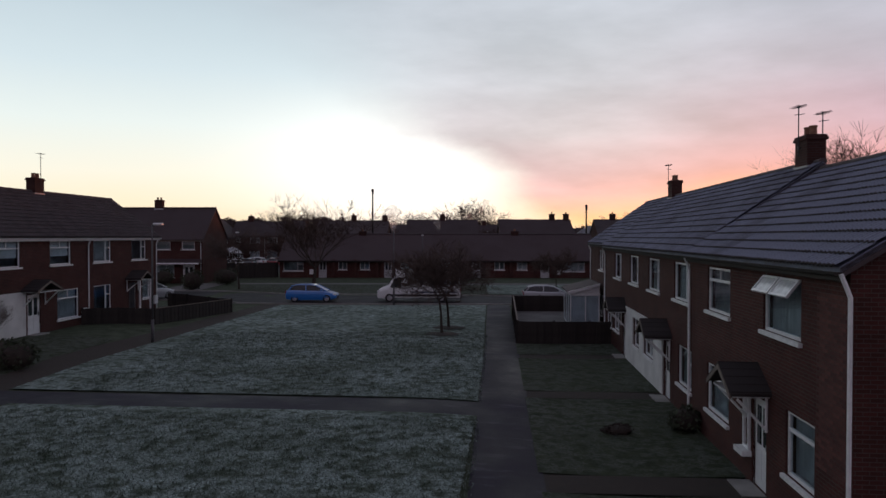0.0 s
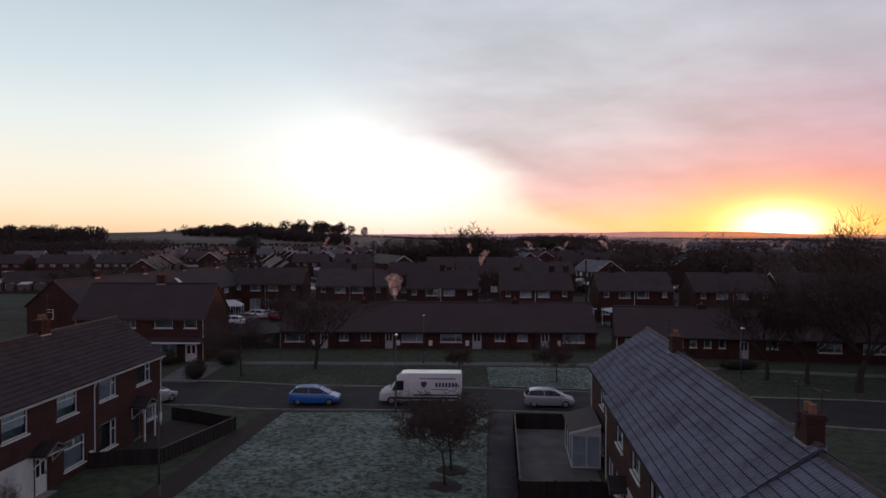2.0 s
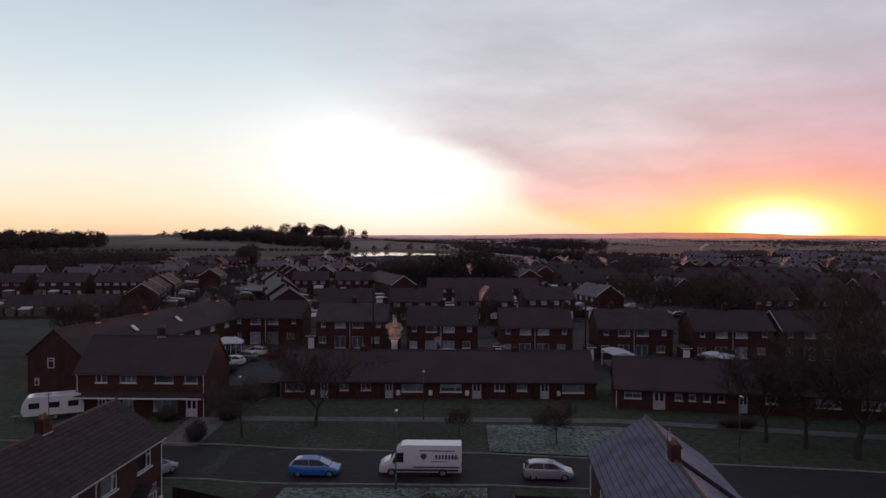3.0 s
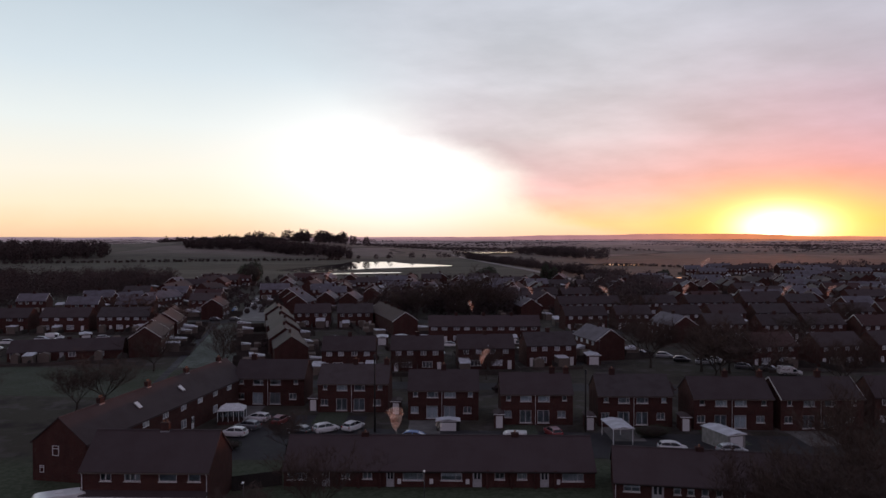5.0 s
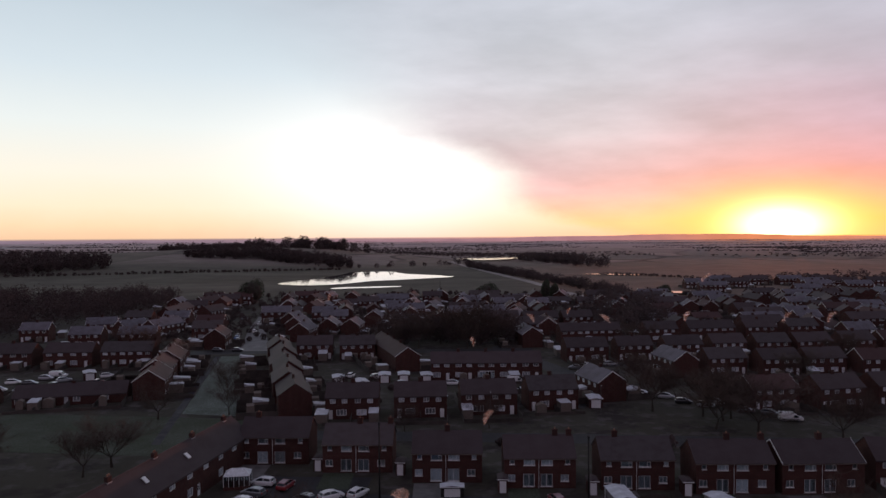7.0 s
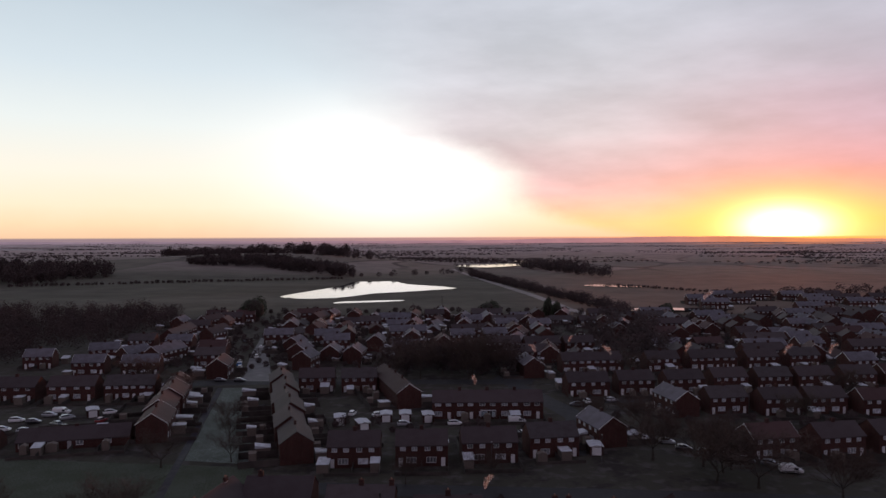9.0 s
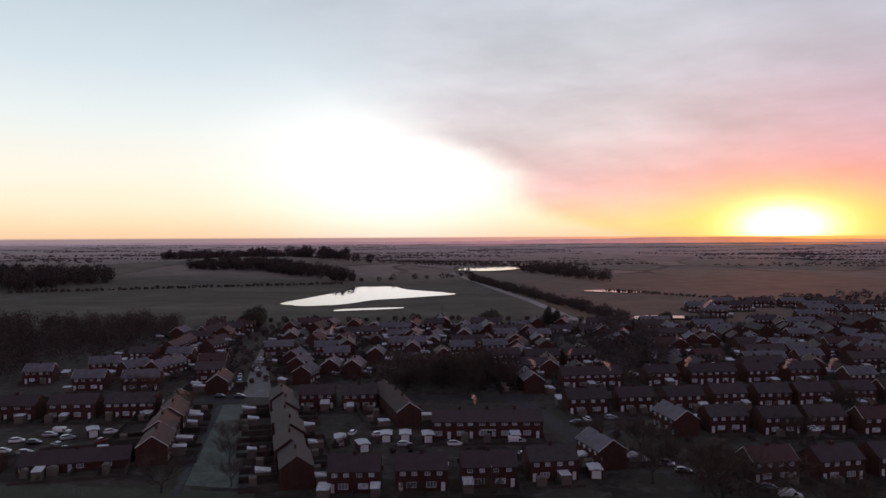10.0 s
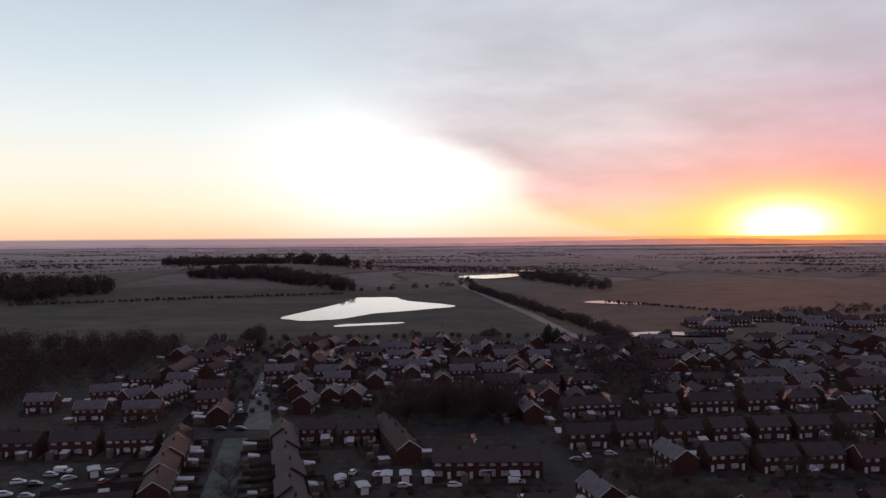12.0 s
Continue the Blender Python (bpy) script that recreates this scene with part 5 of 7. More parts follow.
def make_car(colour, label, lite=False, group="parked cars"):
    """A five-door hatchback, nose to +x, wheels on z = 0."""
    root = thing("car", 0, 0, 0, 0, label, "car", group)
    p = PAINT[colour]
    bm = bmesh.new()
    loft(bm, [ring(-2.05, 0.66, 0.42, 0.7, 0.62, 0.6, 0.78), ring(-1.98, 0.78, 0.28, 0.84, 0.68, 0.72, 0.96), ring(-1.5, 0.84, 0.2, 0.88, 0.72, 0.76, 0.98), ring(-0.6, 0.85, 0.2, 0.89, 0.7, 0.78, 0.95),
              ring(0.5, 0.85, 0.2, 0.89, 0.68, 0.78, 0.93), ring(1.05, 0.84, 0.2, 0.88, 0.66, 0.74, 0.92), ring(1.6, 0.8, 0.22, 0.85, 0.58, 0.66, 0.8), ring(1.98, 0.66, 0.28, 0.74, 0.5, 0.56, 0.68), ring(2.07, 0.55, 0.36, 0.6, 0.48, 0.46, 0.58)])
    part("body", bm, p, root, smooth=False)
    bm = bmesh.new()
    loft(bm, [[(-1.97, -0.68, 0.93), (-1.5, -0.54, 1.3), (-1.5, 0.54, 1.3), (-1.97, 0.68, 0.93)], [(-1.25, -0.75, 0.93), (-1.1, -0.58, 1.39), (-1.1, 0.58, 1.39), (-1.25, 0.75, 0.93)],
              [(0.1, -0.76, 0.91), (0.0, -0.59, 1.4), (0.0, 0.59, 1.4), (0.1, 0.76, 0.91)], [(1.28, -0.7, 0.88), (0.32, -0.55, 1.33), (0.32, 0.55, 1.33), (1.28, 0.7, 0.88)]])
    part("glazing", bm, CAR_GLASS, root, "dark car windows")
    bm = bmesh.new()
    loft(bm, [[(-1.62, -0.52, 1.28), (-1.62, 0.52, 1.28), (-1.6, 0.48, 1.33), (-1.6, -0.48, 1.33)], [(-1.1, -0.6, 1.38), (-1.1, 0.6, 1.38), (-1.1, 0.53, 1.45), (-1.1, -0.53, 1.45)],
              [(0.0, -0.61, 1.39), (0.0, 0.61, 1.39), (0.0, 0.54, 1.46), (0.0, -0.54, 1.46)], [(0.38, -0.55, 1.31), (0.38, 0.55, 1.31), (0.36, 0.5, 1.36), (0.36, -0.5, 1.36)]])
    part("car_roof", bm, p, root)
    bm = bmesh.new()
    prism(bm, [(1.24, 0.91), (0.4, 1.305), (0.41, 1.325), (1.26, 0.93)], -0.56, 0.56)
    part("windscreen", bm, WINDSCREEN_FROST, root, "windscreen white with frost")
    if lite:
        for x in (-1.28, 1.3):
            for s in (-1, 1):
                put("wheel", cached(("wheel", 0.31), lambda: wheel_meshes(0.31))[0], root, pose(x, s * 0.77, 0.31))
        return root
    for s in (-1, 1):
        for (x0, x1) in ((1.26, 0.36), (-0.4, -0.42), (-1.85, -1.5)):
            bm = bmesh.new()
            tube(bm, (x0, s * 0.73, 0.91), (x1, s * 0.58, 1.37), 0.05, 0.04, 5)
            part("pillar", bm, p, root)
        bm = bmesh.new()
        box(bm, 0.78, s * 0.98 - 0.1, 0.92, 0.98, s * 0.98 + 0.06, 1.06)
        part("wing_mirror", bm, p, root, bevel=0.03)
        bm = bmesh.new()
        box(bm, 1.72, s * 0.58 - 0.16, 0.56, 2.02, s * 0.58 + 0.12, 0.7)
        part("headlight", bm, LAMP_GLASS, root, bevel=0.03)
        bm = bmesh.new()
        box(bm, -2.06, s * 0.68 - 0.1, 0.68, -1.86, s * 0.68 + 0.1, 0.92)
        part("tail_light", bm, RED_LENS, root, bevel=0.03)
    bm = bmesh.new()
    box(bm, 1.9, -0.5, 0.3, 2.09, 0.5, 0.46)
    part("grille", bm, TRIM, root, bevel=0.02)
    add_wheels(root, (-1.28, 1.3), 0.77, 0.31)
    return root


def make_van(label, size, long=True, group="parked vans", lettering=True):
    """A high-roofed panel van, nose to +x."""
    root = thing("van", 0, 0, 0, 0, label, "van", group)
    p = PAINT["white"]
    L = 6.9 if long else 4.9
    H = 2.62 if long else 1.95
    back = -L / 2
    bm = bmesh.new()
    n = L / 2
    secs = [(back, 0.86, 0.5, 0.92, 1.2, 0.78, H - 0.12), (back + 0.08, 0.92, 0.38, 0.98, 1.2, 0.84, H), (n - 2.2, 0.92, 0.38, 0.98, 1.2, 0.84, H), (n - 1.85, 0.92, 0.38, 0.98, 1.2, 0.8, H - 0.06),
            (n - 1.45, 0.92, 0.36, 0.97, 1.15, 0.74, H * 0.84), (n - 0.95, 0.92, 0.34, 0.96, 1.05, 0.76, H * 0.535), (n - 0.35, 0.88, 0.32, 0.92, 0.9, 0.72, H * 0.45), (n - 0.06, 0.78, 0.32, 0.82, 0.75, 0.62, H * 0.36), (n, 0.7, 0.4, 0.74, 0.62, 0.55, H * 0.28)]
    loft(bm, [ring(*s) for s in secs])
    part("body", bm, p, root)
    bm = bmesh.new()
    zz = H * 0.5
    prism(bm, [(n - 1.0, zz + 0.05), (n - 1.45, H * 0.82), (n - 1.36, H * 0.84), (n - 0.9, zz + 0.09)], -0.72, 0.72)
    part("windscreen", bm, CAR_GLASS, root)
    for s in (-1, 1):
        bm = bmesh.new()
        prism(bm, [(n - 1.1, zz - 0.06), (n - 1.5, H * 0.76), (n - 2.05, H * 0.78), (n - 2.05, zz - 0.1)], s * 0.955 - 0.03, s * 0.955 + 0.03)
        part("cab_window", bm, CAR_GLASS, root)
        bm = bmesh.new()
        box(bm, n - 1.35, s * 1.1 - 0.1, 1.2, n - 1.22, s * 1.1 + 0.1, 1.55)
        part("wing_mirror", bm, TRIM, root, bevel=0.03)
        bm = bmesh.new()
        box(bm, n - 0.3, s * 0.68 - 0.14, 0.72, n - 0.02, s * 0.68 + 0.14, 1.0)
        part("headlight", bm, LAMP_GLASS, root, bevel=0.03)
        bm = bmesh.new()
        box(bm, back - 0.02, s * 0.86 - 0.06, 0.75, back + 0.1, s * 0.86 + 0.08, 1.35)
        part("tail_light", bm, RED_LENS, root, bevel=0.02)
        bm = bmesh.new()
        box(bm, back + 0.3, s * 0.985 - 0.012, 0.5, n - 1.2, s * 0.985 + 0.012, 0.66)
        part("rubbing_strip", bm, TRIM, root, bevel=0.01)
    bm = bmesh.new()
    box(bm, n - 0.12, -0.7, 0.3, n + 0.04, 0.7, 0.52)
    part("bumper", bm, TRIM, root, bevel=0.04)
    if lettering:
        for (x0, x1, z0, z1) in ((-0.55, 0.0, 1.42, 1.95),):
            bm = bmesh.new()
            prism(bm, [(x0 + 0.1, z1), (x1 - 0.1, z1), (x1, z1 - 0.2), (x1 - 0.12, z0 + 0.15), ((x0 + x1) / 2, z0), (x0 + 0.12, z0 + 0.15), (x0, z1 - 0.2)], 0.93, 0.975)
            part("crest", bm, NAVY, root)
        x = 0.3
        for k in range(7):
            put("letter_bar", slab("letter_bar", NAVY, -x - 0.95 - 0.17, 0.93, 1.5, -x - 0.95, 0.972, 1.86), root)
            x += 0.27
        put("slogan_bar", slab("slogan_bar", NAVY, -2.9, 0.9, 2.16, 0.1, 0.945, 2.22), root)
        put("slogan_bar", slab("slogan_bar", NAVY, -2.3, 0.95, 1.28, -0.9, 0.985, 1.33), root)
        put("side_stripe", slab("side_stripe", NAVY, -3.2, 0.97, 0.78, 0.6, 0.992, 0.9), root)
        put("slogan_bar", slab("slogan_bar", NAVY, -3.2, 0.93, 1.62, -2.75, 0.965, 1.68), root)
        put("slogan_bar", slab("slogan_bar", NAVY, -3.2, 0.93, 1.5, -2.85, 0.967, 1.55), root)
    add_wheels(root, (-L * 0.27, n - 1.05), 0.86, 0.36 if long else 0.32)
    return root


def on_land(x, y, yaw, dz=0.02):
    return pose(x, y, land_height(x, y) + dz, 0, 0, yaw)


van = make_van("white high-roofed delivery van with dark lettering bars on its side", 1.0)
van.matrix_basis = on_land(-1.98, 59.8, 178.5)
blue_car = make_car("blue", "bright blue hatchback parked at the kerb, frost on its windscreen")
blue_car.matrix_basis = on_land(-10.85, 59.5, -1.0) @ Matrix.Scale(1.02, 4)
silver_car = make_car("silver", "grey hatchback with frosted roof parked beyond the fence")
silver_car.matrix_basis = on_land(8.6, 58.7, -3.0)
cars = {c: make_car(c, f"{c} hatchback with frosted roof on a parking place") for c in ("white", "grey", "black", "red")}
cars["silver"], cars["blue"] = silver_car, blue_car
used = set()
lite_cars = {c: make_car(c, f"{c} car with frosted roof parked in the estate", True) for c in ("white", "silver", "grey", "black", "red", "blue")}
lite_used = set()
small_van = make_van("small white van parked in a yard", 1.0, long=False, lettering=False)
PARKED = [("white", -30.7, 116.4, 165), ("white", -32.0, 107.5, 170), ("grey", -31.0, 111.5, 160), ("red", -26.6, 115.0, 75), ("black", -22.3, 108.6, 150), ("white", -18.4, 110.0, 35),
          ("white", -14.3, 111.2, 60), ("blue", -4.2, 105.0, -8), ("red", 16.6, 107.8, 105), ("white", 32.3, 99.8, -6), ("silver", 40.2, 98.6, 5), ("grey", -43.4, 104.8, 30),
          ("white", -123.1, 201.0, 20), ("grey", -109.5, 196.8, 150), ("black", -117.2, 199.2, 10), ("silver", -110.1, 203.9, 40), ("white", -104.0, 176.5, 20), ("silver", -107.1, 185.5, 10), ("red", -98.7, 200.8, 80),
          ("grey", 39.8, 218.8, 160), ("silver", 55.4, 178.4, -15), ("white", 65.6, 171.5, -35), ("grey", 69.0, 163.2, -20), ("black", -82.7, 257.3, 5), ("black", -75.5, 257.2, 5),
          ("white", -86.7, 296.1, 100), ("silver", -83.2, 283.9, 100), ("blue", -85.2, 290.0, 100), ("white", -83.1, 309.4, 95), ("black", 57.8, 172.6, -10), ("silver", 62.0, 169.0, -20), ("silver", 19.7, 186.5, 100),
          ("white", -121.0, 191.0, 15), ("silver", -114.0, 189.5, 10), ("grey", -104.5, 192.5, 25), ("white", -127.0, 186.0, 20), ("silver", -97.0, 188.0, 10), ("white", -100.5, 210.0, 30), ("silver", -117.0, 207.0, 5),
          ("silver", 46.0, 186.0, -50), ("white", 50.5, 181.5, -50), ("grey", 73.5, 160.5, -32), ("white", 44.0, 223.0, 100), ("silver", 52.0, 224.5, 5), ("white", 92.0, 228.0, 5), ("silver", 110.0, 231.0, 5), ("white", -20.0, 206.0, 20), ("silver", -12.0, 196.0, 5), ("white", 2.0, 196.5, 5), ("white", -28.0, 208.0, 80),
          ("white", -18.5, 66.4, 170), ("black", -26.5, 63.0, 5)]
for c, x, y, a in PARKED[:-2]:
    if y > 150:
        if c in lite_used:
            copy_thing(lite_cars[c], on_land(x, y, a, 0.06))
        else:
            lite_cars[c].matrix_basis = on_land(x, y, a, 0.06)
            lite_used.add(c)
    elif c in used or c in ("silver", "blue"):
        copy_thing(cars[c], on_land(x, y, a, 0.06))
    else:
        cars[c].matrix_basis = on_land(x, y, a, 0.06)
        used.add(c)
copy_thing(cars["silver"], on_land(-24.0, 58.2, 60, 0.03))
small_van.matrix_basis = on_land(9.6, 103.0, 174, 0.06)
for x, y, a in ((-30.8, 202.5, 80), (-115.1, 210.2, 5), (19.5, 198.5, 3)):
    copy_thing(small_van, on_land(x, y, a, 0.06))
for i, (x, y) in enumerate(((75.8, 155.6),)):
    b = copy_thing(small_van, on_land(x, y, -10, 0.06))


# ---------------------------------------------------------------- street furniture, fences, garden things
def street_lamp(x, y, h, turn=0.0):
    root = thing("street_lamp", x, y, land_height(x, y), turn, "grey steel street lamp with a small flat lantern", "street lamp", "street lamps")
    bm = bmesh.new()
    tube(bm, (0, 0, -0.1), (0, 0, 1.2), 0.085, 0.08, 10)
    tube(bm, (0, 0, 1.2), (0, 0, h), 0.055, 0.038, 10)
    part("pole", bm, LAMP_STEEL, root, smooth=True)
    bm = bmesh.new()
    tube(bm, (0, 0, h - 0.05), (0, -0.12, h + 0.02), 0.03, 0.03, 8)
    part("arm", bm, LAMP_STEEL, root)
    bm = bmesh.new()
    prism(bm, [(-0.1, h - 0.02), (0.1, h - 0.02), (0.13, h + 0.05), (0.06, h + 0.11), (-0.06, h + 0.11), (-0.13, h + 0.05)], -0.55, -0.08)
    part("lantern", bm, LAMP_GLASS, root, bevel=0.015)
    return root


for x, y, h, a in ((-3.85, 56.0, 6.15, 180), (-2.18, 76.4, 5.2, 0), (26.3, 63.0, 5.9, 0), (-14.75, 36.3, 6.0, 90), (-20.6, 72.0, 5.5, 0), (35.7, 163.4, 6.5, 0), (9.9, 159.5, 6.0, 0)):
    street_lamp(x, y, h, a)


def utility_pole(x, y, h, lump=True):
    root = thing("telegraph_pole", x, y, land_height(x, y), 0, "tall dark wooden telegraph pole behind the bungalows", "telegraph pole", "telegraph poles")
    bm = bmesh.new()
    tube(bm, (0, 0, -0.1), (0, 0, h), 0.16, 0.11, 10)
    part("pole", bm, TIMBER, root, smooth=True)
    bm = bmesh.new()
    tube(bm, (0.02, -0.05, h - 0.75), (0.0, -0.05, h - 0.05), 0.17, 0.2, 8)
    part("junction_box", bm, DARK_METAL, root)
    for k in range(3):
        bm = bmesh.new()
        tube(bm, (-0.25, 0, h - 1.2 - 0.4 * k), (0.25, 0, h - 1.2 - 0.4 * k), 0.018, 0.018, 5)
        part("climbing_step", bm, DARK_METAL, root)


utility_pole(-10.8, 110.0, 12.2)
utility_pole(22.0, 110.0, 9.8)
utility_pole(-3.0, 452.0, 15.0)


def fence_run(root, a, b, h, mat, cap=None, board=0.19):
    """Boards, posts and rails along a straight run; one mesh a piece."""
    ax, ay = a
    bx, by = b
    L = math.dist(a, b)
    ang = math.degrees(math.atan2(by - ay, bx - ax))
    base = pose(ax, ay, 0, 0, 0, ang)
    n = max(1, round(L / board))
    me = cached(("board", mat.name, h, round(L / n, 3)), lambda: slab("board", mat, -0.012, -0.01, 0.0, L / n + 0.012, 0.012, h))
    for i in range(n):
        x = L * i / n
        z = land_height(*(base @ Vector((x, 0, 0))).xy)
        put("board", me, root, base @ pose(x, 0.026 * (i % 2), z))
    for k in range(int(L / 1.9) + 1):
        x = min(L, k * 1.9)
        z = land_height(*(base @ Vector((x, 0, 0))).xy)
        put("post", cached(("post", mat.name, h), lambda: slab("post", mat, -0.05, 0.03, -0.1, 0.05, 0.12, h + 0.06)), root, base @ pose(x, 0, z))
    if cap:
        z0, z1 = land_height(ax, ay) + h, land_height(bx, by) + h
        bm = bmesh.new()
        v = box(bm, 0, -0.03, 0.0, L, 0.06, 0.035)
        for q in v:
            q.co.z += z0 + (z1 - z0) * q.co.x / L
        part("capping_rail", bm, cap, root, "pale frosted capping rail", m=base)


yard = thing("fence", 0, 0, 0, 0, "dark stained board fence round a paved front yard", "fence")
fence_run(yard, (3.95, 37.6), (8.85, 37.6), 1.2, TIMBER)
fence_run(yard, (3.95, 37.6), (5.05, 51.4), 1.2, TIMBER, PALE_TIMBER)
fence_run(yard, (5.05, 51.4), (9.6, 51.0), 1.2, TIMBER)
strip("yard_paving", [(4.05, 37.7), (5.15, 51.3)], [(8.85, 37.7), (9.5, 51.0)], PAVING, 0.09, "grey paved front yard inside the fence", "paving", step=1.5)
screen = thing("fence", 0, 0, 0, 0, "tall dark board fence beside the bungalows", "fence")
fence_run(screen, (-25.4, 84.2), (-19.9, 86.4), 1.8, TIMBER)
left_fence = thing("fence", 0, 0, 0, 0, "low dark board fence round a corner garden", "fence")
fence_run(left_fence, (-21.0, 41.6), (-17.3, 43.0), 0.95, TIMBER)
fence_run(left_fence, (-17.3, 43.0), (-15.1, 51.2), 0.95, TIMBER, PALE_TIMBER)
fence_run(left_fence, (-15.1, 51.2), (-20.4, 53.0), 0.95, TIMBER)
strip("garden_soil", [(-20.9, 41.9), (-20.5, 52.6)], [(-17.4, 43.2), (-15.3, 51.0)], SOIL, 0.06, "bare dark garden behind the low fence", "soil", step=2)


def make_lean_to():
    """White framed porch with a sloping roof beside the far end of the right-hand row."""
    root = thing("conservatory", 7.65, 43.0, land_height(8, 43), -4.9, "white framed glazed porch with a sloping grey roof", "conservatory")
    w, d, h0, h1 = 1.75, 4.6, 2.25, 2.75
    bm = bmesh.new()
    box(bm, 0, 0, 0, w, d, 0.12)
    part("base", bm, CONCRETE, root)
    for (x, y) in ((0, 0), (w / 2, 0), (w - 0.07, 0), (0, d * 0.33), (0, d * 0.66), (0, d - 0.07), (w - 0.07, d - 0.07)):
        hh = h0 + (h1 - h0) * x / w
        put("post", slab("post", UPVC, x, y, 0.12, x + 0.07, y + 0.07, hh), root)
    for z in (0.12, 2.05):
        put("rail", slab("rail", UPVC, 0.07, 0.0, z, w - 0.07, 0.07, z + 0.09), root)
        put("rail", slab("rail", UPVC, 0.0, 0.07, z, 0.07, d - 0.07, z + 0.09), root)
    bm = bmesh.new()
    prism(bm, [(0.0, 2.14), (w, 2.14), (w, h1 - 0.02), (0.0, h0 - 0.02)], 0.01, 0.06)
    part("gable_panel", bm, UPVC, root)
    # pale blinds added inside, full height, to lighten the panes
    for (a, b) in ((0.07, w / 2), (w / 2 + 0.07, w - 0.07)):
        put("pane", slab("pane", GLASS, a, 0.025, 0.21, b, 0.035, 2.05), root)
        put("blind", slab("blind", BLIND, a, 0.12, 0.21, b, 0.13, 2.05), root)
    for (a, b) in ((0.07, d * 0.33), (d * 0.33 + 0.07, d * 0.66), (d * 0.66 + 0.07, d - 0.07)):
        put("pane", slab("pane", GLASS, 0.025, a, 0.21, 0.035, b, 2.05), root)
        put("blind", slab("blind", BLIND, 0.12, a + 0.02, 0.21, 0.13, b - 0.02, 2.05), root)
    bm = bmesh.new()
    prism(bm, [(-0.15, h0 - 0.03), (w, h1), (w, h1 + 0.06), (-0.15, h0 + 0.04)], -0.15, d + 0.1)
    part("roof_sheet", bm, SLATE, root)
    bm = bmesh.new()
    prism(bm, [(-0.17, h0 - 0.12), (w, h1 - 0.08), (w, h1 + 0.07), (-0.17, h0 + 0.05)], -0.18, -0.15)
    part("bargeboard", bm, UPVC, root)


make_lean_to()


def make_conservatory(x, y, yaw, w, d, h, label):
    root = thing("conservatory", x, y, land_height(x, y), yaw, label, "conservatory", "white conservatories")
    bm = bmesh.new()
    box(bm, 0, 0, -0.1, w, d, 0.55)
    part("dwarf_wall", bm, BRICK, root)
    n = 5
    for i in range(n + 1):
        x0 = (w - 0.07) * i / n
        put("post", cached(("cpost", h), lambda: slab("post", UPVC, 0, 0, 0.55, 0.07, 0.07, h)), root, pose(x0, 0, 0))
        put("post", cached(("cpost", h), lambda: None), root, pose(x0, d - 0.07, 0))
    for yy in (0.0, d - 0.07):
        put("rail", slab("rail", UPVC, 0, yy, h, w, yy + 0.07, h + 0.08), root)
        put("pane", slab("pane", GLASS, 0.05, yy + 0.03, 0.55, w - 0.05, yy + 0.04, h), root)
    for xx in (0.0, w - 0.07):
        put("rail", slab("rail", UPVC, xx, 0.07, h, xx + 0.07, d - 0.07, h + 0.08), root)
        put("pane", slab("pane", GLASS, xx + 0.03, 0.05, 0.55, xx + 0.04, d - 0.05, h), root)
    top, c = h + 0.95, d / 2
    bm = bmesh.new()
    a = [bm.verts.new(p) for p in ((0, 0, h + 0.08), (w, 0, h + 0.08), (w, d, h + 0.08), (0, d, h + 0.08), (w * 0.3, c, top), (w * 0.7, c, top))]
    for f in ((0, 1, 5, 4), (1, 2, 5), (2, 3, 4, 5), (3, 0, 4), (0, 3, 2, 1)):
        bm.faces.new([a[i] for i in f])
    part("glazed_roof", bm, BLIND, root, "pale translucent roof")
    for p, q in (((0, 0), 4), ((w, 0), 5), ((w, d), 5), ((0, d), 4)):
        bm = bmesh.new()
        e = (w * 0.3 if q == 4 else w * 0.7, c, top + 0.02)
        tube(bm, (*p, h + 0.1), e, 0.05, 0.05, 6)
        part("roof_bar", bm, UPVC, root)


make_conservatory(-36.6, 114.0, 8, 4.2, 3.2, 2.2, "white framed conservatory with a hipped glass roof")
make_conservatory(9.5, 203.0, 2, 4.4, 3.4, 2.4, "white framed conservatory behind a brick terrace")


def shed(x, y, yaw, w, d, h, wall, roof, label, group="sheds and garages", open_front=False):
    root = thing("garage" if w > 2.4 else "shed", x, y, land_height(x, y), yaw, label, "shed", group)
    for px, py in ((0, 0), (w - 0.1, 0), (0, d - 0.1), (w - 0.1, d - 0.1)):
        if open_front:
            put("post", slab("post", wall, px, py, -0.1, px + 0.1, py + 0.1, h), root)
    for a, b in () if open_front else (((0, 0), (0.1, d)), ((w - 0.1, 0), (w, d)), ((0.1, d - 0.1), (w - 0.1, d))):
        put("side", slab("side", wall, a[0], a[1], -0.1, b[0], b[1], h), root)
    if not open_front:
        put("front", slab("front", wall, 0.1, 0.0, -0.1, w - 0.1, 0.1, h), root)
        put("shed_door", slab("shed_door", UPVC, w * 0.15, -0.03, 0.05, w * 0.85, -0.003, h - 0.25), root)
    bm = bmesh.new()
    prism(bm, [(-0.15, h), (w / 2, h + 0.25), (w + 0.15, h), (w + 0.15, h + 0.09), (w / 2, h + 0.34), (-0.15, h + 0.09)], -0.2, d + 0.15)
    part("shed_roof", bm, roof, root)
    put("edge_trim", slab("edge_trim", UPVC, -0.17, -0.23, h - 0.02, w + 0.17, -0.2, h + 0.12), root)


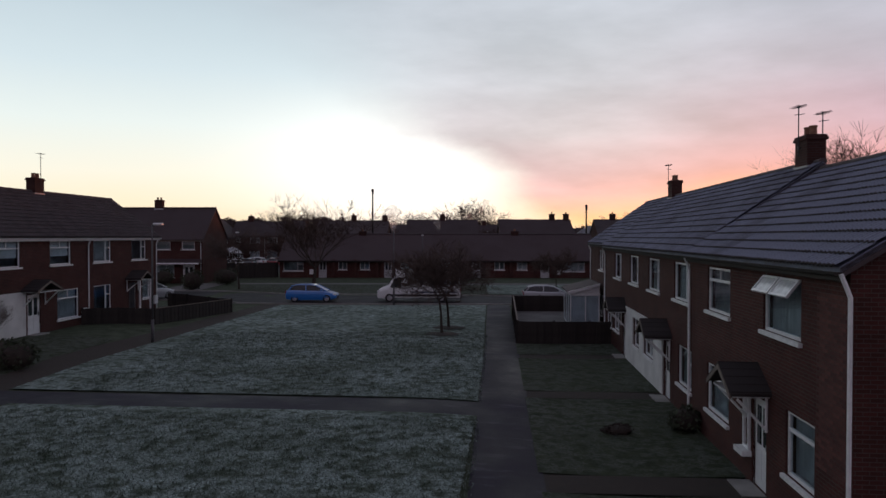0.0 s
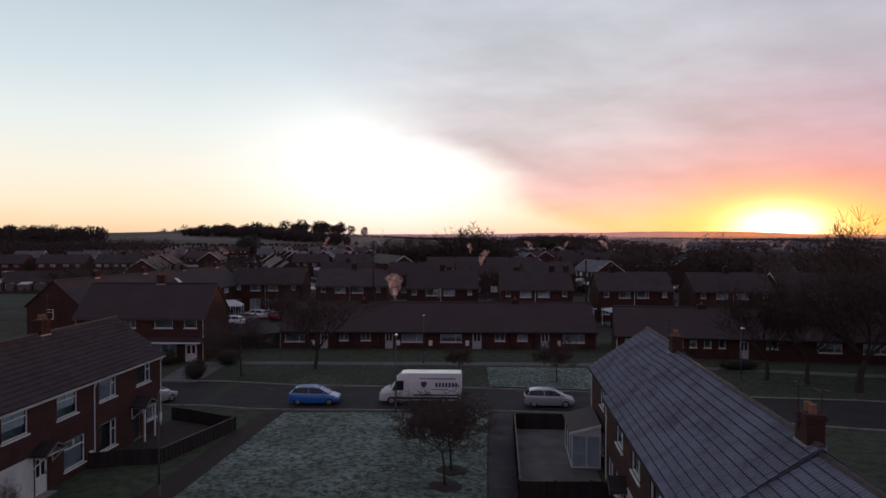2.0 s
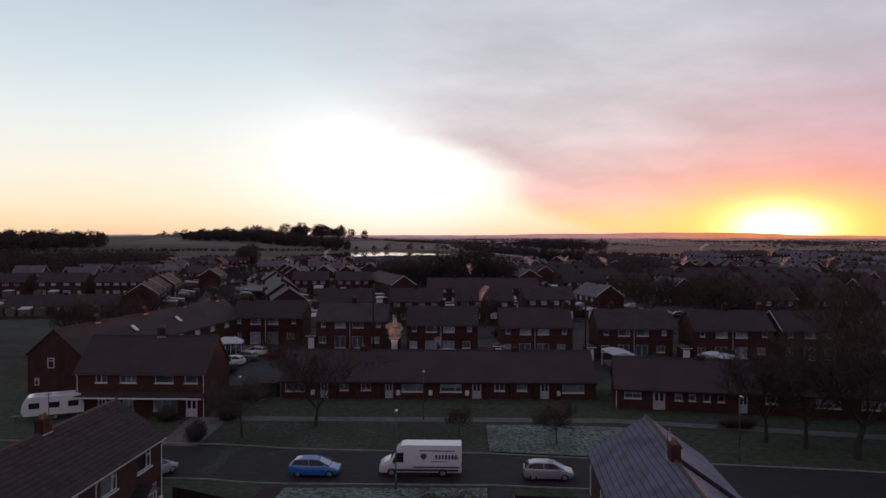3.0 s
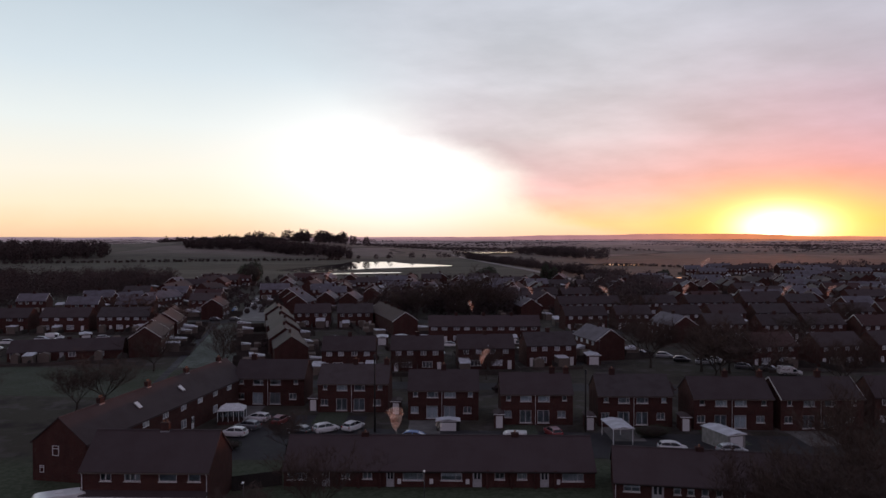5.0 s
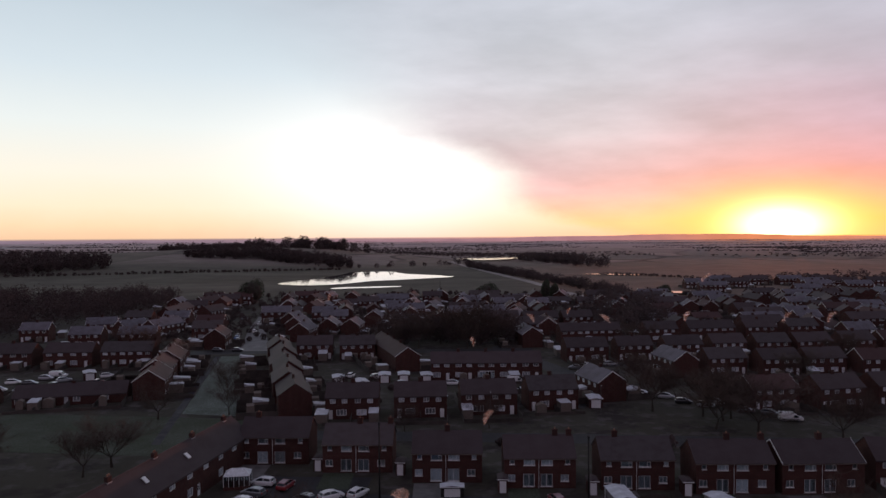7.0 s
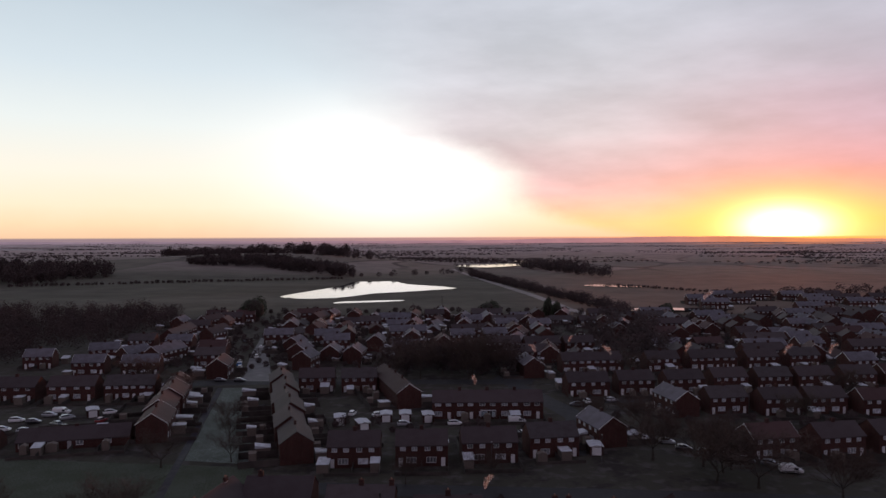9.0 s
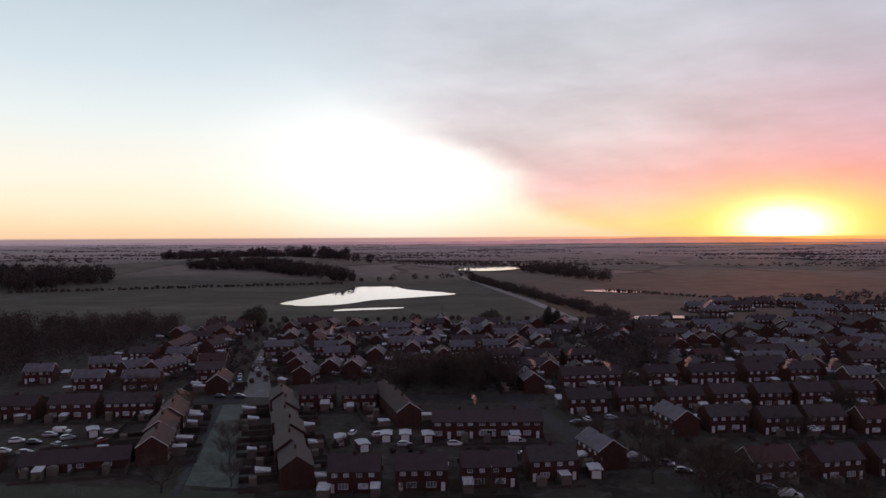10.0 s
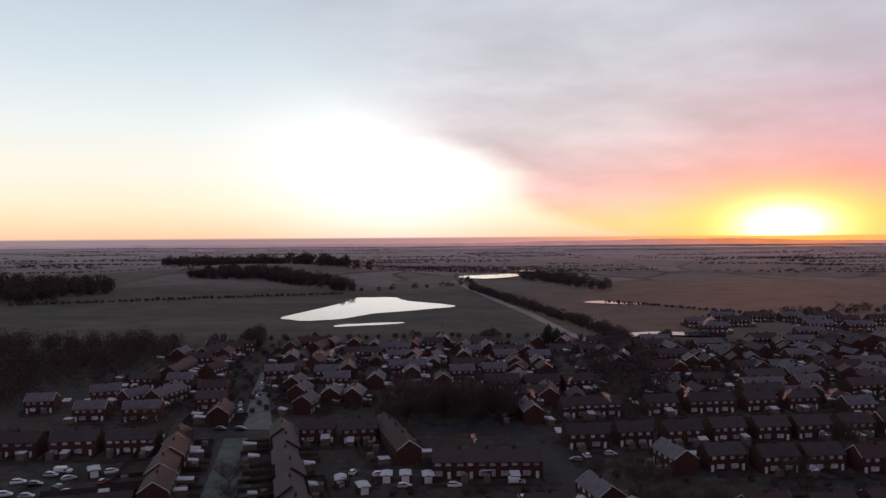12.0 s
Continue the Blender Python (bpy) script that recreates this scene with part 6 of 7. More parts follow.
WHITE_ROOF = simple("frosted_sheet", (0.5, 0.52, 0.57), 0.7, vary=0.2, scale=1.0)
shed(24.6, 102.8, 5, 3.0, 5.5, 2.4, UPVC, WHITE_ROOF, "white open-fronted carport with a frosted roof", open_front=True)
shed(40.0, 99.6, 18, 3.0, 5.6, 2.3, CONCRETE, WHITE_ROOF, "white garage with a pale frosted roof")
shed(-1.2, 110.5, 0, 3.6, 1.6, 1.6, TIMBER, WHITE_ROOF, "low timber shed with a frosted roof")
for i, (x, y, a) in enumerate(((-19.0, 199.5, 4), (-13.6, 200.0, 4), (-7.0, 199.0, 6), (-31.5, 196.0, 10), (-24.0, 190.0, 20), (34.0, 168.5, 0), (-105.0, 205.0, 30), (60.5, 249.0, 4))):
    shed(x, y, a, 3.2, 4.6, 2.2, BRICK_DARK, WHITE_ROOF, "brick garage with a white door and frosted roof")
for x, y, a in ((8.0, 112.2, -2), (22.2, 111.0, -2), (-9.0, 121.0, -3), (-23.6, 123.5, -3), (37.0, 110.4, -3)):
    shed(x, y, a, 1.5, 2.6, 2.2, BRICK, SLATE, "small brick side porch with a white door", "side porches")


def caravan():
    root = thing("caravan", -42.2, 76.9, land_height(-43, 76), 205, "white touring caravan parked beside the houses", "caravan")
    bm = bmesh.new()
    prism(bm, [(-2.9, 0.55), (2.8, 0.55), (3.05, 1.1), (2.9, 1.9), (2.45, 2.5), (1.9, 2.62), (-2.5, 2.62), (-2.85, 2.4), (-2.98, 1.2)], -1.1, 1.1)
    part("body", bm, PAINT["white"], root, bevel=0.06)
    for x0, x1 in ((1.3, 2.3), (-0.6, 0.4), (-2.4, -1.4)):
        for s in (-1, 1):
            put("window", slab("window", CAR_GLASS, x0, s * 1.11 - 0.015, 1.35, x1, s * 1.11 + 0.015, 1.95), root)
    bm = bmesh.new()
    prism(bm, [(2.98, 1.2), (3.06, 1.25), (2.93, 1.85), (2.86, 1.82)], -0.9, 0.9)
    part("front_window", bm, CAR_GLASS, root)
    bm = bmesh.new()
    tube(bm, (2.8, 0.4, 0.55), (4.1, 0, 0.5), 0.04, 0.04, 6)
    tube(bm, (2.8, -0.4, 0.55), (4.1, 0, 0.5), 0.04, 0.04, 6)
    part("drawbar", bm, METAL, root)
    put("roof_hatch", slab("roof_hatch", UPVC, -0.4, -0.35, 2.62, 0.4, 0.35, 2.74), root)
    add_wheels(root, (-0.2,), 0.98, 0.33)
    bm = bmesh.new()
    tube(bm, (3.6, 0, 0.0), (3.6, 0, 0.55), 0.04, 0.04, 6)
    part("jockey_wheel", bm, DARK_METAL, root)


caravan()


# ---------------------------------------------------------------- trees and shrubs close by
T_FAR = (31, 16.0, 0.8, 0.42, 0.2, 1.0, 0.0, 0.035)
T_SMALL, T_MID, T_BIG, T_TALL, T_SPREAD = (3, 5.4, 0.95, 0.09, 0.42, 1.15, 0.4), (5, 9.5, 0.75, 0.24, 0.26, 1.05, 0.0), (9, 16.0, 0.7, 0.42, 0.25, 1.25, 0.0, 0.014), (14, 13.0, 0.5, 0.3, 0.3, 1.15, 0.0, 0.015), (21, 12.0, 0.85, 0.34, 0.22, 1.15, 0.0, 0.015)
for x, y, s in ((-0.05, 39.4, 1.0), (0.35, 42.2, 1.02)):
    tree(T_SMALL, x, y, land_height(x, y), x * 60, s, "small bare tree with a dense round head on the green", "young trees on the green")
    bm = bmesh.new()
    rim = [bm.verts.new((0.95 * math.cos(k * 0.3142) * (1 + 0.12 * math.sin(k * 2.3)), 0.9 * math.sin(k * 0.3142) * (1 + 0.12 * math.cos(k * 1.7)), 0.07)) for k in range(20)]
    hub = bm.verts.new((0, 0, 0.14))
    for k in range(20):
        bm.faces.new((rim[k], rim[(k + 1) % 20], hub))
    tagged(part("soil_ring", bm, SOIL, None, m=pose(x, y, land_height(x, y) + 0.012)), label="bare dark soil round a tree", category="soil", kind="structure")
for key, x, y, s in ((T_MID, -13.3, 73.5, 1.0), (T_SMALL, -19.8, 69.5, 1.25), (T_SMALL, 10.7, 67.6, 0.85), (T_SMALL, 1.5, 70.5, 0.6), (T_BIG, 37.4, 64.0, 0.95), (T_TALL, 31.3, 69.0, 0.85), (T_TALL, 34.2, 67.0, 0.9), (T_BIG, 44.5, 69.5, 1.08), (T_SPREAD, 52.0, 66.0, 1.1),
                     (T_BIG, 58.0, 72.0, 0.9), (T_SPREAD, 48.0, 60.0, 1.0), (T_FAR, 9.8, 266.0, 1.27), (T_FAR, -1.9, 272.0, 1.08), (T_FAR, -15.6, 268.0, 1.06),
                     (T_MID, -63.0, 121.0, 1.0), (T_SPREAD, -60.5, 126.5, 0.95), (T_SPREAD, -65.6, 160.2, 0.9), (T_MID, -56.0, 180.0, 0.9), (T_MID, -50.6, 164.0, 0.85), (T_SPREAD, -61.4, 197.5, 0.75),
                     (T_BIG, 58.0, 160.0, 0.85), (T_SPREAD, 63.6, 158.0, 1.1), (T_BIG, 48.0, 165.0, 0.8), (T_SPREAD, 52.0, 190.0, 1.0), (T_BIG, 77.5, 138.0, 0.8), (T_SPREAD, 7.9, 261.0, 1.0), (T_SPREAD, -20.9, 256.5, 1.0), (T_MID, -10.0, 262.0, 1.3), (T_BIG, 20.0, 268.0, 0.9),
                     (T_FAR, 57.0, 149.5, 0.85), (T_FAR, 64.5, 146.0, 0.95), (T_FAR, 61.0, 156.0, 0.8), (T_FAR, 41.0, 197.0, 0.6), (T_FAR, 98.0, 196.0, 0.7), (T_FAR, 70.0, 262.0, 0.7), (T_FAR, 128.0, 228.0, 0.7), (T_FAR, -88.0, 232.0, 0.65), (T_FAR, -108.0, 250.0, 0.8),
                     (T_MID, -9.0, 149.0, 0.7), (T_MID, 9.0, 151.0, 0.8), (T_MID, -22.0, 98.0, 0.7), (T_SPREAD, -72.0, 100.0, 1.0), (T_SPREAD, -82.0, 118.0, 1.1), (T_BIG, -90.0, 104.0, 0.9)):
    tree(key, x, y, land_height(x, y), x * 37 + y, s)


def bush(name, x, y, rx, ry, h, label, mat=None, per=260, leaf=0.07, category="shrub"):
    z = land_height(x, y)
    root = thing(name, x, y, z, 0, label, category, "garden shrubs")
    me = leaf_mass("leaves", [(0, 0, h * 0.5, rx, ry, h * 0.52), (0.25 * rx, 0.2 * ry, h * 0.6, rx * 0.7, ry * 0.7, h * 0.5), (-0.3 * rx, -0.1 * ry, h * 0.45, rx * 0.75, ry * 0.8, h * 0.48)], leaf, int(x * 10 + y * 100), mat or HEDGE, per)
    put("leaves", me, root)
    bm = bmesh.new()
    for k in range(5):
        w = k * 1.3
        tube(bm, (0.05 * math.cos(w), 0.05 * math.sin(w), -0.05), (rx * 0.6 * math.cos(w), ry * 0.6 * math.sin(w), h * 0.75), 0.025, 0.01, 5)
    bmesh.ops.create_icosphere(bm, subdivisions=2, radius=1.0, matrix=Matrix.Translation((0, 0, h * 0.48)) @ Matrix.Diagonal((rx * 0.78, ry * 0.78, h * 0.44, 1)))
    part("stem_clump", bm, SOIL, root)


bush("shrub", -16.9, 28.4, 0.8, 0.8, 1.15, "dark clipped evergreen shrub by the path", per=420)
bush("shrub", -17.9, 28.9, 0.75, 0.7, 1.05, "dark clipped evergreen shrub by the path", per=420)
bush("shrub", -23.8, 68.0, 1.15, 1.15, 2.0, "dense rounded evergreen shrub by the driveway", per=500, leaf=0.09)
bush("shrub", -23.0, 76.0, 1.5, 1.2, 1.7, "loose dark shrub beside the houses", per=400, leaf=0.09)
bush("shrub", -29.5, 75.5, 1.2, 1.0, 1.6, "loose dark shrub before the houses", per=400, leaf=0.09)
bush("shrub", 7.0, 20.6, 0.5, 0.55, 0.75, "dark low shrub against the brick wall", per=260)
bush("shrub", 5.0, 20.4, 0.5, 0.4, 0.28, "dark clump of dead plants on the lawn", SOIL, per=200, leaf=0.05)
bush("shrub", -30.5, 101.0, 1.6, 1.2, 1.3, "untidy dark shrubs at the edge of the parking court", per=300, leaf=0.1)
bush("shrub", 31.5, 107.0, 3.2, 0.9, 1.9, "clipped dark hedge between two gardens", per=700, leaf=0.1)
bush("shrub", 30.5, 73.5, 2.6, 0.9, 1.1, "russet clipped hedge before the bungalows", per=500, leaf=0.08)
for x, y, r, h in ((-121.0, 447.0, 8.0, 15.0), (27.0, 452.0, 7.5, 11.0), (64.0, 452.0, 3.0, 13.0), (69.0, 449.0, 3.0, 11.0), (140.0, 455.0, 5.0, 9.0)):
    bush("evergreen_tree", x, y, r, r, h, "dark dense evergreen tree at the edge of the fields", per=900, leaf=0.55, category="tree")
tree(T_MID, -20.9, 33.0, 0.0, 40, 0.24, "small bare ornamental tree against a white wall", "young trees on the green")

# ---------------------------------------------------------------- the estate beyond
def semi_holes(L):
    k = L / 12.2
    return [("w", 0.9 * k, 3.9, 0.75, 1.1, "sash"), ("w", 3.3 * k, 3.75, 1.8, 1.25, "side"), ("w", 6.3 * k, 3.75, 1.85, 1.25, "side"), ("w", 10.4 * k, 3.9, 0.75, 1.1, "sash"),
            ("w", 0.5 * k, 1.15, 1.25, 1.1, "two"), ("w", 3.2 * k, 0.3, 1.85, 2.05, "two"), ("w", 6.2 * k, 0.3, 1.9, 2.05, "two"), ("w", 9.6 * k, 1.15, 1.3, 1.1, "two")]


for i, (x, y, yaw, L, mid) in enumerate(((-37.8, 127.6, -1, 12.6, 0.2), (-21.9, 122.8, -1, 12.2, 0.5), (-6.0, 117.4, -1, 11.7, 0.5), (9.2, 114.5, -1, 11.6, 0.75), (24.7, 113.3, -1, 11.8, 0.25), (39.3, 111.3, -1, 12.4, 0.5), (52.8, 110.8, 2, 13.2, 0.6))):
    house("semi_detached_houses", "pair of red-brick houses with white windows, seen from their gardens", x, y, yaw, L, 8.0, 5.15, 7.75, semi_holes(L), z0=0.3, roof=(SLATE, TILE_BROWN, SLATE)[i % 3], chimneys=(L * mid, L * 0.95) if i % 2 else (L * mid,),
          pipes=(L * 0.48,), group="paired brick houses", eave_trim=PALE_TIMBER, verge_trim=UPVC if i == 6 else TILE_BROWN, lite=True, cap=0.9, pots=1, drapes=("net", "sides", "", "net"))
    strip("garden", [(x + 0.3, y - 8.5), (x + 0.3, y - 0.5)], [(x + L * 0.46, y - 8.5), (x + L * 0.46, y - 0.5)], GREEN if i % 2 else PAVING, 0.05, "back garden plot", "garden")


def row_holes(L, unit):
    out = []
    n = max(1, round(L / unit))
    for i in range(n):
        u = L * i / n
        w = L / n
        out += [("w", u + 0.12 * w, 3.75, min(1.7, 0.3 * w), 1.2, "two"), ("w", u + 0.6 * w, 3.75, min(1.5, 0.26 * w), 1.2, "two"), ("w", u + 0.1 * w, 0.85, min(2.2, 0.38 * w), 1.4, "three"),
                ("d", u + 0.68 * w, 0.95, 2.05, UPVC, "panel")]
    return out


def pair_holes(L):
    """A handed pair: doors at the outer ends, wide windows between."""
    return [("w", L * k, 3.6, 1.25, 1.15, "two") for k in (0.09, 0.31, 0.56, 0.79)] + [("w", L * k, 0.85, L * 0.19, 1.35, "three") for k in (0.21, 0.59)] + [("d", L * k, 0.95, 2.05, UPVC, "panel") for k in (0.06, 0.87)]


FAR, SPOTS = {}, []
DARK_LABELS = {"terrace": "brick terrace with a dark roof and white windows", "pair": "pair of small brick houses with white windows", "bungalow": "low brick bungalow with a dark roof"}


def far_house(kind, x, y, yaw, L, roof=None, dz=0.0, unit=6.2):
    """A house of the estate, built once for each kind and length and then copied."""
    roof = roof or SLATE
    key = (kind, round(L), roof.name)
    SPOTS.append((x, y, yaw, round(L)))
    m = pose(x, y, land_height(x, y) - 0.02 + dz, 0, 0, yaw)
    if key not in FAR:
        LL = round(L)
        if kind == "bungalow":
            holes = [("w", LL * k / 4 + 0.6, 0.85, 1.7, 1.25, "two") for k in range(4)] + [("d", LL / 2 - 1.4, 0.95, 2.05, GREY_DOOR, "panel")]
            FAR[key] = house("bungalow", DARK_LABELS[kind], 0, 0, 0, LL, 7.5, 2.5, 4.9, holes, roof=roof, chimneys=(LL * 0.5,), pots=0, cap=0.4, lite=True, full=False, group="far houses", category="bungalow", drapes=("net", ""))
        else:
            FAR[key] = house("terraced_houses" if kind == "terrace" else "semi_detached_houses", DARK_LABELS[kind], 0, 0, 0, LL, 7.6, 5.1, 7.7, pair_holes(LL) if kind == "pair" else row_holes(LL, unit), roof=roof, verge_trim=UPVC if roof in (PALE_TILE, RED_TILE) else None,
                             chimneys=[LL * (k + 1) / (round(LL / 12.4) + 1) for k in range(max(1, round(LL / 12.4)))], pots=0, cap=0.8, lite=True, full=False, group="far houses", drapes=("net", "", ""))
        FAR[key].matrix_basis = m
        return FAR[key]
    return copy_thing(FAR[key], m)


for kind, x, y, yaw, L, roof in (
        # the row beyond the semis
        ("pair", -27.5, 159.4, 2, 12, SLATE), ("pair", -12.0, 160.4, 2, 12, SLATE), ("pair", 3.3, 162.3, 4, 13, SLATE), ("pair", 19.4, 166.3, 8, 12, TILE_BROWN),
        ("terrace", -4.4, 203.0, 1, 32, SLATE),
        # left side
        ("bungalow", -106.0, 172.0, 14, 26, SLATE), ("bungalow", -136.0, 166.0, 12, 26, SLATE), ("terrace", -147.0, 224.8, 3, 15, SLATE), ("terrace", -128.7, 226.3, 5, 15, SLATE), ("terrace", -111.0, 227.7, 5, 16, TILE_BROWN),
        ("pair", -170.3, 283.3, 9, 11, PALE_TILE), ("pair", -143.5, 269.5, 6, 12, PALE_TILE), ("pair", -124.4, 269.1, 9, 14, PALE_TILE), ("pair", -81.6, 262.5, 97, 14, RED_TILE), ("pair", -131.0, 290.0, 60, 12, PALE_TILE),
        ("pair", -152.0, 300.0, 20, 12, PALE_TILE), ("pair", -89.4, 346.3, 10, 14, PALE_TILE), ("pair", -118.0, 301.0, 80, 11, PALE_TILE),
        # middle
        ("pair", -50.3, 239.2, 6, 12, SLATE), ("pair", -35.8, 238.9, 8, 12, TILE_BROWN), ("terrace", -8.0, 217.0, 107, 38, RED_TILE), ("pair", 34.0, 186.4, -75, 13, PALE_TILE), ("pair", 36.0, 263.0, 97, 14, PALE_TILE),
        ("pair", -66.4, 317.8, 80, 11, PALE_TILE), ("pair", -60.4, 300.0, 80, 11, PALE_TILE), ("pair", -53.9, 278.8, 80, 11, PALE_TILE), ("pair", -45.1, 294.6, 90, 11, PALE_TILE), ("pair", -35.6, 292.4, 84, 11, PALE_TILE),
        ("pair", -29.3, 325.1, 88, 11, PALE_TILE), ("terrace", -29.0, 358.7, 7, 19, PALE_TILE), ("pair", -15.5, 390.4, 82, 12, PALE_TILE), ("pair", 2.2, 324.2, 94, 11, RED_TILE),
        ("terrace", 17.5, 319.0, 6, 16, SLATE), ("terrace", 35.0, 316.2, 7, 16, SLATE), ("pair", 52.9, 318.0, 10, 14, SLATE),
        # right side
        ("pair", 39.4, 231.0, 6, 14, SLATE), ("pair", 56.7, 233.8, 5, 12, SLATE), ("pair", 72.9, 234.8, 7, 13, SLATE), ("pair", 89.7, 238.4, 6, 12, SLATE), ("pair", 105.0, 239.4, 5, 12, TILE_BROWN), ("pair", 119.2, 240.5, 7, 13, SLATE),
        ("pair", 136.0, 243.0, 6, 12, SLATE), ("pair", 151.0, 245.0, 6, 12, RED_TILE), ("pair", 153.0, 270.0, 8, 12, PALE_TILE), ("terrace", 44.1, 271.1, 7, 24, SLATE), ("pair", 77.5, 274.6, 6, 13, SLATE), ("terrace", 95.0, 277.0, 6, 19, SLATE), ("pair", 118.0, 279.0, 6, 13, SLATE), ("pair", 136.0, 282.0, 6, 13, TILE_BROWN),
        ("pair", 77.1, 207.8, 8, 12, TILE_BROWN), ("pair", 92.1, 206.0, 7, 12, SLATE), ("pair", 106.0, 207.3, 6, 12, SLATE), ("pair", 120.5, 205.0, 4, 13, RED_TILE), ("pair", 136.0, 207.0, 4, 13, SLATE),
        ("pair", 63.0, 217.6, -79, 14, PALE_TILE), ("pair", 71.5, 164.8, 11, 12, RED_TILE), ("pair", 87.6, 165.5, 11, 12, SLATE), ("pair", 103.0, 168.4, 12, 12, SLATE), ("pair", 118.5, 171.5, 12, 12, TILE_BROWN),
        ("pair", 68.5, 112.5, -6, 12, SLATE), ("pair", 84.0, 111.0, -8, 12, TILE_BROWN),
        ("terrace", 121.9, 446.0, 3, 19, PALE_TILE), ("terrace", 191.6, 447.6, 10, 19, SLATE), ("terrace", 252.0, 465.0, -95, 38, SLATE), ("pair", 131.0, 367.2, 80, 12, PALE_TILE), ("bungalow", 144.0, 302.0, 0, 17, PALE_TILE)):
    far_house(kind, x, y, yaw, L, roof)
# terraces end-on beside the long green, each house stepped from the next
for x, y, yaw, n, L, roof in ((-31.2, 163.2, 105, 6, 14, SLATE), (-72.0, 180.5, 103, 4, 15, RED_TILE)):
    for i in range(n):
        p = pose(x, y, 0, 0, 0, yaw) @ Vector((L * i, 0.75 * (i % 2), 0))
        far_house("terrace", p.x, p.y, yaw, L - 0.1, roof, 0.28 * (i % 3))

# closes and streets towards the fields
rng = random.Random(11)
PLACED = list(SPOTS)
for y in (290, 309, 328, 347, 366, 385, 404, 423, 442, 461):
    x0 = -150
    x1 = 0.64 * y + 6
    x = x0 + rng.uniform(0, 10)
    while x < x1:
        wood = 60 < x < 92 and y < 420 or (-22 < x < 8 and y < 310)
        street = -100 < x + (y - 318) * 0.19 < -74
        limit = 455 if x < 100 or x > 195 else 438
        taken = any(math.hypot(x + 6 - a - 6 * math.cos(radians(w)), y + 3 - b - 6 * math.sin(radians(w))) < 14 for a, b, w, _ in PLACED)
        if not wood and not street and not taken and y < limit and rng.random() < 0.93:
            kind = rng.choice(("pair", "pair", "bungalow", "terrace"))
            L = {"pair": 12, "bungalow": 14, "terrace": 19}[kind]
            yaw = rng.choice((4, 8, 6, 86, 90, 96, 80, 74)) + rng.uniform(-4, 4)
            far_house(kind, x, y + rng.uniform(-5, 5), yaw, L, rng.choice((SLATE, PALE_TILE, PALE_TILE, RED_TILE, TILE_BROWN)))
            x += (L if abs(yaw) < 45 else 9) + rng.uniform(3, 8)
        else:
            x += 9
for y in (480, 505, 530, 556):
    x = 175 + rng.uniform(0, 8)
    while x < 330:
        if rng.random() < 0.75:
            far_house("terrace", x, y + rng.uniform(-4, 4), rng.choice((0, 6, -8)), 19, rng.choice((SLATE, PALE_TILE)))
        x += 24 + rng.uniform(0, 8)
# cars along the far streets
for k in range(70):
    c = rng.choice(("white", "silver", "grey", "black", "white", "red"))
    x, y = rng.uniform(-110, 190), rng.choice((299, 318, 337, 356, 375, 394, 413, 432)) + rng.uniform(-2, 2)
    copy_thing(lite_cars[c], on_land(x, y, rng.choice((0, 90, 180, 10)), 0.03))


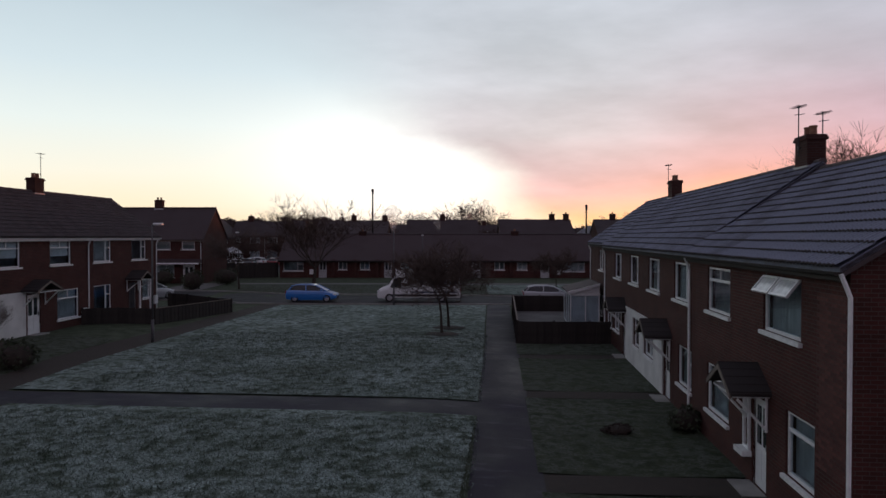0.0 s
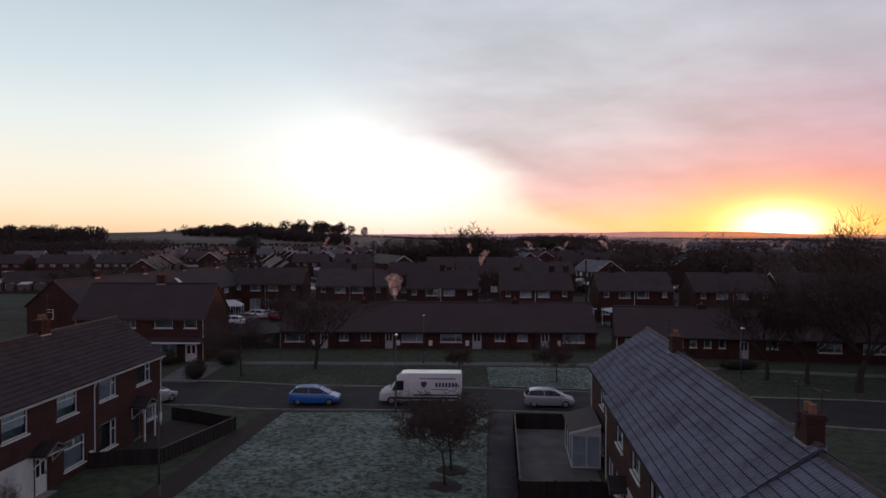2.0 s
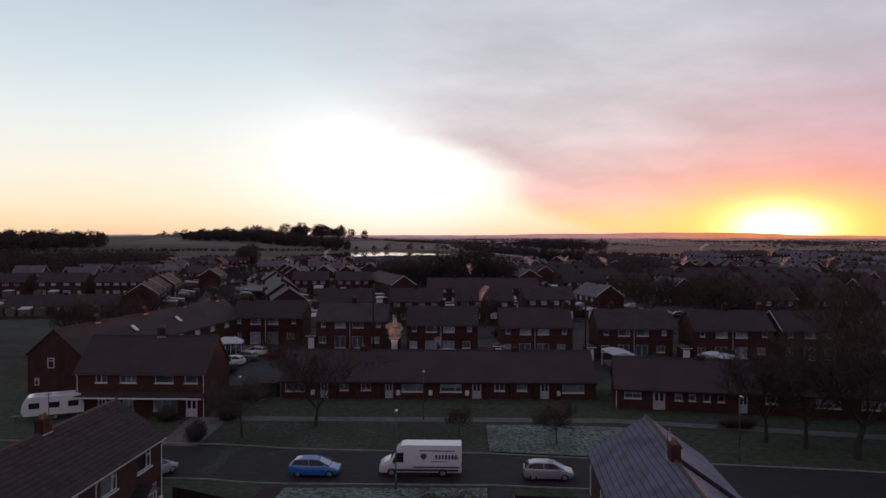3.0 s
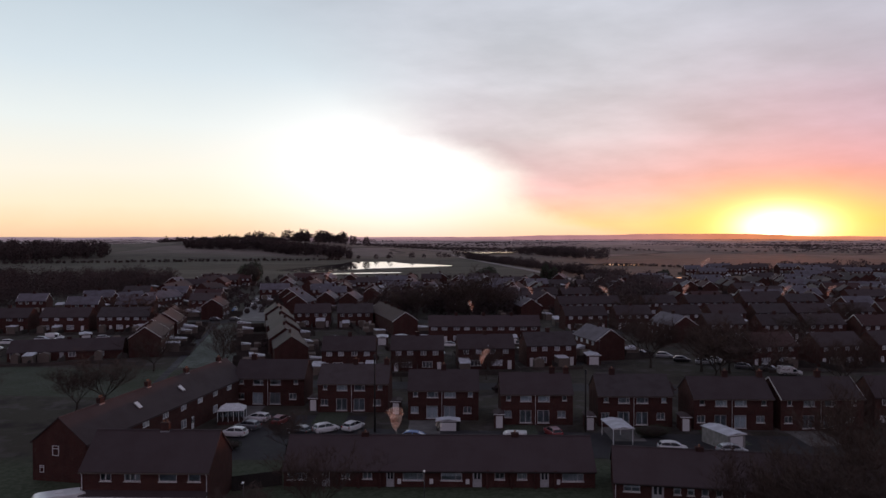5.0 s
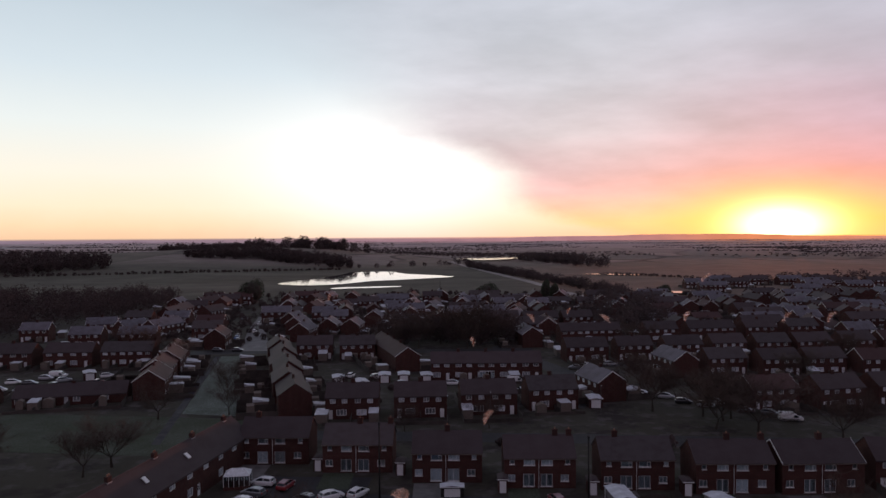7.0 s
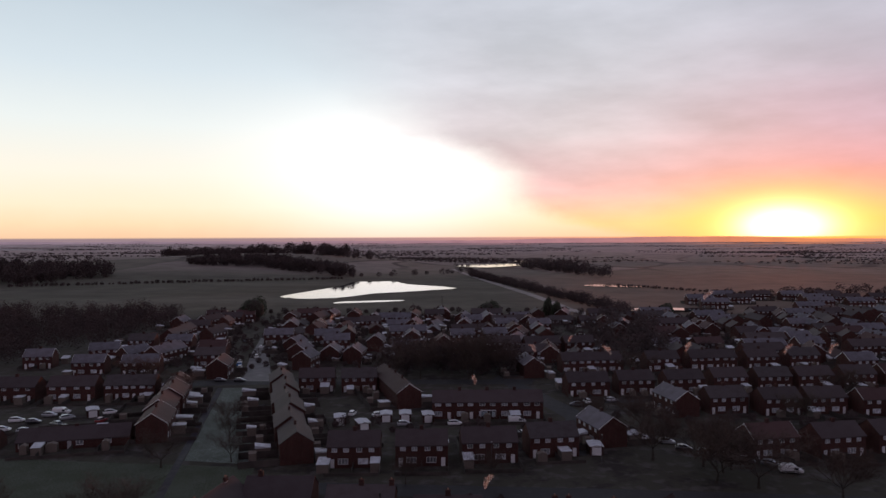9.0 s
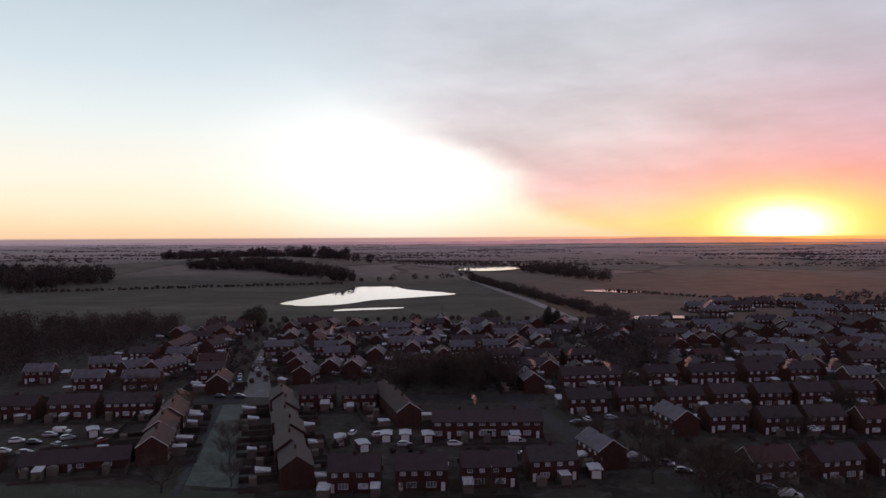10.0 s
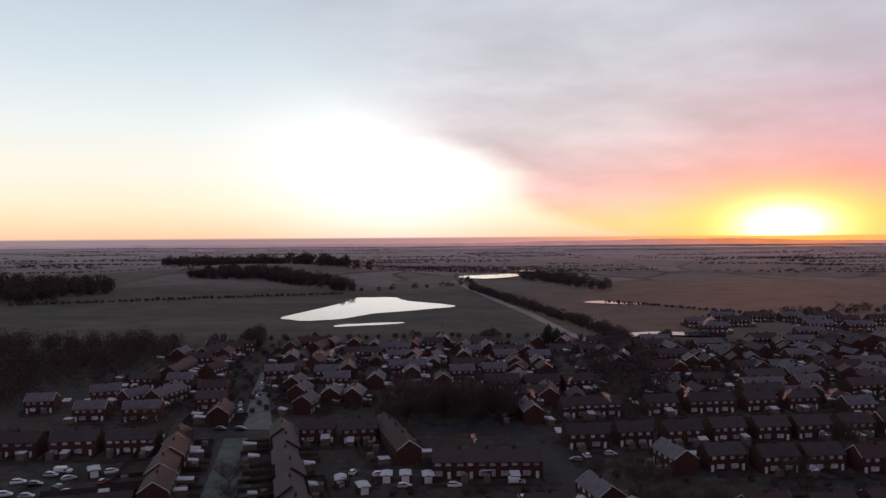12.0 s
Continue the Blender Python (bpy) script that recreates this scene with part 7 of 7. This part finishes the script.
# fences, garden walls and small sheds of the far gardens
def garden_clutter():
    rng = random.Random(41)
    bm, bs, bf = bmesh.new(), bmesh.new(), bmesh.new()
    for (x, y, yaw, L) in SPOTS:
        m = pose(x, y, land_height(x, y), 0, 0, yaw)
        n = max(2, round(L / 6.2))
        for side, depth in ((-1, rng.uniform(4, 7)), (1, rng.uniform(7, 11))):
            y0 = -0.3 if side < 0 else 7.9
            for k in range(n + 1):
                if rng.random() < 0.2:
                    continue
                u, h = L * k / n, rng.uniform(0.9, 1.8)
                v = box(bm, u - 0.04, y0, -0.2, u + 0.04, y0 + side * depth, h)
                for q in v:
                    q.co = m @ q.co
            v = box(bm, 0, y0 + side * depth, -0.2, L, y0 + side * (depth + 0.08), rng.uniform(0.5, 1.0) if side < 0 else rng.uniform(0.9, 1.8))
            for q in v:
                q.co = m @ q.co
            for k in range(n):
                if rng.random() < 0.4:
                    w, u = rng.uniform(1.6, 2.6), L * (k + rng.uniform(0.1, 0.5)) / n
                    yy = y0 + side * rng.uniform(2.0, depth - 1.0)
                    h = rng.uniform(1.8, 2.3)
                    pts = [(u, 0), (u + w, 0), (u + w, h), (u + w / 2, h + 0.4), (u, h)]
                    k0 = len(bs.verts)
                    prism(bs, pts, yy, yy + 1.8)
                    bs.verts.ensure_lookup_table()
                    for q in bs.verts[k0:]:
                        q.co = m @ q.co
        for _ in range(2 if y > 150 else 0):      # garage and lean-to roofs white with rime
            if rng.random() < 0.62:
                u, yy, w, d, h = rng.uniform(-3.5, L), rng.choice((-5.0, -3.6, 9.5, 12.0)), rng.uniform(2.2, 3.2), rng.uniform(2.2, 4.6), rng.uniform(2.0, 2.5)
                k0 = len(bf.verts)
                prism(bf, [(yy, h), (yy + d, h + rng.uniform(0.15, 0.8)), (yy + d, h - 0.12), (yy, h - 0.12)], u, u + w, "x")
                box(bs, 0, 0, 0, 0.01, 0.01, 0.01)
                bs.verts.ensure_lookup_table()
                for q, (px, py, pz) in zip(bs.verts[-8:], [(u + 0.1 + (w - 0.2) * i, yy + 0.1 + (d - 0.2) * j, -0.2 + (h + 0.05) * k) for k in (0, 1) for i, j in ((0, 0), (1, 0), (1, 1), (0, 1))]):
                    q.co = m @ Vector((px, py, pz))
                bf.verts.ensure_lookup_table()
                for q in bf.verts[k0:]:
                    q.co = m @ q.co
    tagged(part("outbuilding_roofs", bf, WHITE_ROOF, None), label="flat roofs of far garages white with rime", category="roof", kind="stuff")
    tagged(part("garden_fencing", bm, GARDEN_TIMBER, None), label="weathered fences and low walls between far gardens", category="fence", kind="stuff")
    tagged(part("garden_sheds", bs, PALE_TIMBER, None), label="small weathered timber sheds in far gardens", category="shed", kind="stuff")


garden_clutter()

# ---------------------------------------------------------------- woods, hedgerows, distance
def wood_stuff(name, label, spots, seed, mat=None, leaf=1.6, per=70, category="wood"):
    """Woodland seen from afar: many crowns of small twig clumps, with stems."""
    me = leaf_mass(name, spots, leaf, seed, mat or WOOD_MASS, per)
    return tagged(put(name, me), label=label, category=category, kind="stuff")


def crowns(outline, count, h, seed, spread=0.45):
    """Tree crowns strewn inside a polygon."""
    rng = random.Random(seed)
    xs, ys = [p[0] for p in outline], [p[1] for p in outline]
    out = []
    while len(out) < count:
        x, y = rng.uniform(min(xs), max(xs)), rng.uniform(min(ys), max(ys))
        inside, j = False, len(outline) - 1
        for i in range(len(outline)):
            (xi, yi), (xj, yj) = outline[i], outline[j]
            if (yi > y) != (yj > y) and x < (xj - xi) * (y - yi) / (yj - yi) + xi:
                inside = not inside
            j = i
        if inside:
            hh = h * rng.uniform(0.65, 1.15)
            out.append((x, y, land_height(x, y) + hh * 0.5, hh * spread, hh * spread, hh * 0.52))
    return out


def line_crowns(pts, gap, h, seed, jitter=3.0):
    rng = random.Random(seed)
    out = []
    for a, b in zip(pts, pts[1:]):
        n = max(1, int(math.dist(a, b) / gap))
        for i in range(n):
            t = (i + rng.random()) / n
            x, y = a[0] + (b[0] - a[0]) * t + rng.uniform(-jitter, jitter), a[1] + (b[1] - a[1]) * t + rng.uniform(-jitter, jitter)
            hh = h * rng.uniform(0.5, 1.2)
            out.append((x, y, land_height(x, y) + hh * 0.48, hh * 0.55, hh * 0.55, hh * 0.5))
    return out


wood_stuff("woodland", "bare winter wood at the edge of the estate", crowns([(-345, 262), (-192, 268), (-180, 300), (-166, 340), (-163, 400), (-168, 470), (-345, 470)], 420, 11.5, 1), 1, leaf=0.42, per=330)
wood_stuff("woodland", "dark wood on the low hill", crowns([(-372, 1010), (-250, 1000), (-140, 900), (-110, 880), (-150, 990), (-260, 1090), (-365, 1080)], 150, 15, 2), 2, leaf=1.1, per=230)
wood_stuff("woodland", "long dark wood behind the hill", crowns([(-700, 1700), (-420, 1420), (-180, 1200), (-120, 1210), (-300, 1480), (-600, 1800)], 170, 22, 3), 3, leaf=1.7, per=170)
wood_stuff("woodland", "dark wood beyond the field", crowns([(-620, 720), (-445, 735), (-395, 830), (-420, 900), (-640, 900)], 190, 17, 4), 4, leaf=1.2, per=200)
wood_stuff("woodland", "dark copse among the fields", crowns([(118, 1165), (125, 1080), (196, 870), (212, 900), (180, 1130)], 90, 15, 5), 5, leaf=1.1, per=140)
wood_stuff("hedgerow", "overgrown hedgerow beside a farm track", line_crowns([(30, 935), (70, 720), (100, 560), (118, 470), (110, 430)], 2.6, 8.5, 6, 5), 6, leaf=0.6, per=170, category="hedge")
wood_stuff("hedgerow", "thin hedgerow across the fields", line_crowns([(165, 740), (260, 612), (300, 560)], 3.0, 2.6, 7, 1), 7, leaf=0.6, per=60, category="hedge")
wood_stuff("hedgerow", "thin hedgerow along a field", line_crowns([(-445, 720), (-250, 800), (-120, 850)], 3.5, 3.5, 8, 2), 8, leaf=0.7, per=60, category="hedge")
wood_stuff("hedgerow", "thin hedgerow and trees by the far pool", line_crowns([(-120, 880), (0, 950), (40, 1010), (20, 1120)], 14.0, 8, 9, 6), 9, leaf=1.0, per=60, category="hedge")
wood_stuff("woodland", "bare trees between the houses", crowns([(66, 282), (92, 282), (118, 400), (122, 440), (100, 445), (70, 360)], 70, 11, 10), 10, leaf=0.6, per=220)
wood_stuff("woodland", "bare trees behind the far green", crowns([(-24, 268), (26, 268), (30, 304), (-22, 308)], 52, 11, 12), 12, leaf=0.6, per=200)
wood_stuff("woodland", "bare trees behind the bungalows at the road's bend", crowns([(62, 60), (130, 40), (150, 100), (70, 100)], 40, 11, 13), 13, TWIG, leaf=0.4, per=420)
wood_stuff("woodland", "trees and scrub at the field's edge behind the far houses", line_crowns([(-160, 478), (-90, 486), (0, 486), (60, 480), (110, 466)], 8.0, 5, 14, 5), 14, leaf=0.6, per=110)
wood_stuff("woodland", "scrub behind the eastern houses", line_crowns([(225, 575), (300, 600), (420, 640)], 7.0, 9, 15, 8), 15, leaf=0.9, per=110)
wood_stuff("garden_scrub", "hedges and small trees between the far gardens", [s for y in range(285, 462, 10) for s in line_crowns([(-150, y), (200, y + 4)], 7.0, 3.8, y, 5)], 16, leaf=0.42, per=90, category="hedge")
wood_stuff("garden_scrub", "hedges and small trees between the gardens", line_crowns([(-130, 240), (-95, 245)], 6, 4, 31, 4) + line_crowns([(-45, 190), (-28, 192), (-6, 194), (30, 190)], 5, 3, 32, 5) + line_crowns([(44, 200), (140, 196)], 6, 4, 33, 5)
           + line_crowns([(44, 243), (140, 250)], 5, 4.5, 34, 3) + line_crowns([(44, 256), (140, 262)], 6, 4, 37, 4) + line_crowns([(70, 220), (140, 221)], 5, 4, 38, 3) + line_crowns([(72, 184), (135, 190)], 5, 4.5, 39, 4) + line_crowns([(64, 226), (74, 224)], 1.2, 2.2, 40, 0.6) + line_crowns([(-165, 246), (-90, 252)], 5, 4.5, 42, 5) + line_crowns([(-24, 140), (66, 132)], 7, 2.2, 35, 3) + line_crowns([(-34, 175), (30, 182)], 6, 2.5, 36, 3), 17, leaf=0.35, per=120, category="hedge")
# broken lines of trees over the far plain
far_spots = []
rng = random.Random(23)
for k in range(190):
    y = 1250 * (3.6 ** rng.random())
    x = rng.uniform(-0.75, 0.75) * y
    ln = 60 * (9 ** rng.random())
    tilt = rng.uniform(-0.25, 0.25)
    high = 2.2 + 6.5 * rng.random() ** 2
    row = line_crowns([(x, y), (x + ln, y + ln * tilt)], 6 + y / 1200, high, k, 3 if k % 4 else 22)
    far_spots += [(a, b, c - 0.1 * high, rx * rng.uniform(1.0, 2.2), ry, rz * 0.8) for (a, b, c, rx, ry, rz) in row]

def haze_glow_material(name, dim):
    """The far ridges: sunlit mist painted as emission, rosy, and golden under the sun."""
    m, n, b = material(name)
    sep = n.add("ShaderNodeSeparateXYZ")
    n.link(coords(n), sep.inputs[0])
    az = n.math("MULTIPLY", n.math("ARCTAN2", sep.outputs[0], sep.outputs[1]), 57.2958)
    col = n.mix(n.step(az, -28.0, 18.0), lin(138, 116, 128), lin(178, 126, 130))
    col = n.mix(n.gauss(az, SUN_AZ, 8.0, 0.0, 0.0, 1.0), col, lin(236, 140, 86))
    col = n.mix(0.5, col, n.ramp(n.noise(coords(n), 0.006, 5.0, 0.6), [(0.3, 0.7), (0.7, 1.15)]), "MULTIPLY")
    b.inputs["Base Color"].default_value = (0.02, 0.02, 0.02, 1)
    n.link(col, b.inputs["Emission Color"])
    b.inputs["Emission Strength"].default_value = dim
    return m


def far_ridge(y, base, top, seed, mat, rise=0.0):
    """A long low ridge on the skyline."""
    bm = bmesh.new()
    lo, hi, back = [], [], []
    for i in range(181):
        x = -4500 + 50 * i
        h = top + 7 * noise.noise(Vector((x / 420, seed, 0))) + 3 * noise.noise(Vector((x / 90, seed, 3))) + rise * math.exp(-((x - 1500) / 900) ** 2)
        lo.append(bm.verts.new((x, y, base)))
        hi.append(bm.verts.new((x, y + 60, h)))
        back.append(bm.verts.new((x, y + 160, base)))
    for i in range(180):
        bm.faces.new((lo[i], lo[i + 1], hi[i + 1], hi[i]))
        bm.faces.new((hi[i], hi[i + 1], back[i + 1], back[i]))
    tagged(part("backdrop", bm, mat, None, smooth=True), label="distant ridge on the horizon glowing with painted sunrise haze", category="hills", kind="structure")


far_ridge(4450, 0, 30, 2.0, haze_glow_material("far_haze_glow", 0.95), 22)
far_ridge(3500, 0, 17, 5.0, haze_glow_material("mid_haze_glow", 0.55))
far_ridge(2750, 0, 11, 8.0, haze_glow_material("near_haze_glow", 0.3))
wood_stuff("far_woods", "distant lines of hedges and woods on the plain", far_spots, 18, leaf=1.3, per=22)


# ---------------------------------------------------------------- smoke from the chimneys
def smoke(x, y, z, h, lean, seed, size=1.0):
    rng = random.Random(seed)
    bm = bmesh.new()
    rings = []
    for i in range(17):
        t = i / 16
        r = size * (0.14 + 0.95 * t * (1 - 0.3 * t)) * rng.uniform(0.85, 1.15) * (1.0 if i < 15 else 0.7 if i == 15 else 0.2)
        c = Vector((lean * h * t * t + rng.uniform(-0.22, 0.22) * t * size, rng.uniform(-0.2, 0.2) * t, h * t))
        rings.append([c + Vector((r * math.cos(k * math.pi / 8), r * math.sin(k * math.pi / 8), 0)) for k in range(16)])
    loft(bm, rings)
    for v in bm.verts:
        v.co += Vector((noise.noise(v.co * 1.1 + Vector((seed, 0, 0))), noise.noise(v.co * 1.1 + Vector((0, seed, 0))), noise.noise(v.co * 1.1 + Vector((0, 0, seed))))) * 0.55 * size
    ob = part("smoke_plume", bm, SMOKE, None, smooth=True, m=pose(x, y, z))
    tagged(ob, label="thin plume of pale smoke rising from a chimney", category="smoke", group="chimney smoke", kind="stuff")


for i, (x, y, z, h, lean, s) in enumerate(((-6.0, 89.8, 5.7, 4.4, -0.15, 1.25), (-0.6, 90.0, 6.0, 1.5, -0.2, 0.5), (6.4, 121.5, 9.0, 3.5, 0.35, 0.9), (8.2, 208.6, 9.0, 4.0, -0.2, 1.0), (33.0, 268.0, 9.0, 4.5, -0.4, 1.2), (60.0, 260.5, 9.0, 5.0, -0.6, 1.3),
                                             (90.0, 267.0, 9.0, 5.0, 0.25, 1.2), (125.0, 263.0, 9.0, 5.0, 0.6, 1.3), (142.0, 264.0, 9.0, 5.0, 0.6, 1.2), (170.0, 470.0, 11.0, 7.0, 0.8, 2.2), (-60.0, 365.0, 9.0, 6.0, 0.4, 1.2), (50.0, 292.0, 9.0, 4.0, 0.3, 1.0))):
    smoke(x, y, z, h * 0.75, lean * 1.3, i + 1, s)


# ---------------------------------------------------------------- rough grass of the green
def tufts(name, count, area, seed, label):
    rng = random.Random(seed)
    v, f = [], []
    (x0, x1, y0, y1) = area
    while len(f) < count:
        y = y0 + (y1 - y0) * rng.random() ** 1.7
        x = rng.uniform(x0, x1)
        left, right = -13.2 + (y - 14) * 0.0 if y > 22 else -11 - (y - 4) * 0.14, 0.1 + 0.076 * (y - 8)
        if not (left < x < right) or 21.4 < y + 0.08 * (x + 5) < 24.2:
            continue
        z = land_height(x, y) + 0.07
        s = rng.uniform(0.03, 0.085)
        a = rng.uniform(0, 6.28)
        dx, dy = math.cos(a) * 0.014, math.sin(a) * 0.014
        lx, ly = rng.uniform(-0.05, 0.05), rng.uniform(-0.05, 0.05)
        k = len(v)
        v += [(x - dx, y - dy, z), (x + dx, y + dy, z), (x + lx, y + ly, z + s)]
        f.append((k, k + 1, k + 2))
    me = bpy.data.meshes.new(name)
    me.from_pydata(v, [], f)
    me.materials.append(LAWN)
    tagged(put(name, me), label=label, category="grass", kind="stuff")


tufts("grass_blades", 70000, (-15.0, 2.5, 9.0, 40.0), 5, "stiff frosted grass blades on the green")
